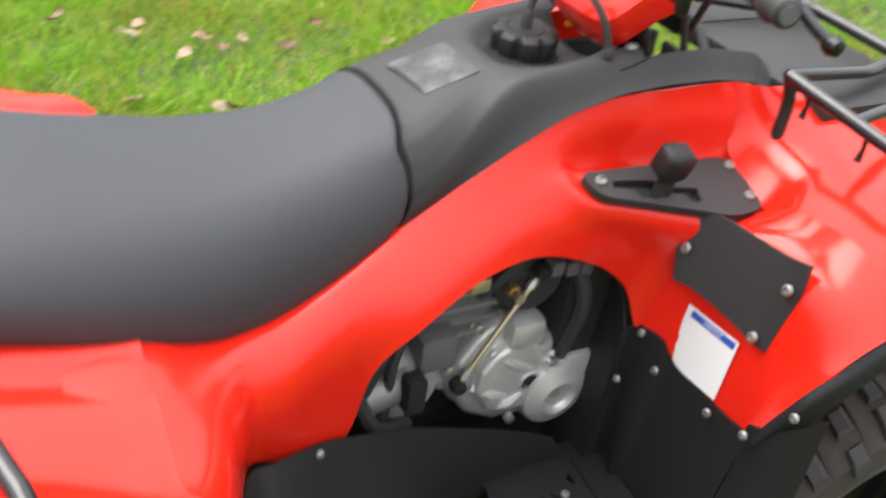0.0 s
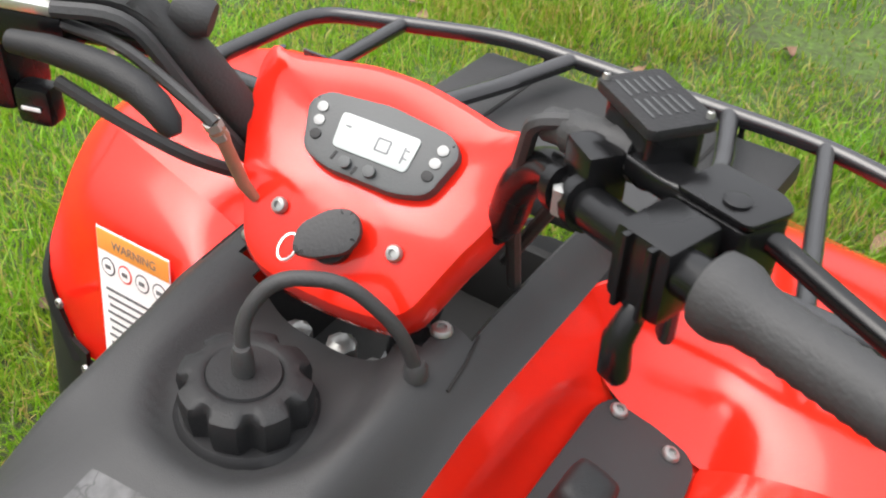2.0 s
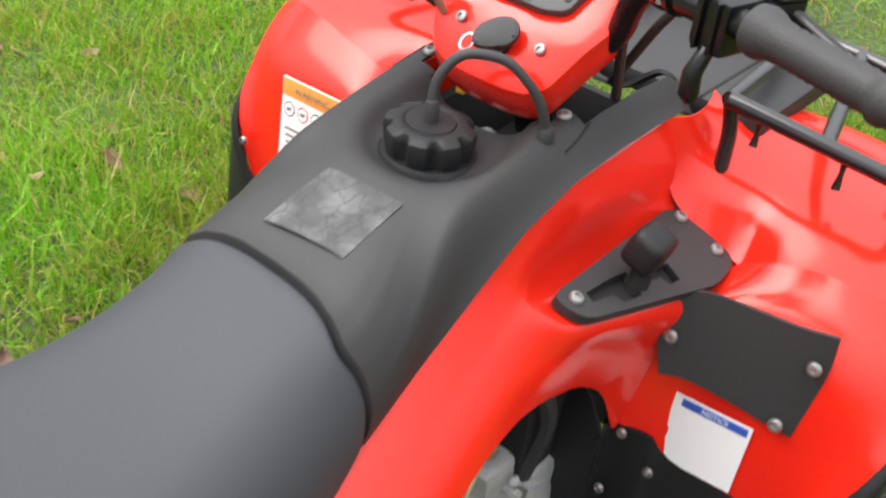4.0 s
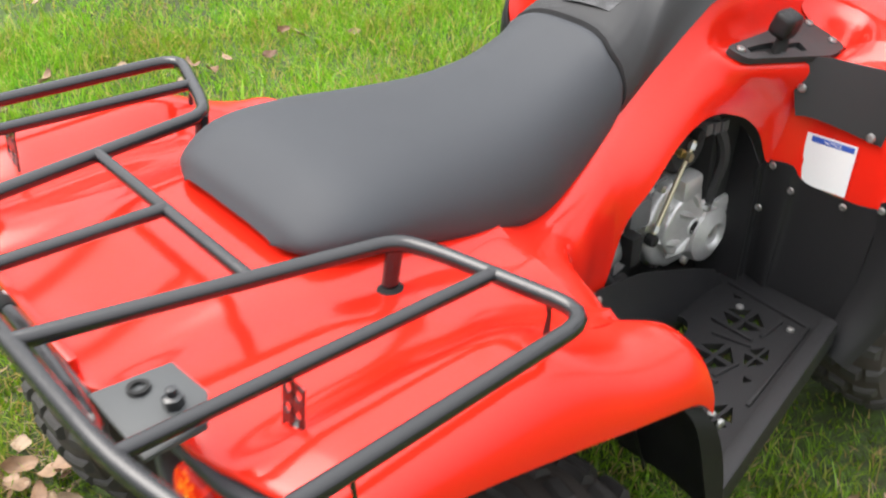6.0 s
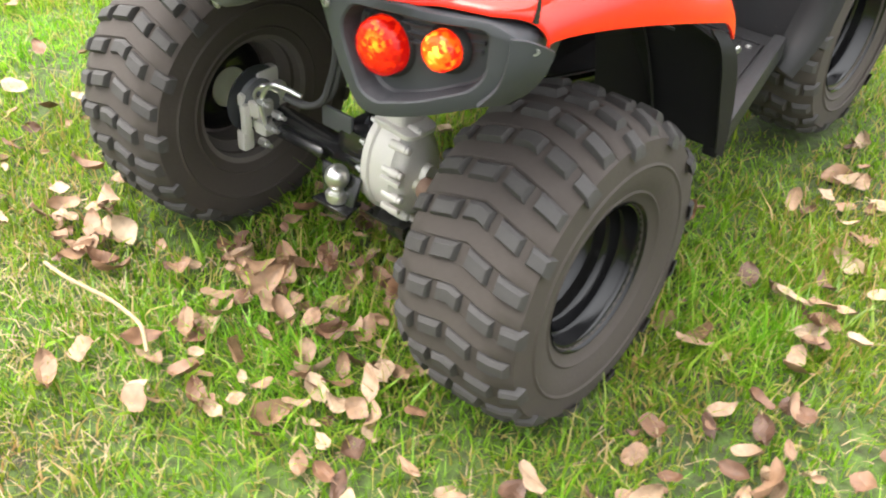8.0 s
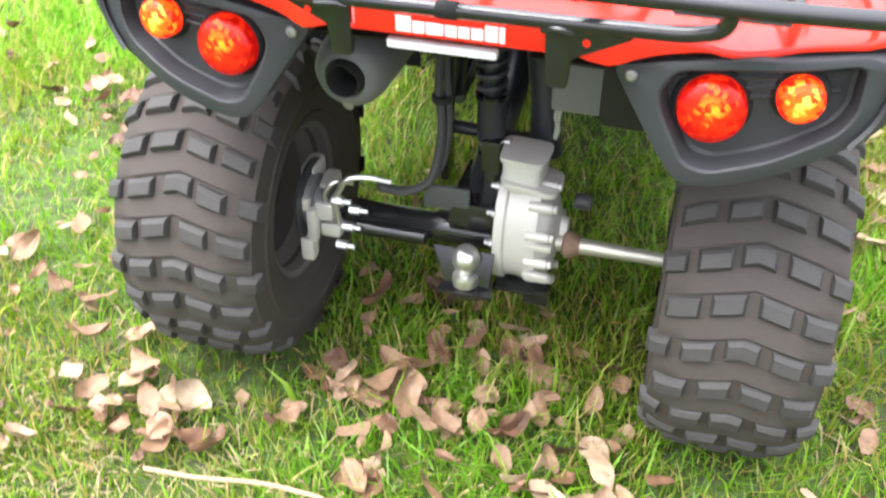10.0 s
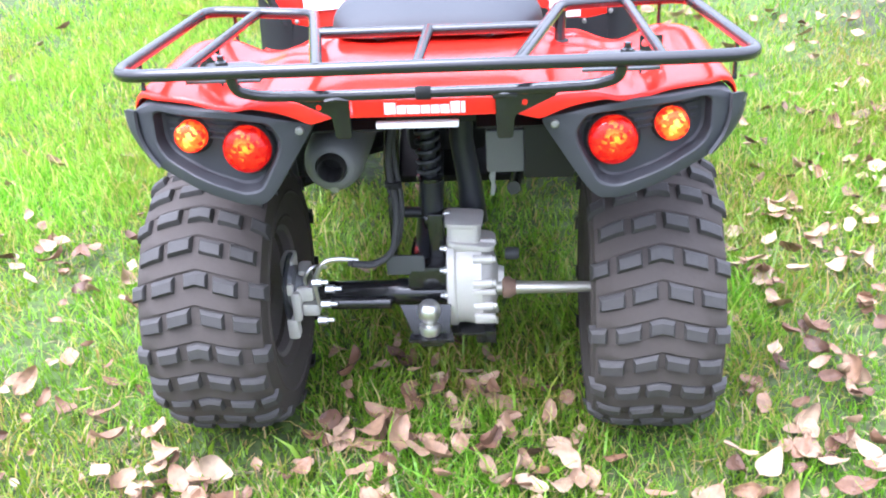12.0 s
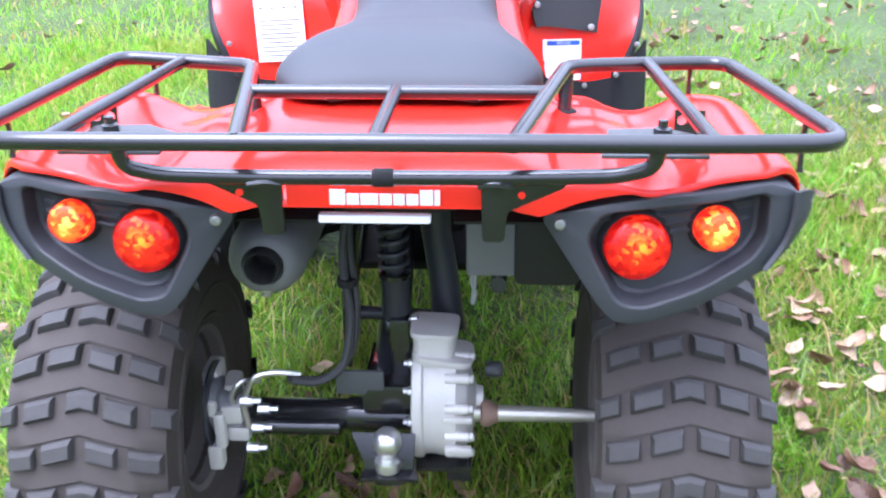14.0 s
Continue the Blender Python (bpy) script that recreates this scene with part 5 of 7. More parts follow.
for y, z in CASE[::2]:
    part("cover_lug", lathe([(0.011, 0.07), (0.011, 0.098), (0.007, 0.1), (0.007, 0.106), (0, 0.106)], 10, "x", (0, 0.84 + (y - 0.84) * 1.03, 0.488 + (z - 0.488) * 1.03)), ALLOY, eng)
part("cylinder_block", block((0.1, 0.13, 0.1), (0.055, 0.74, 0.6), 0.02), MUFFLER, eng)
for k in range(4):
    part("cooling_fin", block((0.11, 0.14, 0.007), (0.055, 0.74, 0.565 + 0.024 * k), 0.002), SILVER, eng)
recess = part("oil_window", lathe([(0.013, 0.1455), (0.014, 0.149), (0.017, 0.149), (0.0185, 0.145)], 20, "x", (0.0, 0.86, 0.477), caps=False), ALLOY, eng, "rim round a shallow oval recess")
# flat black disc, painted for the shade inside the recess
part("window_glass", lathe([(0.0, 0.1472), (0.0135, 0.1472)], 20, "x", (0.0, 0.86, 0.477), caps=False), MATT_BLACK, recess)
part("window_lip", tube(rounded([(0.149, 0.851, 0.474), (0.149, 0.856, 0.467), (0.149, 0.864, 0.467), (0.149, 0.869, 0.473)], 0.004), 0.0016, 6), STEEL, recess)
part("intake_boot", lathe([(0.058, 0.06), (0.06, 0.11), (0.05, 0.12), (0, 0.122)], 24, "x", (0, 0.85, 0.645), caps=False), GRIP, eng, "black rubber intake boot")
part("case_boss", block((0.05, 0.07, 0.06), (0.125, 0.955, 0.48), 0.014), ALLOY, eng)
part("case_boss", block((0.04, 0.06, 0.05), (0.13, 0.84, 0.57), 0.014), ALLOY, eng)
part("rear_case", lathe([(0.06, 0.05), (0.062, 0.1), (0.05, 0.125), (0, 0.13)], 20, "x", (0, 0.66, 0.5), caps=False), ALLOY, eng)
part("starter_motor", tube([(0.12, 0.59, 0.505), (0.12, 0.66, 0.52)], 0.03, 16), SILVER, eng, "silver starter motor")
part("case_flange", block((0.05, 0.06, 0.06), (0.115, 0.7, 0.565), 0.01), MUFFLER, eng)
for p in ((0.128, 0.76, 0.595), (0.132, 0.87, 0.55), (0.13, 0.72, 0.53), (0.15, 0.83, 0.42), (0.15, 0.905, 0.45), (0.145, 0.89, 0.51)):
    part("cover_bolt", lathe([(0.008, 0), (0.008, 0.01), (0.004, 0.012), (0, 0.012)], 6, "x", p), STEEL, eng)
rod = part("shift_rod", tube([(0.134, 0.842, 0.664), (0.139, 0.744, 0.508)], 0.0044, 10), ZINC, bike, "pale zinc-plated shift rod")
for p, up in (((0.134, 0.848, 0.674), -1), ((0.139, 0.738, 0.498), 1)):
    part("rod_end", lathe([(0.0, -0.012), (0.011, -0.009), (0.013, 0), (0.011, 0.009), (0, 0.012)], 14, "x", p, caps=False), MATT_BLACK, rod)
    part("rod_nut", tube([(p[0], p[1] + up * 0.008, p[2] + up * 0.014), (p[0], p[1] + up * 0.014, p[2] + up * 0.025)], 0.0075, 6), STEEL, rod)
fitting = part("brass_fitting", lathe([(0.0, -0.012), (0.005, -0.012), (0.005, -0.004), (0.009, -0.004), (0.009, 0.004), (0.006, 0.005), (0.006, 0.014), (0.0, 0.014)], 6, "x", (0.134, 0.806, 0.65), caps=False), BRASS, eng, "brass hose fitting")
part("fitting_nut", lathe([(0.0, 0.014), (0.0085, 0.014), (0.0085, 0.021), (0.0, 0.021)], 6, "x", (0.134, 0.806, 0.65), caps=False), ZINC, fitting)
for k in range(3):
    part("wire_connector", block((0.022, 0.02, 0.024), (0.135, 0.868 + 0.026 * k, 0.68 - 0.005 * k), 0.004), MUFFLER, eng, "grey wire connector")
part("linkage_arm", block((0.02, 0.06, 0.02), (0.15, 0.81, 0.74), 0.004), ALLOY, rod)
part("linkage_arm", block((0.016, 0.03, 0.022), (0.15, 0.735, 0.69), 0.004), ZINC, rod)
part("linkage_lever", block((0.03, 0.03, 0.06), (0.155, 0.655, 0.525), 0.006), MATT_BLACK, rod)
for k, (a, b, c) in enumerate((((0.12, 0.66, 0.66), (0.14, 0.6, 0.58), (0.13, 0.58, 0.5)), ((0.11, 0.7, 0.67), (0.135, 0.63, 0.6), (0.14, 0.62, 0.47)), ((0.12, 0.9, 0.7), (0.15, 0.93, 0.62), (0.13, 0.92, 0.5)), ((0.1, 0.86, 0.72), (0.14, 0.8, 0.7), (0.12, 0.76, 0.64)), ((0.14, 0.56, 0.56), (0.16, 0.6, 0.47), (0.14, 0.66, 0.45)))):
    part("engine_hose", tube(rounded([a, b, c], 0.04), 0.008 if k % 2 else 0.012, 8), GRIP, eng)
part("underbody_tube", tube([(0.14, 0.3, 0.36), (0.16, 0.6, 0.3), (0.16, 1.0, 0.3)], 0.016, 10), BLACK, bike, "black frame tube")
part("underbody_tube", tube([(-0.14, 0.3, 0.36), (-0.16, 0.6, 0.3), (-0.16, 1.0, 0.3)], 0.016, 10), BLACK, bike, "black frame tube")
part("front_axle_beam", tube([(-0.36, 1.28, 0.3), (0.36, 1.28, 0.3)], 0.02, 12), BLACK, bike, "black front axle beam")
part("front_frame", block((0.2, 0.4, 0.34), (0, 1.3, 0.5), 0.03), MATT_BLACK, bike, "black front frame box")

# shift gate with its lever, and the black heel panel below
GATE = frame_of((0.168, 1.108, 0.815), (1, 0, -0.33), (0, 1, -0.085)) @ Matrix.Translation((-0.168, -1.108, 0))
SLOT = [(0.168, 0.892), (0.18, 0.889), (0.187, 0.92), (0.2, 0.924), (0.206, 0.952), (0.197, 0.957), (0.203, 0.996), (0.216, 1.0), (0.219, 1.018), (0.196, 1.024), (0.186, 0.962), (0.176, 0.962), (0.171, 0.93)]
bm = pierced([tuple(v[:2]) for v in rounded([(0.15, 0.85, 0), (0.19, 0.862, 0), (0.25, 1.06, 0), (0.243, 1.118, 0), (0.168, 1.136, 0), (0.146, 1.105, 0)], 0.018, 4, True)], [SLOT], 0.012, -0.004)
bm.transform(GATE)
gate = part("shift_gate", bm, COVER, bike, "black plastic shift gate with a zigzag slot")
# added black plate under the slot, standing in for its deep shade
part("gate_slot", plate([(0.155, 0.878), (0.186, 0.876), (0.236, 1.03), (0.185, 1.035)], 0.002, GATE @ Matrix.Translation((0, 0, -0.0035))), MATT_BLACK, gate)
for p in ((0.164, 1.108), (0.22, 1.106), (0.167, 0.874)):
    screw(GATE @ Vector((p[0], p[1], 0.0085)), (0.33, 0.08, 1), gate, 0.0085)
lever = part("shift_lever", tube([GATE @ Vector(p) for p in ((0.198, 0.962, -0.02), (0.19, 0.965, 0.02), (0.182, 0.966, 0.04))], [0.014, 0.012, 0.011], 12), MATT_BLACK, bike, "black shift lever")
part("lever_knob", block((0.04, 0.046, 0.046), (0.18, 0.966, 0.048), 0.013, GATE, None, 3), DARK, lever, "black plastic lever knob")
rows = [[(0.21, 1.0, 0.798), (0.25, 1.03, 0.806), (0.3, 1.043, 0.806), (0.35, 1.05, 0.808), (0.39, 1.055, 0.815)],
        [(0.22, 0.996, 0.76), (0.252, 1.02, 0.765), (0.305, 1.035, 0.765), (0.355, 1.042, 0.762), (0.393, 1.05, 0.765)],
        [(0.236, 0.994, 0.7), (0.262, 1.008, 0.7), (0.31, 1.022, 0.692), (0.355, 1.03, 0.684), (0.385, 1.038, 0.678)]]
heel = part("heel_panel", sheet(rows, 4, 4, 0.006), COVER, bike, "black plastic panel below the shift gate")
for p in ((0.236, 1.006, 0.752), (0.38, 1.048, 0.775), (0.368, 1.032, 0.694)):
    screw((p[0], p[1] - 0.006, p[2]), (0.05, -1, 0.25), heel, 0.0085)


# warning labels
def fender_label(s):
    """White notice sheet with a printed head on the fender's back wall."""
    m = frame_of((s * 0.302, 1.0235, 0.618), (1, s * 0.12, 0), (0, 0.1, 1)) if s > 0 else frame_of((-0.352, 1.032, 0.7), (1, 0.0, 0.05), (0.16, 0.157, 1))
    if s > 0:
        lab = part("notice_label", plate([(-0.048, -0.004), (-0.048, 0.047), (0.046, 0.047), (0.046, -0.052), (-0.054, -0.052), (-0.054, -0.018), (-0.043, -0.017), (-0.043, -0.004)], 0.0012, m), WHITE, bike, "white notice label with blue head")
        part("label_head", block((0.08, 0.011, 0.0006), (0.002, 0.038, 0.0014), 0.0001, m), BLUE, lab)
        words(lab, "NOTICE", m @ Matrix.Translation((-0.014, 0.0348, 0.0019)), 0.009, WHITE)
    else:
        lab = part("warning_label", plate([(-0.06, -0.09), (0.06, -0.09), (0.06, 0.085), (-0.06, 0.085)], 0.0012, m), WHITE, bike, "white warning label with orange head")
        part("label_head", block((0.118, 0.026, 0.0006), (0, 0.07, 0.0014), 0.0001, m), ORANGE, lab)
        words(lab, "WARNING", m @ Matrix.Translation((-0.034, 0.064, 0.0019)), 0.015, PRINT)
        for k in range(4):
            part("pictogram", plate([(0.0115 * math.cos(a), 0.0115 * math.sin(a)) for a in np.linspace(0, 2 * math.pi, 18, endpoint=False)], 0.0005, m @ Matrix.Translation((-0.043 + 0.0285 * k, 0.038, 0.0013))), PRINT if k != 1 else SWRED, lab)
            part("pictogram_field", plate([(0.0095 * math.cos(a), 0.0095 * math.sin(a)) for a in np.linspace(0, 2 * math.pi, 18, endpoint=False)], 0.0005, m @ Matrix.Translation((-0.043 + 0.0285 * k, 0.038, 0.0017))), WHITE, lab)
            part("pictogram_mark", block((0.009, 0.005, 0.0005), (-0.043 + 0.0285 * k, 0.038, 0.0024), 0.0001, m @ Matrix.Translation((0, 0, 0))), PRINT, lab)
        for k in range(9):
            part("print_line", block((0.1 - 0.012 * (k % 3), 0.0035, 0.0005), (-0.004 * (k % 3), 0.008 - 0.0105 * k, 0.0014), 0.0001, m), PRINT, lab)
    return lab


def words(parent, text, m, size, mat):
    """Raised lettering from the built-in font, as mesh."""
    c = bpy.data.curves.new("lettering", "FONT")
    c.body, c.size, c.extrude = text, size, 0.0002
    ob = bpy.data.objects.new("lettering", c)
    me = bpy.data.meshes.new_from_object(ob)
    bpy.data.objects.remove(ob)
    bpy.data.curves.remove(c)
    bm = bmesh.new()
    bm.from_mesh(me)
    bpy.data.meshes.remove(me)
    bmesh.ops.transform(bm, matrix=m, verts=bm.verts)
    return part("lettering", bm, mat, parent, smooth=False)


fender_label(1)
fender_label(-1)
# worn clear film on the tank cover
rows = []
for v in np.linspace(0, 1, 9):
    row = []
    for u in np.linspace(0, 1, 9):
        x = (-0.068 + 0.09 * u) * (1 - v) + (-0.06 + 0.085 * u) * v + 0.028
        y = 0.662 + 0.012 * u + (0.078 - 0.004 * u) * v
        row.append((x, y, cover_z(x, y) + 0.0012))
    rows.append(row)
part("protective_film", shell(np.array(rows), 0.0008), FILM, bike, "scuffed clear protective film on the tank cover")

# filler cap with its breather hose
cx, cy, cz = CAP
cap = part("fuel_cap", lathe([(0.042, 0), (0.044, 0.004), (0.046, 0.022), (0.0445, 0.029), (0.038, 0.033), (0.03, 0.034), (0.0265, 0.0335), (0.0255, 0.0325), (0.0245, 0.0345), (0, 0.035)], 96, "z", CAP, lobes=8, depth=0.2, notch=True, caps=False), DARK, bike, "black fuel cap with scalloped edge")
part("cap_collar", lathe([(0.05, -0.012), (0.05, -0.002), (0.046, 0.003), (0.036, 0.003)], 32, "z", CAP, caps=False), DARK, cap)
part("breather_hose", tube(rounded([(cx, cy, cz + 0.035), (cx - 0.004, cy + 0.006, cz + 0.075), (cx + 0.01, cy + 0.025, cz + 0.104), (cx + 0.045, cy + 0.05, cz + 0.104), (cx + 0.075, cy + 0.066, cz + 0.07), (cx + 0.084, cy + 0.074, cz + 0.03), (cx + 0.083, cy + 0.074, cz)], 0.035, 6), 0.0052, 10), GRIP, bike, "black rubber breather hose")
part("hose_boot", lathe([(0.008, 0), (0.0075, 0.016), (0.0055, 0.022)], 12, "z", (cx, cy, cz + 0.034)), GRIP, cap)
part("hose_grommet", lathe([(0.0085, 0), (0.008, 0.01), (0.0055, 0.014)], 12, "z", (cx + 0.083, cy + 0.074, cover_z(cx + 0.083, cy + 0.074) - 0.001)), GRIP, cap)
for s in (1, -1):
    screw((s * 0.084, 0.957, cover_z(0.084, 0.957)), (0, 0, 1), bike, 0.0085)
    part("cover_seam", tube([(s * x, y, cover_z(x, y) + 0.0006) for x, y in ((0.103, 0.975), (0.107, 0.95), (0.109, 0.925))], 0.0012, 6), MATT_BLACK, bike)
# near-black floor and walls carry the shade of the deep gap
well = part("steering_well", block((0.23, 0.29, 0.02), (0, 1.075, 0.79), 0.004), MATT_BLACK, bike, "recess round the steering stem, blackened for its shade")
for size, at in (((0.012, 0.25, 0.1), (0.098, 1.06, 0.845)), ((0.012, 0.25, 0.1), (-0.098, 1.06, 0.845)), ((0.16, 0.012, 0.13), (0, 0.928, 0.86)), ((0.16, 0.012, 0.09), (0, 1.19, 0.84))):
    part("well_wall", block(size, at, 0.003), MATT_BLACK, well)
for z, r in ((0.83, 0.03), (0.86, 0.022)):
    part("well_collar", lathe([(r, -0.012), (r + 0.003, 0), (r, 0.012)], 18, "z", (0.02, 1.03, z)), BLACK, bike, "black stem collar")
part("well_hose", tube(rounded([(-0.06, 0.95, 0.83), (0.0, 0.965, 0.87), (0.05, 1.0, 0.865), (0.07, 1.1, 0.84)], 0.03), 0.006, 8), GRIP, bike, "black rubber hose")
part("steering_stem", tube([(0, 1.06, 0.88), (0, 1.02, 1.0), (0, 1.01, 1.05)], 0.024, 14), BLACK, bike, "black steering stem")
for k, (x, y) in enumerate(((-0.035, 0.945), (0.0, 0.955), (0.035, 0.948))):
    part("stem_fitting", lathe([(0.012, 0), (0.012, 0.014), (0.007, 0.018), (0, 0.018)], 8, "z", (x, y, 0.9)), SCREW, bike)
part("yellow_tag", block((0.012, 0.01, 0.02), (-0.03, 0.945, 0.965), 0.003), SWYEL, bike, "small yellow connector")

# instrument pod, turned a little with the bars
POD = frame_of((0.0165, 0.929, 1.05), (1, 0.12, -0.05), (0, 0.84, 0.54))


def pod_shell():
    """Flat-fronted cowl: horns at its upper corners, a raised brow, bevelled flanks and a cut-off chin."""
    half = ((0.018, 0.119, 0.012), (0.052, 0.112, 0.012), (0.08, 0.104, 0.014), (0.094, 0.107, 0.018), (0.1, 0.094, 0.012), (0.099, 0.06, 0.0), (0.088, 0.03, -0.004), (0.076, 0.0, -0.004), (0.064, -0.03, -0.004), (0.048, -0.042, -0.005), (0.02, -0.046, -0.004))
    out = [*half, *((-x, y, z) for x, y, z in reversed(half))]
    ring = np.array([list(v) for v in rounded(out, 0.012, 3, True)])
    n = len(ring)
    mid = np.array((0, 0.035, 0))
    bm = bmesh.new()
    loops = []
    for k, drop in ((0.8, -0.066), (0.97, -0.05), (1.02, -0.028), (1.01, -0.006), (0.985, 0.0), (0.93, 0.002), (0.8, 0.003), (0.62, 0.002), (0.45, 0.001), (0.25, 0.0)):
        loop = []
        for p in ring:
            q = mid + (p - mid) * (k, k, 0)
            z = p[2] * (1 if k > 0.9 else max(0.0, (k - 0.5) / 0.4)) + drop - 0.32 * max(0.0, 0.018 - q[1])
            loop.append(bm.verts.new(POD @ Vector((q[0], q[1], z))))
        loops.append(loop)
    for a, b in zip(loops, loops[1:]):
        for i in range(n):
            bm.faces.new([a[i], a[(i + 1) % n], b[(i + 1) % n], b[i]])
    bm.faces.new(loops[-1])
    return bm


pod = part("instrument_pod", pod_shell(), RED, bike, "glossy red plastic instrument pod", angle=32)
clus = [tuple(v[:2]) for v in rounded([(-0.056, 0.014, 0), (-0.046, 0.026, 0), (0, 0.031, 0), (0.046, 0.026, 0), (0.056, 0.014, 0), (0.046, -0.02, 0), (0.025, -0.027, 0), (-0.025, -0.027, 0), (-0.046, -0.02, 0)], 0.008, 4, True)]
FACE = POD @ Matrix.Translation((0.0045, 0.062, -0.004)) @ Matrix.Rotation(0.1, 4, "X")
face = part("instrument_face", plate(clus, 0.018, FACE, 0.003), GREYP, pod, "dark grey instrument face")
FACE = FACE @ Matrix.Translation((0, 0, 0.018))
part("display", plate([tuple(v[:2]) for v in rounded([(-0.027, -0.011, 0), (0.027, -0.011, 0), (0.029, 0.015, 0), (-0.029, 0.015, 0)], 0.004, 3, True)], 0.0012, FACE, 0.0004), LCD, pod, "pale grey liquid crystal display")
for u, v, w, h in ((0.006, 0.006, 0.009, 0.0012), (0.006, -0.003, 0.009, 0.0012), (0.0015, 0.0015, 0.0012, 0.009), (0.0105, 0.0015, 0.0012, 0.009), (0.021, 0.0, 0.0012, 0.012), (0.023, 0.004, 0.003, 0.001), (0.023, -0.002, 0.003, 0.001), (-0.021, 0.006, 0.004, 0.0012)):
    part("display_segment", block((w, h, 0.0004), (u, v, 0.0013), 0.0001, FACE), PRINT, pod)
for k in range(3):
    for s in (1, -1):
        part("indicator", plate([(0.004 * math.cos(a), 0.004 * math.sin(a)) for a in np.linspace(0, 2 * math.pi, 12, endpoint=False)], 0.0012, FACE @ Matrix.Translation((s * (0.044 - 0.0015 * k), 0.013 - 0.01 * k, 0)), 0.0004), SILVER if k < 2 else DARK, pod)
for s in (1, -1):
    part("reset_button", plate([(0.0045 * math.cos(a), 0.0045 * math.sin(a)) for a in np.linspace(0, 2 * math.pi, 14, endpoint=False)], 0.004, FACE @ Matrix.Translation((s * 0.009 - 0.004, -0.019, 0)), 0.0012), GREYP, pod)
    part("button_leg", block((0.002, 0.007, 0.0006), (s * 0.009 - 0.008, -0.0225, 0.0003), 0.0002, FACE @ Matrix.Rotation(-0.3, 4, "Z")), DARK, pod)
    screw(POD @ Vector((s * 0.043, 0.0, -0.0035)), (POD.col[2] - 0.3 * POD.col[1]).to_3d(), pod, 0.0062)
part("ignition_switch", plate([(0.016 * math.cos(a), 0.016 * math.sin(a)) for a in np.linspace(0, 2 * math.pi, 20, endpoint=False)], 0.01, POD @ Matrix.Translation((0.0, -0.008, -0.008)) @ Matrix.Rotation(0.3, 4, "X"), 0.003), DARK, pod)
key = part("ignition_key", plate([tuple(v[:2]) for v in rounded([(-0.026, -0.01, 0), (-0.018, 0.008, 0), (0.006, 0.016, 0), (0.022, 0.012, 0), (0.024, -0.004, 0), (0.012, -0.016, 0), (-0.012, -0.016, 0)], 0.008, 3, True)], 0.012, POD @ Matrix.Translation((0.0, -0.007, 0.003)) @ Matrix.Rotation(0.3, 4, "X") @ Matrix.Rotation(0.55, 4, "Z") @ Matrix.Rotation(0.2, 4, "Y"), 0.004), GRIP, bike, "black plastic ignition key in its lock")
part("key_ring", tube([POD @ Vector((-0.022 + 0.006 * math.cos(a), -0.026 + 0.01 * math.sin(a), 0.002)) for a in np.linspace(0, 2 * math.pi, 18, endpoint=False)], 0.0011, 6, closed=True), STEEL, key, "steel split ring")

# handlebar and controls
def stand(*points):
    """Points where they stand, before the frame is set askew."""
    out = []
    for x, y, z in points:
        k = min(1.3, max(0.0, (y - 0.4) / 0.6))
        before = x
        for turn in range(4):
            before = x + k * (0.0285 - 0.0165 * min(1.0, max(-1.0, before / 0.15)))
        out.append((before, y, z))
    return out


bar = part("handlebar", tube(rounded(stand((0.4, 0.838, 1.166), (0.275, 0.876, 1.166), (0.206, 0.912, 1.152), (0.166, 0.936, 1.143), (0.128, 0.97, 1.136), (0.104, 0.98, 1.108), (0.088, 0.992, 1.055), (0.03, 1.008, 1.022), (-0.06, 1.01, 1.022), (-0.112, 1.0, 1.032), (-0.138, 0.965, 1.085), (-0.165, 0.945, 1.13),
           (-0.2, 0.915, 1.142), (-0.29, 0.882, 1.142), (-0.42, 0.846, 1.142)), 0.03, 7), 0.0125, 14), CONTROL, bike, "black painted tubular handlebar")
part("bar_clamp", block((0.09, 0.05, 0.05), (0, 1.01, 1.015), 0.01), CONTROL, bar)
for s in (1, -1):
    a, b = (Vector(p) for p in (stand((0.262, 0.881, 1.166), (0.4, 0.838, 1.166)) if s > 0 else stand((-0.295, 0.88, 1.142), (-0.43, 0.842, 1.142))))
    d = b - a
    prof = [(0.0, 0.012), (0.003, 0.02), (0.01, 0.021), (0.016, 0.0205), (0.026, 0.0165)] + [(0.03 + 0.004 * k, 0.0152 + (0.0008 if k % 2 else 0)) for k in range(1, 21)] + [(0.118, 0.0152), (0.122, 0.0185), (0.13, 0.0185), (0.134, 0.0165), (0.152, 0.0145), (0.155, 0.011)]
    grip = part("grip", tube([a + d * (t / d.length) for t, r in prof], [r for t, r in prof], 18), GRIP, bar, "black ribbed rubber grip")
    part("bar_end", tube([b + d * 0.03, b + d * 0.085], [0.012, 0.0095], 14), MUFFLER if s > 0 else GRIP, grip)
# brake fluid reservoir and front brake lever
RES = Matrix.Translation((0.198, 0.97, 1.176)) @ Matrix.Rotation(-0.62, 4, "Z")
res = part("brake_reservoir", plate([tuple(v[:2]) for v in rounded([(-0.026, -0.017, 0), (0.026, -0.017, 0), (0.029, 0.017, 0), (-0.029, 0.017, 0)], 0.007, 3, True)], 0.034, RES @ Matrix.Translation((0, 0, -0.018)), 0.002), CONTROL, bike, "black brake fluid reservoir")
part("reservoir_lid", plate([tuple(v[:2]) for v in rounded([(-0.031, -0.021, 0), (0.031, -0.021, 0), (0.031, 0.021, 0), (-0.031, 0.021, 0)], 0.005, 3, True)], 0.007, RES @ Matrix.Translation((0, 0, 0.0165)), 0.0018), DARK, res, "worn black lid with raised print")
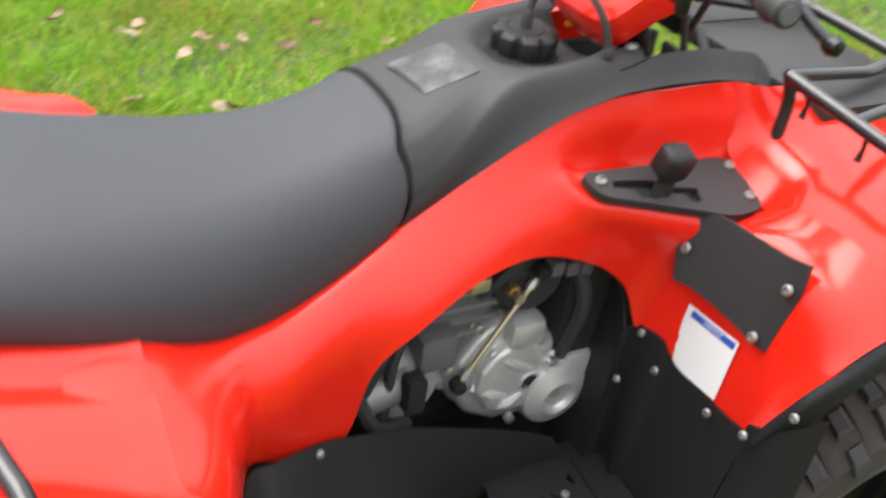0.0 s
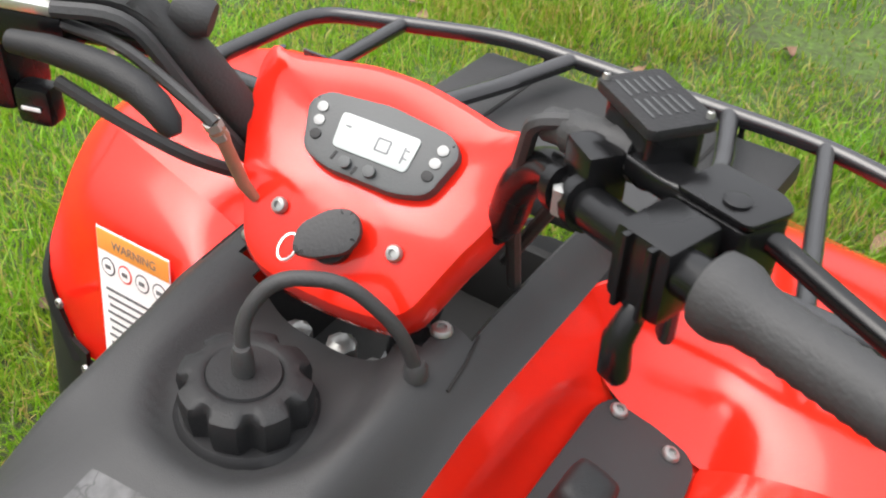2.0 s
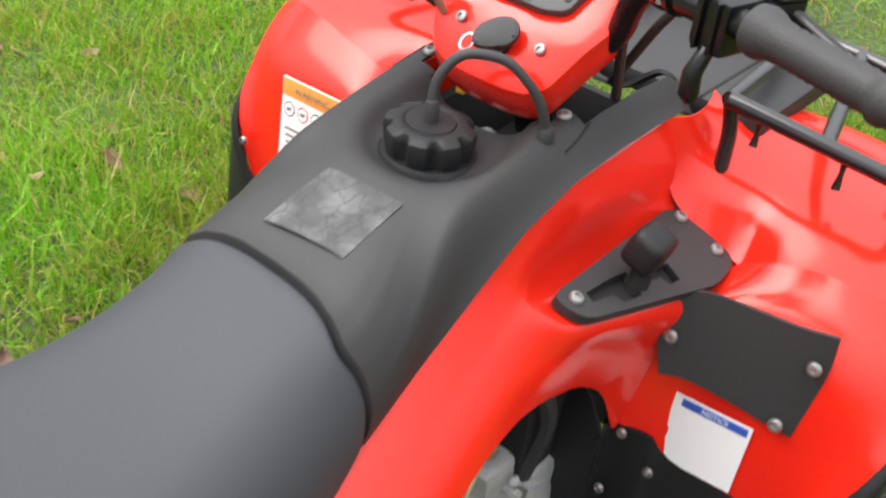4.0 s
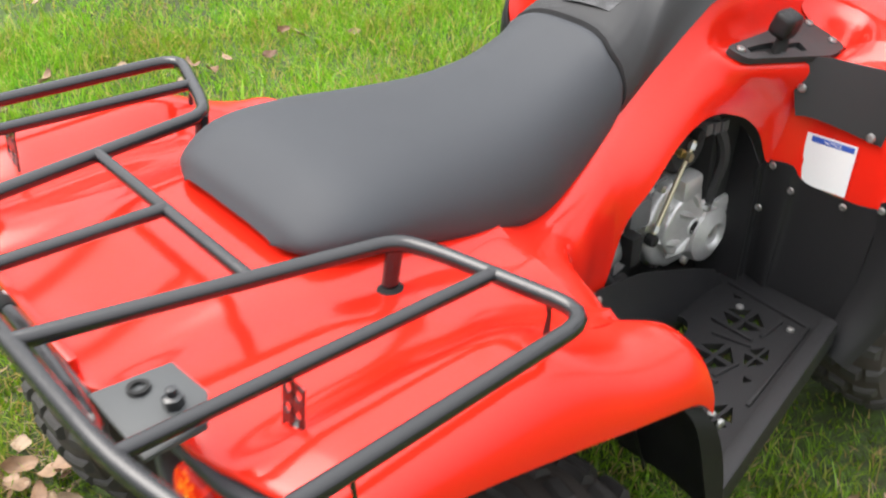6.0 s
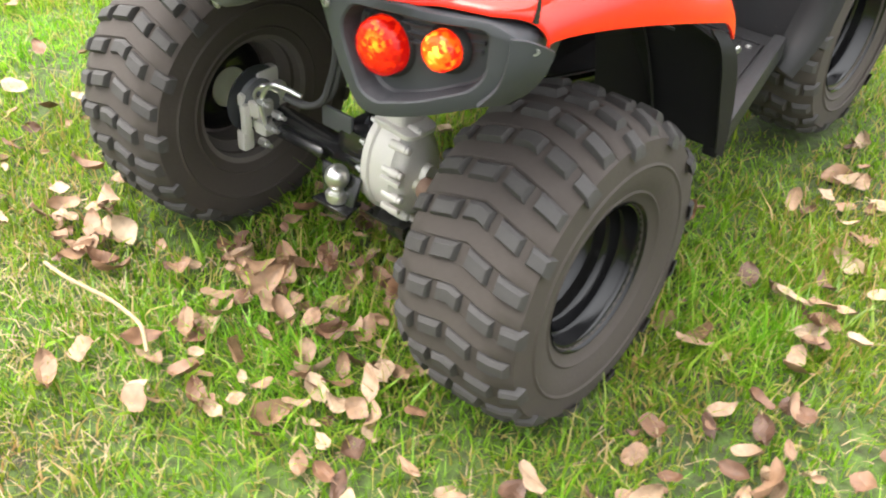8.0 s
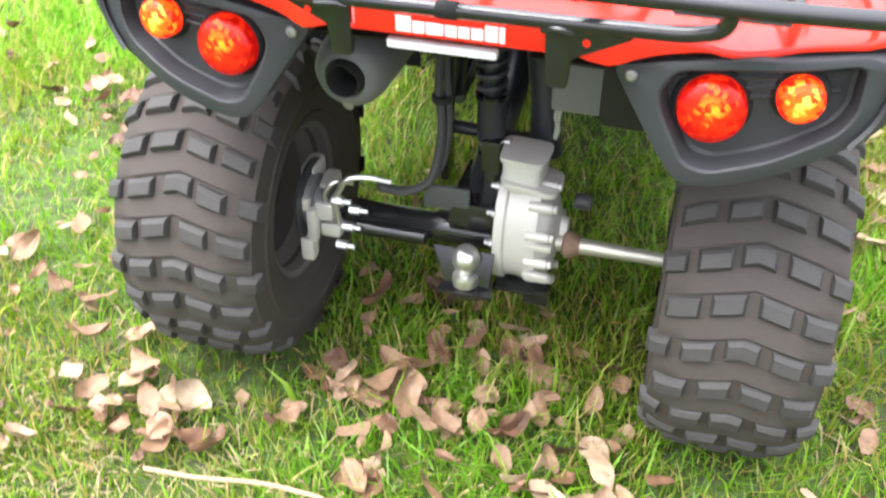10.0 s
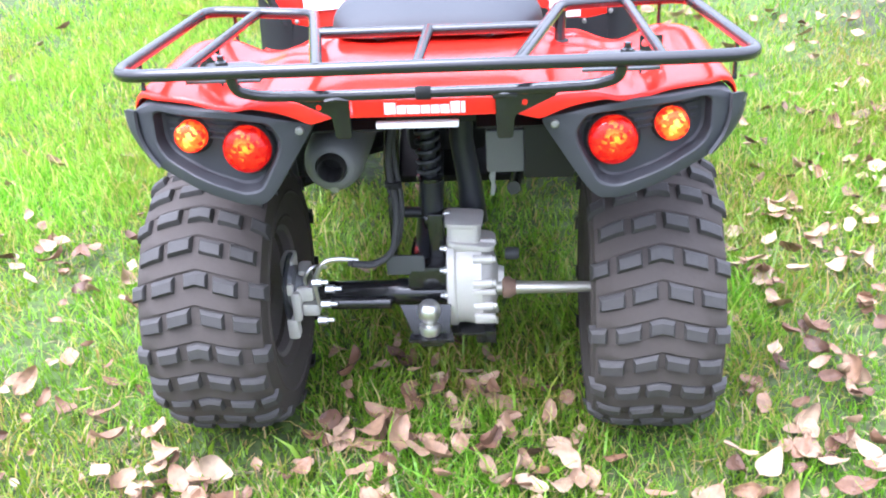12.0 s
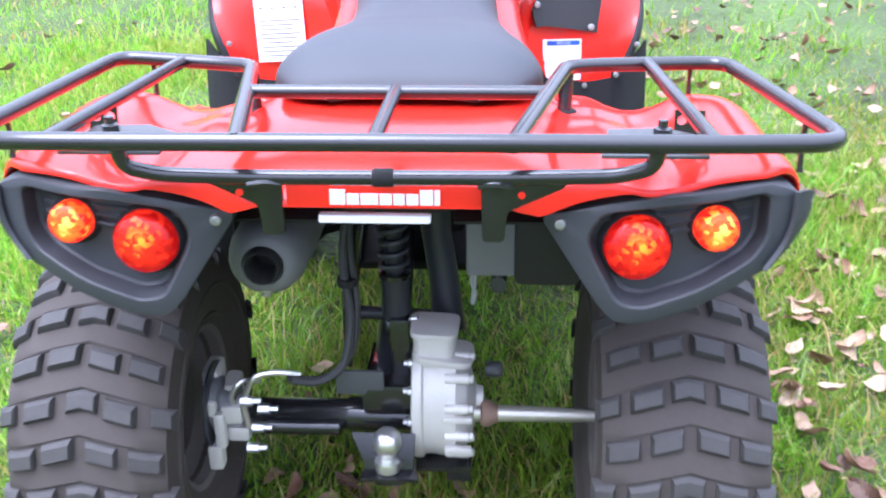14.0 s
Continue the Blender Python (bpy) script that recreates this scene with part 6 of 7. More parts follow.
for k in range(6):
    for u, w in ((-0.014, 0.018 - 0.002 * (k % 3)), (0.009, 0.02 - 0.003 * (k % 2))):
        part("lid_print", block((w, 0.0016, 0.0005), (u, -0.0125 + 0.005 * k, 0.0237), 0.0001, RES), GREYP, res)
for k in (1, -1):
    screw(RES @ Vector((k * 0.0265, k * 0.0165, 0.0228)), (0, 0, 1), res, 0.0025)
part("cylinder_boot", tube(stand((0.126, 0.968, 1.162), (0.139, 0.966, 1.164), (0.141, 0.966, 1.164), (0.17, 0.963, 1.166), (0.172, 0.963, 1.166), (0.188, 0.96, 1.168)), [0.0105, 0.011, 0.0135, 0.0138, 0.0158, 0.0158], 16), GRIP, res, "dull black rubber boot")
part("cylinder_boot", tube(stand((0.136, 0.99, 1.148), (0.15, 0.984, 1.15), (0.152, 0.984, 1.15), (0.164, 0.98, 1.151)), [0.009, 0.0095, 0.011, 0.011], 14), GRIP, res, "dull black rubber boot")
A, B = (Vector(p) for p in stand((0.182, 0.957, 1.168), (0.262, 0.934, 1.172)))
HOLD = frame_of((A + B) / 2, B - A, (0.28, 1, 0))
n = (B - A).length / 2
part("lever_holder", plate([tuple(v[:2]) for v in rounded([(-n, -0.01, 0), (-0.2 * n, -0.015, 0), (n, -0.011, 0), (n, 0.006, 0), (0.2 * n, 0.01, 0), (-n, 0.011, 0)], 0.007, 4, True)], 0.013, HOLD @ Matrix.Translation((0, 0, -0.006)), 0.003, None, 3), CONTROL, res, "glossy black brake lever holder")
part("holder_pivot", lathe([(0.0075, 0), (0.0075, 0.003), (0.005, 0.004), (0, 0.004)], 14, "z", HOLD @ Vector((0.75 * n, -0.002, 0.006))), CONTROL, res)
part("bar_bracket", block((0.03, 0.026, 0.04), (-0.002, -0.03, -0.02), 0.004, RES), CONTROL, res)
for k in (0.0, 0.018):
    part("bar_collar", tube(stand((0.15 + k, 0.946 - 0.6 * k, 1.141 + 0.2 * k), (0.158 + k, 0.941 - 0.6 * k, 1.143 + 0.2 * k)), 0.0165, 14), CONTROL, res)
part("collar_bolt", lathe([(0.005, -0.012), (0.005, 0.004), (0, 0.005)], 6, "z", stand((0.16, 0.925, 1.15))[0]), SCREW, res)
part("brake_hose", tube(rounded(stand((0.142, 0.962, 1.172), (0.122, 0.956, 1.168), (0.108, 0.97, 1.125), (0.09, 1.0, 1.065), (0.075, 1.04, 0.97)), 0.025), 0.0052, 8), GRIP, res, "black brake hose")
THR = Matrix.Translation(stand((0.247, 0.942, 1.16))[0]) @ Matrix.Rotation(-0.28, 4, "Z")
thr = part("throttle_housing", plate([tuple(v[:2]) for v in rounded([(-0.024, -0.02, 0), (0.022, -0.02, 0), (0.027, 0.012, 0), (0.016, 0.02, 0), (-0.024, 0.018, 0)], 0.005, 3, True)], 0.044, THR @ Matrix.Translation((0, 0, -0.03)), 0.003), CONTROL, bike, "glossy black throttle housing")
part("housing_lid", plate([tuple(v[:2]) for v in rounded([(-0.024, -0.018, 0), (0.023, -0.018, 0), (0.028, 0.013, 0), (0.016, 0.021, 0), (-0.024, 0.019, 0)], 0.005, 3, True)], 0.004, THR @ Matrix.Translation((0, 0, 0.0145)), 0.0015), CONTROL, thr)
part("housing_collar", block((0.036, 0.042, 0.046), (-0.004, -0.044, -0.006), 0.006, THR), CONTROL, thr)
for k in (-0.012, 0.004):
    part("housing_rib", block((0.004, 0.006, 0.044), (k, -0.066, -0.006), 0.0015, THR), CONTROL, thr)
part("thumb_lever", tube(stand((0.236, 0.9, 1.142), (0.229, 0.885, 1.132), (0.225, 0.878, 1.114), (0.227, 0.876, 1.096), (0.231, 0.876, 1.09)), [0.006, 0.007, 0.0085, 0.009, 0.005], 12), CONTROL, thr, "black thumb throttle lever")
part("throttle_cable", tube(rounded(stand((0.222, 0.965, 1.162), (0.18, 1.0, 1.15), (0.12, 1.03, 1.09), (0.06, 1.05, 0.98)), 0.05), 0.005, 8), GRIP, thr)
lev = part("brake_lever", tube(rounded(stand((0.252, 0.936, 1.17), (0.275, 0.94, 1.16), (0.32, 0.928, 1.148), (0.39, 0.9, 1.14), (0.425, 0.886, 1.14)), 0.04), 0.0066, 10), CONTROL, bike, "black front brake lever")
part("lever_tip", lathe([(0, -0.011), (0.008, -0.008), (0.0105, 0), (0.008, 0.008), (0, 0.011)], 14, "x", stand((0.428, 0.885, 1.14))[0], caps=False), CONTROL, lev)
# switch box and the other lever
sw = part("switch_box", block((0.06, 0.05, 0.075), (-0.25, 0.876, 1.118), 0.007, Matrix.Translation((-0.25, 0.876, 1.118)) @ Matrix.Rotation(0.3, 4, "Z") @ Matrix.Translation((0.25, -0.876, -1.118))), CONTROL, bike, "black handlebar switch box")
SW = Matrix.Translation((-0.25, 0.876, 1.118)) @ Matrix.Rotation(0.3, 4, "Z")
part("red_switch", block((0.026, 0.01, 0.016), (0.002, -0.028, 0.012), 0.003, SW), SWRED, sw, "red rocker switch")
part("yellow_switch", block((0.018, 0.01, 0.013), (0.002, -0.028, -0.012), 0.003, SW), SWYEL, sw, "yellow starter button")
part("green_switch", block((0.018, 0.014, 0.012), (0.008, -0.012, 0.042), 0.003, SW), SWGRN, sw, "green switch")
part("choke_lever", block((0.03, 0.02, 0.03), (0.045, -0.015, -0.03), 0.005, SW), CONTROL, sw)
part("choke_mark", block((0.016, 0.001, 0.003), (0.045, -0.0265, -0.03), 0.0003, SW), WHITE, sw)
part("perch_bolt", lathe([(0.006, 0), (0.006, 0.006), (0, 0.007)], 6, "z", SW @ Vector((0.07, -0.01, 0.045))), SCREW, sw)
part("mirror_boss", tube([SW @ Vector((0.02, 0.01, 0.03)), SW @ Vector((0.022, 0.012, 0.075))], [0.012, 0.01], 12), CONTROL, sw)
part("lever_perch", block((0.07, 0.03, 0.03), (0.05, -0.01, 0.03), 0.006, SW), CONTROL, sw, "black lever perch")
clamp = part("clamp_band", block((0.05, 0.028, 0.008), (0.055, -0.012, 0.049), 0.002, SW), STEEL, sw, "bright steel lever clamp")
for k in (0.038, 0.072):
    part("clamp_bolt", lathe([(0.006, 0), (0.006, 0.006), (0.003, 0.007), (0, 0.007)], 6, "z", SW @ Vector((k, -0.012, 0.053))), SCREW, clamp)
part("left_brake_lever", tube(stand((-0.215, 0.85, 1.152), (-0.185, 0.857, 1.153), (-0.158, 0.863, 1.151), (-0.136, 0.867, 1.148), (-0.115, 0.869, 1.143), (-0.1, 0.869, 1.136), (-0.088, 0.868, 1.127), (-0.083, 0.867, 1.122)), [0.008, 0.0095, 0.0105, 0.0112, 0.0112, 0.0105, 0.009, 0.005], 14), DARK, bike, "black brake lever with rounded end")
for k, pts in enumerate((((-0.21, 0.88, 1.158), (-0.157, 0.892, 1.152), (-0.125, 0.9, 1.132), (-0.081, 0.899, 1.116)), ((-0.2, 0.875, 1.17), (-0.155, 0.9, 1.17), (-0.128, 0.925, 1.105), (-0.1, 0.99, 0.99)), ((-0.2, 0.868, 1.12), (-0.15, 0.88, 1.1), (-0.116, 0.903, 1.075), (-0.112, 0.955, 1.035), (-0.08, 1.0, 1.0)), ((-0.21, 0.885, 1.175), (-0.16, 0.912, 1.178), (-0.135, 0.945, 1.11), (-0.11, 1.01, 0.99)))):
    part("control_cable", tube(rounded(stand(*pts), 0.04), (0.0046, 0.006, 0.005, 0.008)[k], 8), GRIP, bar, "black control cable")
cable = part("cable_adjuster", tube([(-0.056, 0.899, 1.117), (-0.054, 0.904, 1.105), (-0.053, 0.906, 1.098), (-0.051, 0.918, 1.06), (-0.047, 0.924, 1.047)], [0.0055, 0.0062, 0.0048, 0.0048, 0.0036], 10), COPPER, bar, "dull copper cable adjuster")
for a, b in ((0.0, 0.3), (0.45, 0.7)):
    p, q = Vector((-0.056, 0.899, 1.117)), Vector((-0.053, 0.906, 1.098))
    part("adjuster_nut", tube([p.lerp(q, a), p.lerp(q, b)], 0.0066, 6), STEEL, bar)
part("cable_sheath", tube(rounded(stand((-0.172, 0.915, 1.176), (-0.15, 0.935, 1.14), (-0.128, 0.97, 1.07), (-0.1, 1.005, 0.99)), 0.03, 4), [0.015 + 0.003 * math.sin(k * 0.3) for k in range(len(rounded(stand((-0.172, 0.915, 1.176), (-0.15, 0.935, 1.14), (-0.128, 0.97, 1.07), (-0.1, 1.005, 0.99)), 0.03, 4)))], 12), GRIP, bar, "thick black cable sheath")
part("grip_cap", tube(stand((-0.152, 0.94, 1.165), (-0.135, 0.945, 1.16), (-0.128, 0.948, 1.158)), [0.016, 0.016, 0.012], 14), GRIP, bar)

# front carrier lid between the rack bars
lid = part("front_carrier_lid", block((0.36, 0.24, 0.03), (0.0, 1.37, 0.886), 0.008), COVER, bike, "dark grey plastic lid on the front carrier")
for x in (-0.1, 0.1):
    part("lid_seam", block((0.004, 0.235, 0.0012), (x, 1.37, 0.9014), 0.0003), MATT_BLACK, lid)

# ---------------------------------------------------------------- lawn
def blade_material():
    m = bpy.data.materials.new("grass_blades")
    m.use_nodes = True
    n, l = m.node_tree.nodes, m.node_tree.links
    n.remove(n["Principled BSDF"])
    geo, co = n.new("ShaderNodeNewGeometry"), n.new("ShaderNodeTexCoord")
    patch = n.new("ShaderNodeTexNoise")
    patch.inputs["Scale"].default_value, patch.inputs["Detail"].default_value, patch.inputs["Roughness"].default_value = 1.6, 7, 0.66
    l.new(co.outputs["Object"], patch.inputs["Vector"])
    ramp = n.new("ShaderNodeValToRGB")
    e = ramp.color_ramp.elements
    e[0].position, e[0].color = 0.0, (0.095, 0.19, 0.01, 1)
    e[1].position, e[1].color = 1.0, (0.44, 0.33, 0.17, 1)
    for at, col in ((0.32, (0.14, 0.29, 0.012, 1)), (0.6, (0.2, 0.385, 0.022, 1)), (0.76, (0.28, 0.41, 0.048, 1)), (0.84, (0.37, 0.3, 0.135, 1))):
        e.new(at).color = col
    l.new(geo.outputs["Random Per Island"], ramp.inputs["Fac"])
    tint = n.new("ShaderNodeMix")
    tint.data_type, tint.blend_type = "RGBA", "MULTIPLY"
    tint.inputs["Factor"].default_value = 1.0
    shade = n.new("ShaderNodeValToRGB")
    shade.color_ramp.elements[0].position, shade.color_ramp.elements[0].color = 0.34, (1.05, 0.74, 0.7, 1)
    shade.color_ramp.elements[1].position, shade.color_ramp.elements[1].color = 0.62, (0.98, 1.15, 0.72, 1)
    l.new(patch.outputs["Fac"], shade.inputs["Fac"])
    l.new(ramp.outputs[0], tint.inputs["A"])
    l.new(shade.outputs[0], tint.inputs["B"])
    # the far lawn's extra brightness is put into the blade colour, rising towards -x
    spot, side, far_gain = n.new("ShaderNodeSeparateXYZ"), n.new("ShaderNodeMapRange"), n.new("ShaderNodeMix")
    l.new(co.outputs["Object"], spot.inputs[0])
    l.new(spot.outputs["X"], side.inputs["Value"])
    side.inputs["From Min"].default_value, side.inputs["From Max"].default_value = -1.7, -0.5
    side.inputs["To Min"].default_value, side.inputs["To Max"].default_value = 1.0, 0.0
    far_gain.data_type, far_gain.blend_type = "RGBA", "MULTIPLY"
    far_gain.inputs["B"].default_value = (1.22, 1.32, 1.06, 1)
    l.new(side.outputs[0], far_gain.inputs["Factor"])
    l.new(tint.outputs["Result"], far_gain.inputs["A"])
    tint = far_gain
    dif, tra, gls, mix, mix2 = (n.new("ShaderNode" + k) for k in ("BsdfDiffuse", "BsdfTranslucent", "BsdfGlossy", "MixShader", "MixShader"))
    l.new(tint.outputs["Result"], dif.inputs["Color"])
    l.new(tint.outputs["Result"], tra.inputs["Color"])
    gls.inputs["Roughness"].default_value = 0.45
    gls.inputs["Color"].default_value = (0.9, 0.95, 0.85, 1)
    mix.inputs[0].default_value, mix2.inputs[0].default_value = 0.45, 0.03
    l.new(dif.outputs[0], mix.inputs[1])
    l.new(tra.outputs[0], mix.inputs[2])
    l.new(mix.outputs[0], mix2.inputs[1])
    l.new(gls.outputs[0], mix2.inputs[2])
    l.new(mix2.outputs[0], n["Material Output"].inputs["Surface"])
    return m


def grass():
    """Bent blades, thick near the vehicle and sparser away from it, in loose tufts."""
    rng = np.random.default_rng(11)
    spots = []
    for x0, x1, y0, y1, per in ((-3.2, 2.2, -1.5, 3.5, 15000), (-4.6, 3.6, -2.2, 5.6, 2300), (-9, 7, -5, 11, 260)):
        n = int((x1 - x0) * (y1 - y0) * per)
        spots.append(np.stack([rng.uniform(x0, x1, n), rng.uniform(y0, y1, n), np.full(n, {15000: 1.0, 2300: 1.35, 260: 2.4}[per])], 1))
    p = np.concatenate(spots)
    # tufts: keep by a patchy chance, with worn gaps
    f = np.sin(p[:, 0] * 9.1 + 2 * np.sin(p[:, 1] * 5.3)) * np.sin(p[:, 1] * 8.3 + 2 * np.sin(p[:, 0] * 6.1))
    g = np.sin(p[:, 0] * 2.3 + 1.7) * np.sin(p[:, 1] * 2.9 + 0.6) + 0.6 * np.sin(p[:, 0] * 5.1 - p[:, 1] * 3.7)
    away = np.hypot((p[:, 0] + 0.45) / 1.05, p[:, 1] - 0.95)
    reach = np.where(p[:, 2] < 1.2, 2.9, np.where(p[:, 2] < 2, 4.0, 8.0)) * (1 + 0.12 * np.sin(4 * np.arctan2(p[:, 1] - 0.75, p[:, 0])))
    edge = np.clip((reach - away) / (0.25 * reach), 0, 1)
    keep = rng.random(len(p)) < np.clip(0.62 + 0.3 * f + 0.12 * g, 0.12, 1) * edge
    p, g = p[keep], g[keep]
    for ax, ay in ((0.44, 0.05), (-0.46, 0.05), (0.38, 1.28), (-0.42, 1.28)):
        on = (np.abs(p[:, 0] - ax) < 0.1) & (np.abs(p[:, 1] - ay) < 0.09)
        p, g = p[~on], g[~on]
    n = len(p)
    z = -0.066 + 0.047 * np.clip(p[:, 1], -6, 9) - 0.012
    h = rng.gamma(4, 0.0088, n) * (1 + 0.35 * np.clip(g, -1, 1)) + 0.016
    for ax, ay in ((0.44, 0.06), (-0.46, 0.06), (0.38, 1.28), (-0.42, 1.28)):
        near = np.hypot((p[:, 0] - ax) / 0.2, (p[:, 1] - ay) / 0.34)
        h *= np.clip(0.3 + near * 0.75, 0.6, 1)
    w = rng.uniform(0.0012, 0.0027, n) * p[:, 2]
    a, lean, twist = rng.uniform(0, 2 * np.pi, n), np.abs(rng.normal(0, 0.6, n)) + 0.15, rng.uniform(0, 2 * np.pi, n)
    d = np.stack([np.cos(a), np.sin(a)], 1)
    s = np.stack([-np.sin(twist), np.cos(twist)], 1)
    base = p[:, :2]
    mid = base + d * (h * lean * 0.35)[:, None]
    tip = base + d * (h * lean * 1.15)[:, None]
    up = np.sqrt(np.clip(1 - (0.5 * lean) ** 2, 0.2, 1))
    v = np.zeros((n, 5, 3), np.float32)
    v[:, 0, :2], v[:, 1, :2] = base - s * w[:, None], base + s * w[:, None]
    v[:, 2, :2], v[:, 3, :2] = mid + s * (w * 0.85)[:, None], mid - s * (w * 0.85)[:, None]
    v[:, 4, :2] = tip
    v[:, 0, 2] = v[:, 1, 2] = z
    v[:, 2, 2] = v[:, 3, 2] = z + h * 0.6 * up
    v[:, 4, 2] = z + h * up
    me = bpy.data.meshes.new("grass")
    me.vertices.add(5 * n)
    me.vertices.foreach_set("co", v.ravel())
    idx = (np.arange(n) * 5)[:, None] + np.array([[0, 1, 2, 3, 3, 2, 4]])
    me.loops.add(7 * n)
    me.loops.foreach_set("vertex_index", idx.ravel().astype(np.int32))
    starts = (np.arange(n) * 7)[:, None] + np.array([[0, 4]])
    me.polygons.add(2 * n)
    me.polygons.foreach_set("loop_start", starts.ravel().astype(np.int32))
    me.update(calc_edges=True)
    me.materials.append(blade_material())
    return tagged(new("grass", me), "bright green uneven lawn grass with dry blades", "grass", kind="stuff")


grass()


def leaf_material():
    m = bpy.data.materials.new("dry_leaf")
    m.use_nodes = True
    n, l = m.node_tree.nodes, m.node_tree.links
    b = n["Principled BSDF"]
    info, geo, co, fine = n.new("ShaderNodeObjectInfo"), n.new("ShaderNodeNewGeometry"), n.new("ShaderNodeTexCoord"), n.new("ShaderNodeTexNoise")
    fine.inputs["Scale"].default_value, fine.inputs["Detail"].default_value = 70, 5
    l.new(co.outputs["Object"], fine.inputs["Vector"])
    add = n.new("ShaderNodeMath")
    add.operation = "ADD"
    l.new(info.outputs["Random"], add.inputs[0])
    l.new(geo.outputs["Random Per Island"], add.inputs[1])
    fr = n.new("ShaderNodeMath")
    fr.operation = "FRACT"
    l.new(add.outputs[0], fr.inputs[0])
    ramp = n.new("ShaderNodeValToRGB")
    e = ramp.color_ramp.elements
    e[0].position, e[0].color = 0.0, (0.085, 0.042, 0.024, 1)
    e[1].position, e[1].color = 1.0, (0.35, 0.255, 0.165, 1)
    for at, col in ((0.25, (0.17, 0.085, 0.045, 1)), (0.5, (0.25, 0.145, 0.082, 1)), (0.75, (0.31, 0.2, 0.122, 1))):
        e.new(at).color = col
    l.new(fr.outputs[0], ramp.inputs["Fac"])
    mul = n.new("ShaderNodeMix")
    mul.data_type, mul.blend_type = "RGBA", "MULTIPLY"
    mul.inputs["Factor"].default_value = 0.55
    l.new(ramp.outputs[0], mul.inputs["A"])
    grey = n.new("ShaderNodeMapRange")
    grey.inputs["From Min"].default_value, grey.inputs["From Max"].default_value = 0.3, 0.7
    grey.inputs["To Min"].default_value, grey.inputs["To Max"].default_value = 0.45, 1.15
    l.new(fine.outputs["Fac"], grey.inputs["Value"])
    l.new(grey.outputs[0], mul.inputs["B"])
    l.new(mul.outputs["Result"], b.inputs["Base Color"])
    b.inputs["Roughness"].default_value = 0.6
    bp = n.new("ShaderNodeBump")
    bp.inputs["Strength"].default_value, bp.inputs["Distance"].default_value = 0.4, 0.002
    l.new(fine.outputs["Fac"], bp.inputs["Height"])
    l.new(bp.outputs[0], b.inputs["Normal"])
    return m


LEAF = leaf_material()


def leaf_points(kind):
    """A curled blade with a midrib and a short stalk; returns points and faces."""
    rng = random.Random(40 + kind)
    length, wide = rng.uniform(0.058, 0.084), rng.uniform(0.018, 0.027)
    curl, roll, wave = rng.uniform(0.1, 0.6), rng.uniform(-0.8, 1.5), rng.uniform(0.04, 0.17)
    rows, pts, faces = 9, [], []
    for i in range(rows):
        t = i / (rows - 1)
        half = wide * (math.sin(math.pi * (0.02 + 0.965 * t ** 0.88)) ** 0.72) * (1 + wave * math.sin(9 * t + kind))
        y, zc = (t - 0.5) * length, curl * length * 0.5 * (2 * t - 1) ** 2
        for k in (-1, -0.5, 0, 0.5, 1):
            x = half * k
            pts.append((x, y, zc + roll * 0.35 * wide * k * k + 0.0022 * abs(k) + 0.0035 * math.sin(6 * t + 2.5 * k + kind)))
    for i in range(rows - 1):
        for k in range(4):
            a = i * 5 + k
            faces.append((a, a + 1, a + 6, a + 5))
    n = len(pts)
    pts += [(-0.0008, -length / 2, pts[2][2]), (0.0008, -length / 2, pts[2][2]), (0.001, -length / 2 - 0.014, pts[2][2] + 0.004), (-0.001, -length / 2 - 0.014, pts[2][2] + 0.004)]
    faces.append((n, n + 1, n + 2, n + 3))
    return pts, faces


LEAVES = [leaf_points(k) for k in range(7)]
leaf_meshes = []
for k, (pts, faces) in enumerate(LEAVES):
    me = bpy.data.meshes.new("fallen_leaf")
    me.from_pydata(pts, [], faces)
    me.materials.append(LEAF)
    me.polygons.foreach_set("use_smooth", [True] * len(me.polygons))
    leaf_meshes.append(me)
rng = random.Random(23)


def leaf_pose(x, y, pile=0.0):
    lift = 0.022 + rng.uniform(0, 0.026) + pile
    scale = rng.uniform(0.7, 1.12)
    return Matrix.LocRotScale((x, y, ground_z(x, y) + lift), Euler((rng.gauss(0, 0.4), rng.gauss(0, 0.4), rng.uniform(0, 6.28))), Vector((scale,) * 3))


def clear_of_wheels(x, y):
    return all(abs(x - ax) > 0.15 or abs(y - ay) > 0.22 for ax, ay in ((0.45, 0.05), (-0.46, 0.05), (0.38, 1.28), (-0.42, 1.28)))


spots = []
# clumps of leaves, each with its place, spread and count
CLUMPS = ((-0.2, -0.11, 0.06, 9), (-0.1, -0.16, 0.07, 12), (0.09, 0.0, 0.05, 7), (0.21, -0.12, 0.06, 9), (0.66, -0.12, 0.09, 13), (0.64, -0.27, 0.08, 7), (0.83, -0.12, 0.1, 11), (0.87, 0.18, 0.1, 13),
          (1.02, 0.14, 0.12, 14), (1.12, 0.65, 0.18, 19), (1.25, 1.16, 0.2, 14), (1.4, 1.6, 0.2, 12), (-1.23, 0.68, 0.08, 4), (-1.0, 0.76, 0.06, 3), (-0.9, -0.11, 0.06, 6), (-0.73, -0.25, 0.08, 10),
          (-0.53, -0.24, 0.07, 10), (0.06, -0.23, 0.05, 5), (0.23, -0.25, 0.05, 4), (-1.0, 0.02, 0.05, 3), (-0.155, 0.12, 0.03, 3), (0.0, 0.075, 0.05, 4), (-0.49, -0.18, 0.06, 5), (-0.04, -0.42, 0.08, 7))
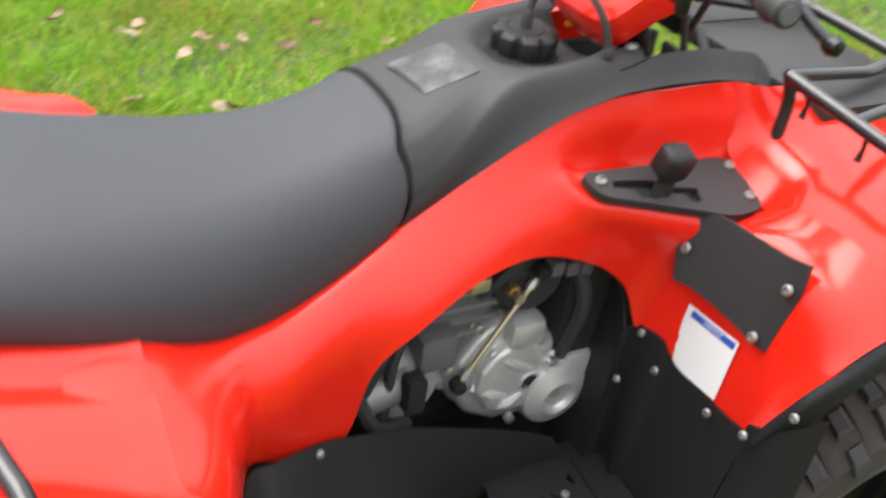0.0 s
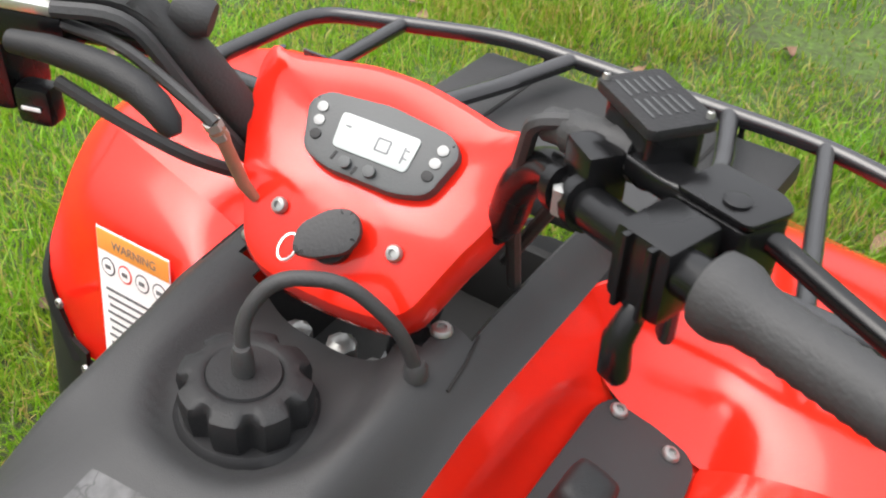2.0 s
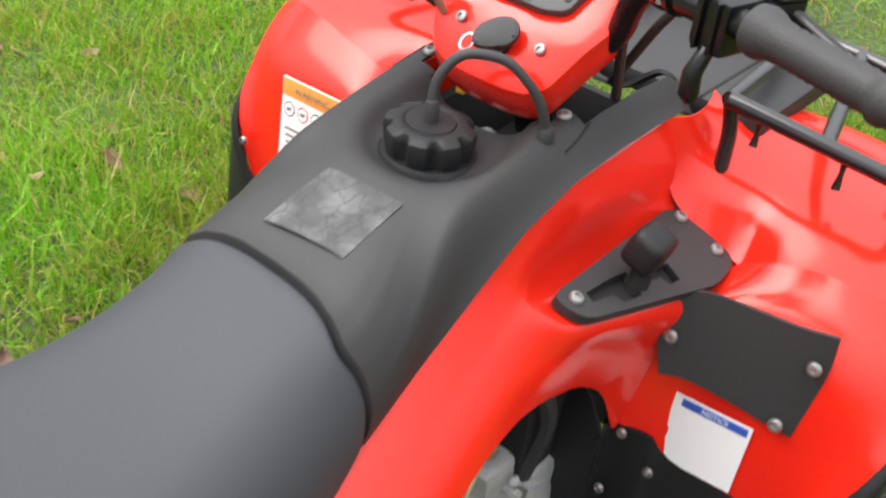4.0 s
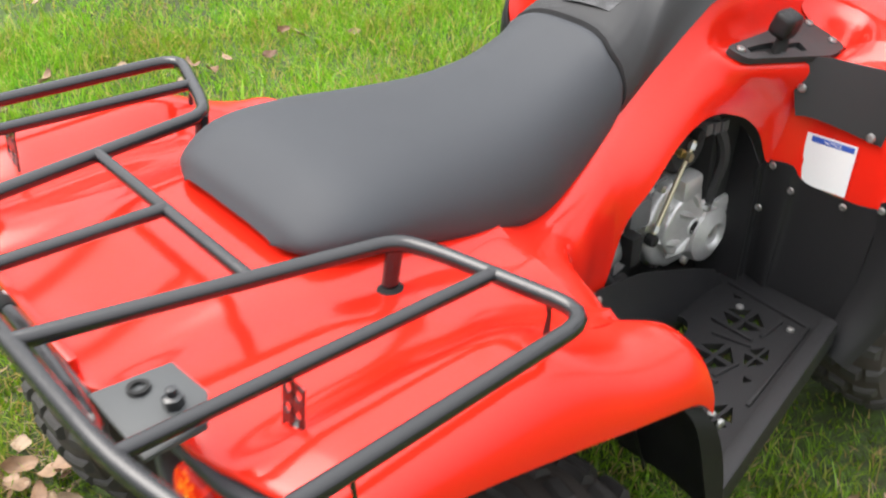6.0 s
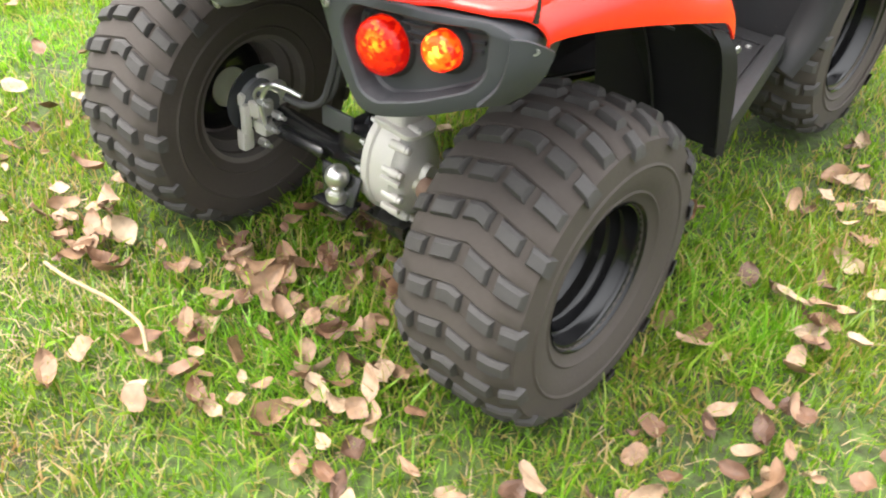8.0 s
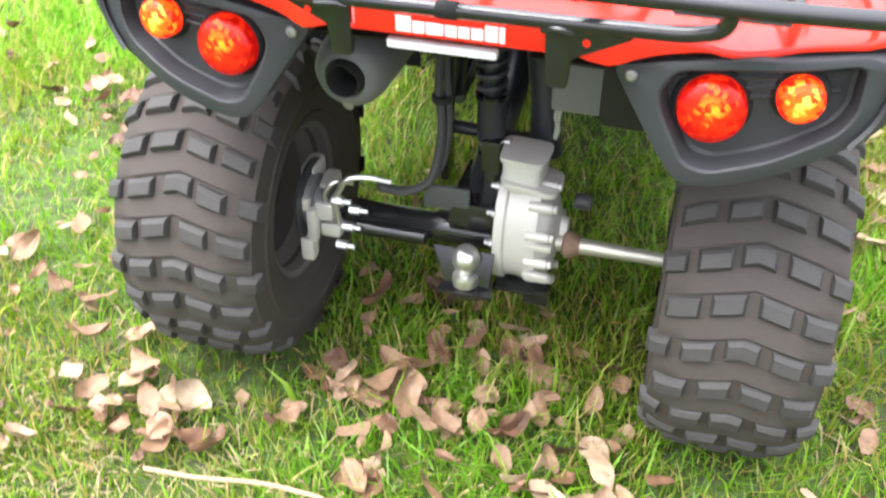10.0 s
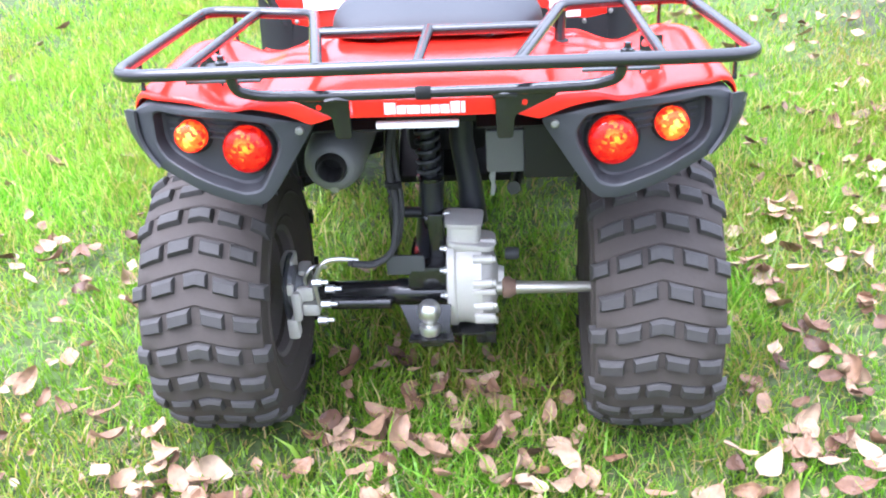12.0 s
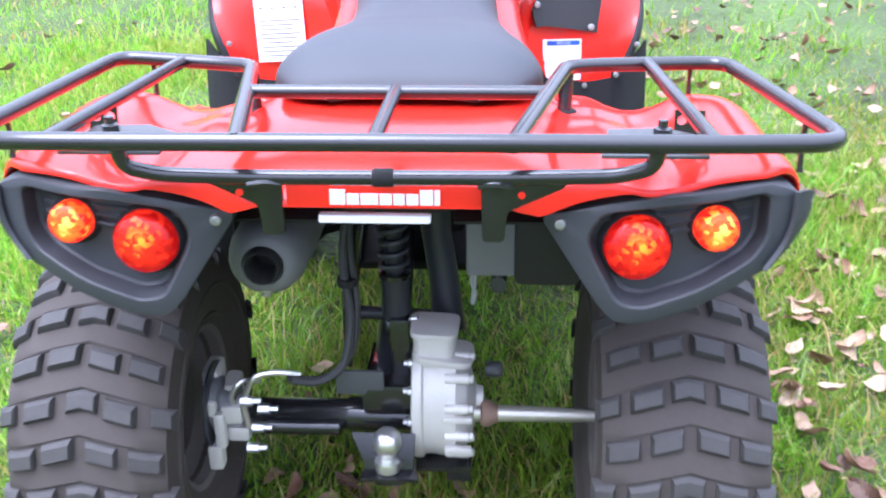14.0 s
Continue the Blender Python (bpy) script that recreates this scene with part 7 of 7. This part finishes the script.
FEW = ((0.07, -0.18, 0.05, 3), (0.79, 0.53, 0.06, 4), (0.61, 0.28, 0.03, 2), (0.46, 1.13, 0.03, 2), (0.66, 1.03, 0.06, 5), (0.36, 0.68, 0.04, 3), (0.64, 0.59, 0.04, 3), (0.83, 0.62, 0.05, 4), (0.33, 2.12, 0.06, 3),
       (-2.28, 1.31, 0.08, 2), (-2.01, 1.67, 0.05, 2), (-1.53, 1.48, 0.05, 2), (-1.51, 1.12, 0.05, 2), (-1.7, 0.89, 0.08, 3), (-2.06, 0.89, 0.05, 2), (-1.43, 1.26, 0.06, 2), (-1.99, 1.24, 0.05, 1))
for cx, cy, spread, count in CLUMPS + FEW:
    for k in range(max(1, round(count * 0.68))):
        spots.append((rng.gauss(cx, spread), rng.gauss(cy, spread), rng.uniform(0, 0.015)))
for k in range(60):
    spots.append((rng.uniform(-2.2, 1.8), rng.uniform(-0.9, 3.8), 0.0))
spots = [p for p in spots if clear_of_wheels(p[0], p[1])][:298]
for k, (x, y, pile) in enumerate(spots):
    ob = new("fallen_leaf", leaf_meshes[k % len(leaf_meshes)])
    ob.matrix_basis = leaf_pose(x, y, pile)
    tagged(ob, "curled dry brown leaf lying on the grass", "leaf", "fallen leaves")
verts, faces = [], []
for k in range(620):
    x, y = (rng.uniform(0.7, 4.2), rng.uniform(-1.6, 4.2)) if k % 5 < 3 else (rng.uniform(-4.5, 1.5), rng.uniform(-1.6, 5.0))
    if k % 5 >= 3 and rng.random() < 0.45:
        continue
    if not clear_of_wheels(x, y):
        continue
    pts, fs = LEAVES[k % len(LEAVES)]
    m = leaf_pose(x, y)
    o = len(verts)
    verts += [tuple(m @ Vector(p)) for p in pts]
    faces += [tuple(i + o for i in f) for f in fs]
# thicker drifts of litter among the grass round the vehicle
drifts = [(rng.uniform(-1.7, 2.0), rng.uniform(-1.3, 2.2)) for k in range(16)] + [p[:2] for p in CLUMPS] + [(1.2, 0.4), (1.35, 0.75), (1.05, 0.9), (1.3, 0.0), (1.7, 1.2)]
for k in range(420):
    cx, cy = drifts[k % len(drifts)]
    x, y = rng.gauss(cx, 0.13), rng.gauss(cy, 0.13)
    if not clear_of_wheels(x, y):
        continue
    pts, fs = LEAVES[k % len(LEAVES)]
    m = leaf_pose(x, y) @ Matrix.Scale(rng.choice((0.5, 0.7, 0.9, 1.0)), 4)
    o = len(verts)
    verts += [tuple(m @ Vector(p)) for p in pts]
    faces += [tuple(i + o for i in f) for f in fs]
me = bpy.data.meshes.new("leaf_litter")
me.from_pydata(verts, [], faces)
me.materials.append(LEAF)
tagged(new("leaf_litter", me), "scattered dry brown leaves over the lawn", "leaves", kind="stuff")

# dead straw matted into the turf
STRAW = material("dead_straw", (0.3, 0.23, 0.13), rough=0.85, vary=0.3, grain=60, bump=0.0, stain=2, second=(0.13, 0.09, 0.045))
verts, faces = [], []
mats = [(-0.75, -0.45, 0.28, 900), (-0.35, -0.75, 0.3, 700), (1.2, -0.15, 0.3, 500), (0.9, 0.9, 0.35, 500), (1.7, 0.8, 0.5, 700), (-0.1, -0.35, 0.3, 400), (1.3, 1.7, 0.5, 600), (-1.6, 1.2, 0.6, 500), (-0.5, 2.3, 0.6, 500), (0.6, 2.2, 0.5, 500), (-1.3, 0.3, 0.4, 400), (0.4, -0.5, 0.4, 500)]
for cx, cy, spread, count in mats:
    for k in range(count):
        x, y = rng.gauss(cx, spread), rng.gauss(cy, spread)
        if not clear_of_wheels(x, y):
            continue
        a, length, w = rng.uniform(0, 6.28), rng.uniform(0.015, 0.06), rng.uniform(0.0006, 0.0014)
        z = ground_z(x, y) + rng.uniform(0.004, 0.024)
        dx, dy, lift = math.cos(a) * length / 2, math.sin(a) * length / 2, rng.gauss(0, 0.008)
        nx, ny = -math.sin(a) * w, math.cos(a) * w
        o = len(verts)
        verts += [(x - dx - nx, y - dy - ny, z - lift), (x - dx + nx, y - dy + ny, z - lift), (x + nx, y + ny, z + 0.004), (x - nx, y - ny, z + 0.004), (x + dx + nx, y + dy + ny, z + lift), (x + dx - nx, y + dy - ny, z + lift)]
        faces += [(o, o + 1, o + 2, o + 3), (o + 3, o + 2, o + 4, o + 5)]
me = bpy.data.meshes.new("straw")
me.from_pydata(verts, [], faces)
me.materials.append(STRAW)
tagged(new("straw", me), "dead straw and thatch matted in the lawn", "straw", kind="stuff")

# a dry twig in the grass
TWIG = material("dry_twig", (0.3, 0.22, 0.13), rough=0.8, vary=0.25, grain=120, bump=0.4, stain=20)
twig = part("twig", tube(rounded([(-0.47, -0.42, 0.0), (-0.38, -0.425, 0.012), (-0.27, -0.4, 0.006), (-0.16, -0.405, 0.01), (-0.1, -0.44, 0.0)], 0.03), 0.0042, 8), TWIG, None)
tagged(twig, "thin pale dry twig lying in the grass", "twig")


# bare trees beyond the lawn, which the glossy paint mirrors
BARK = material("grey_bark", (0.09, 0.075, 0.06), rough=0.85, vary=0.3, grain=30, bump=0.5, stain=3)


def limbs(rng, height):
    """Segments (start, end, radius, radius) of a forking trunk."""
    out = []
    todo = [(Vector((0, 0, -0.3)), Vector((rng.gauss(0, 0.05), rng.gauss(0, 0.05), 1)).normalized(), height * 0.3, height * 0.021, 0)]
    while todo:
        p, way, length, r, level = todo.pop()
        for k in range(3):
            way = (way + Vector((rng.gauss(0, 0.12), rng.gauss(0, 0.12), rng.gauss(0.03, 0.08)))).normalized()
            q = p + way * length / 3
            out.append((p, q, r * (1 - 0.1 * k), r * (0.9 - 0.1 * k), level))
            p = q
        if level < 6:
            for k in range(2 if level else 4):
                turn = Vector((rng.gauss(0, 1), rng.gauss(0, 1), rng.gauss(0.15, 0.6))).normalized()
                todo.append((p, (way + turn * rng.uniform(0.45, 0.9)).normalized(), length * rng.uniform(0.62, 0.84), r * 0.66, level + 1))
    return out


for seed, x, y, height in ((3, -5.5, 6.0, 9.0), (8, 1.5, 9.5, 10.0), (12, -10.5, -1.0, 10.0)):
    rng = random.Random(seed)
    tree = new("bare_tree")
    tree.matrix_basis = Matrix.Translation((x, y, ground_z(x, min(9, y))))
    trunk, crown = bmesh.new(), bmesh.new()
    for a, b, r0, r1, level in limbs(rng, height):
        tube([a, b], [r0, r1], 7 if level < 2 else 4, bm=trunk if level < 2 else crown)
    for name, mesh in (("trunk", trunk), ("crown", crown)):
        me = bpy.data.meshes.new(name)
        mesh.to_mesh(me)
        mesh.free()
        me.materials.append(BARK)
        ob = new(name, me)
        ob.parent = tree
    tagged(tree, "bare leafless tree with grey bark beyond the lawn", "tree", "bare trees")
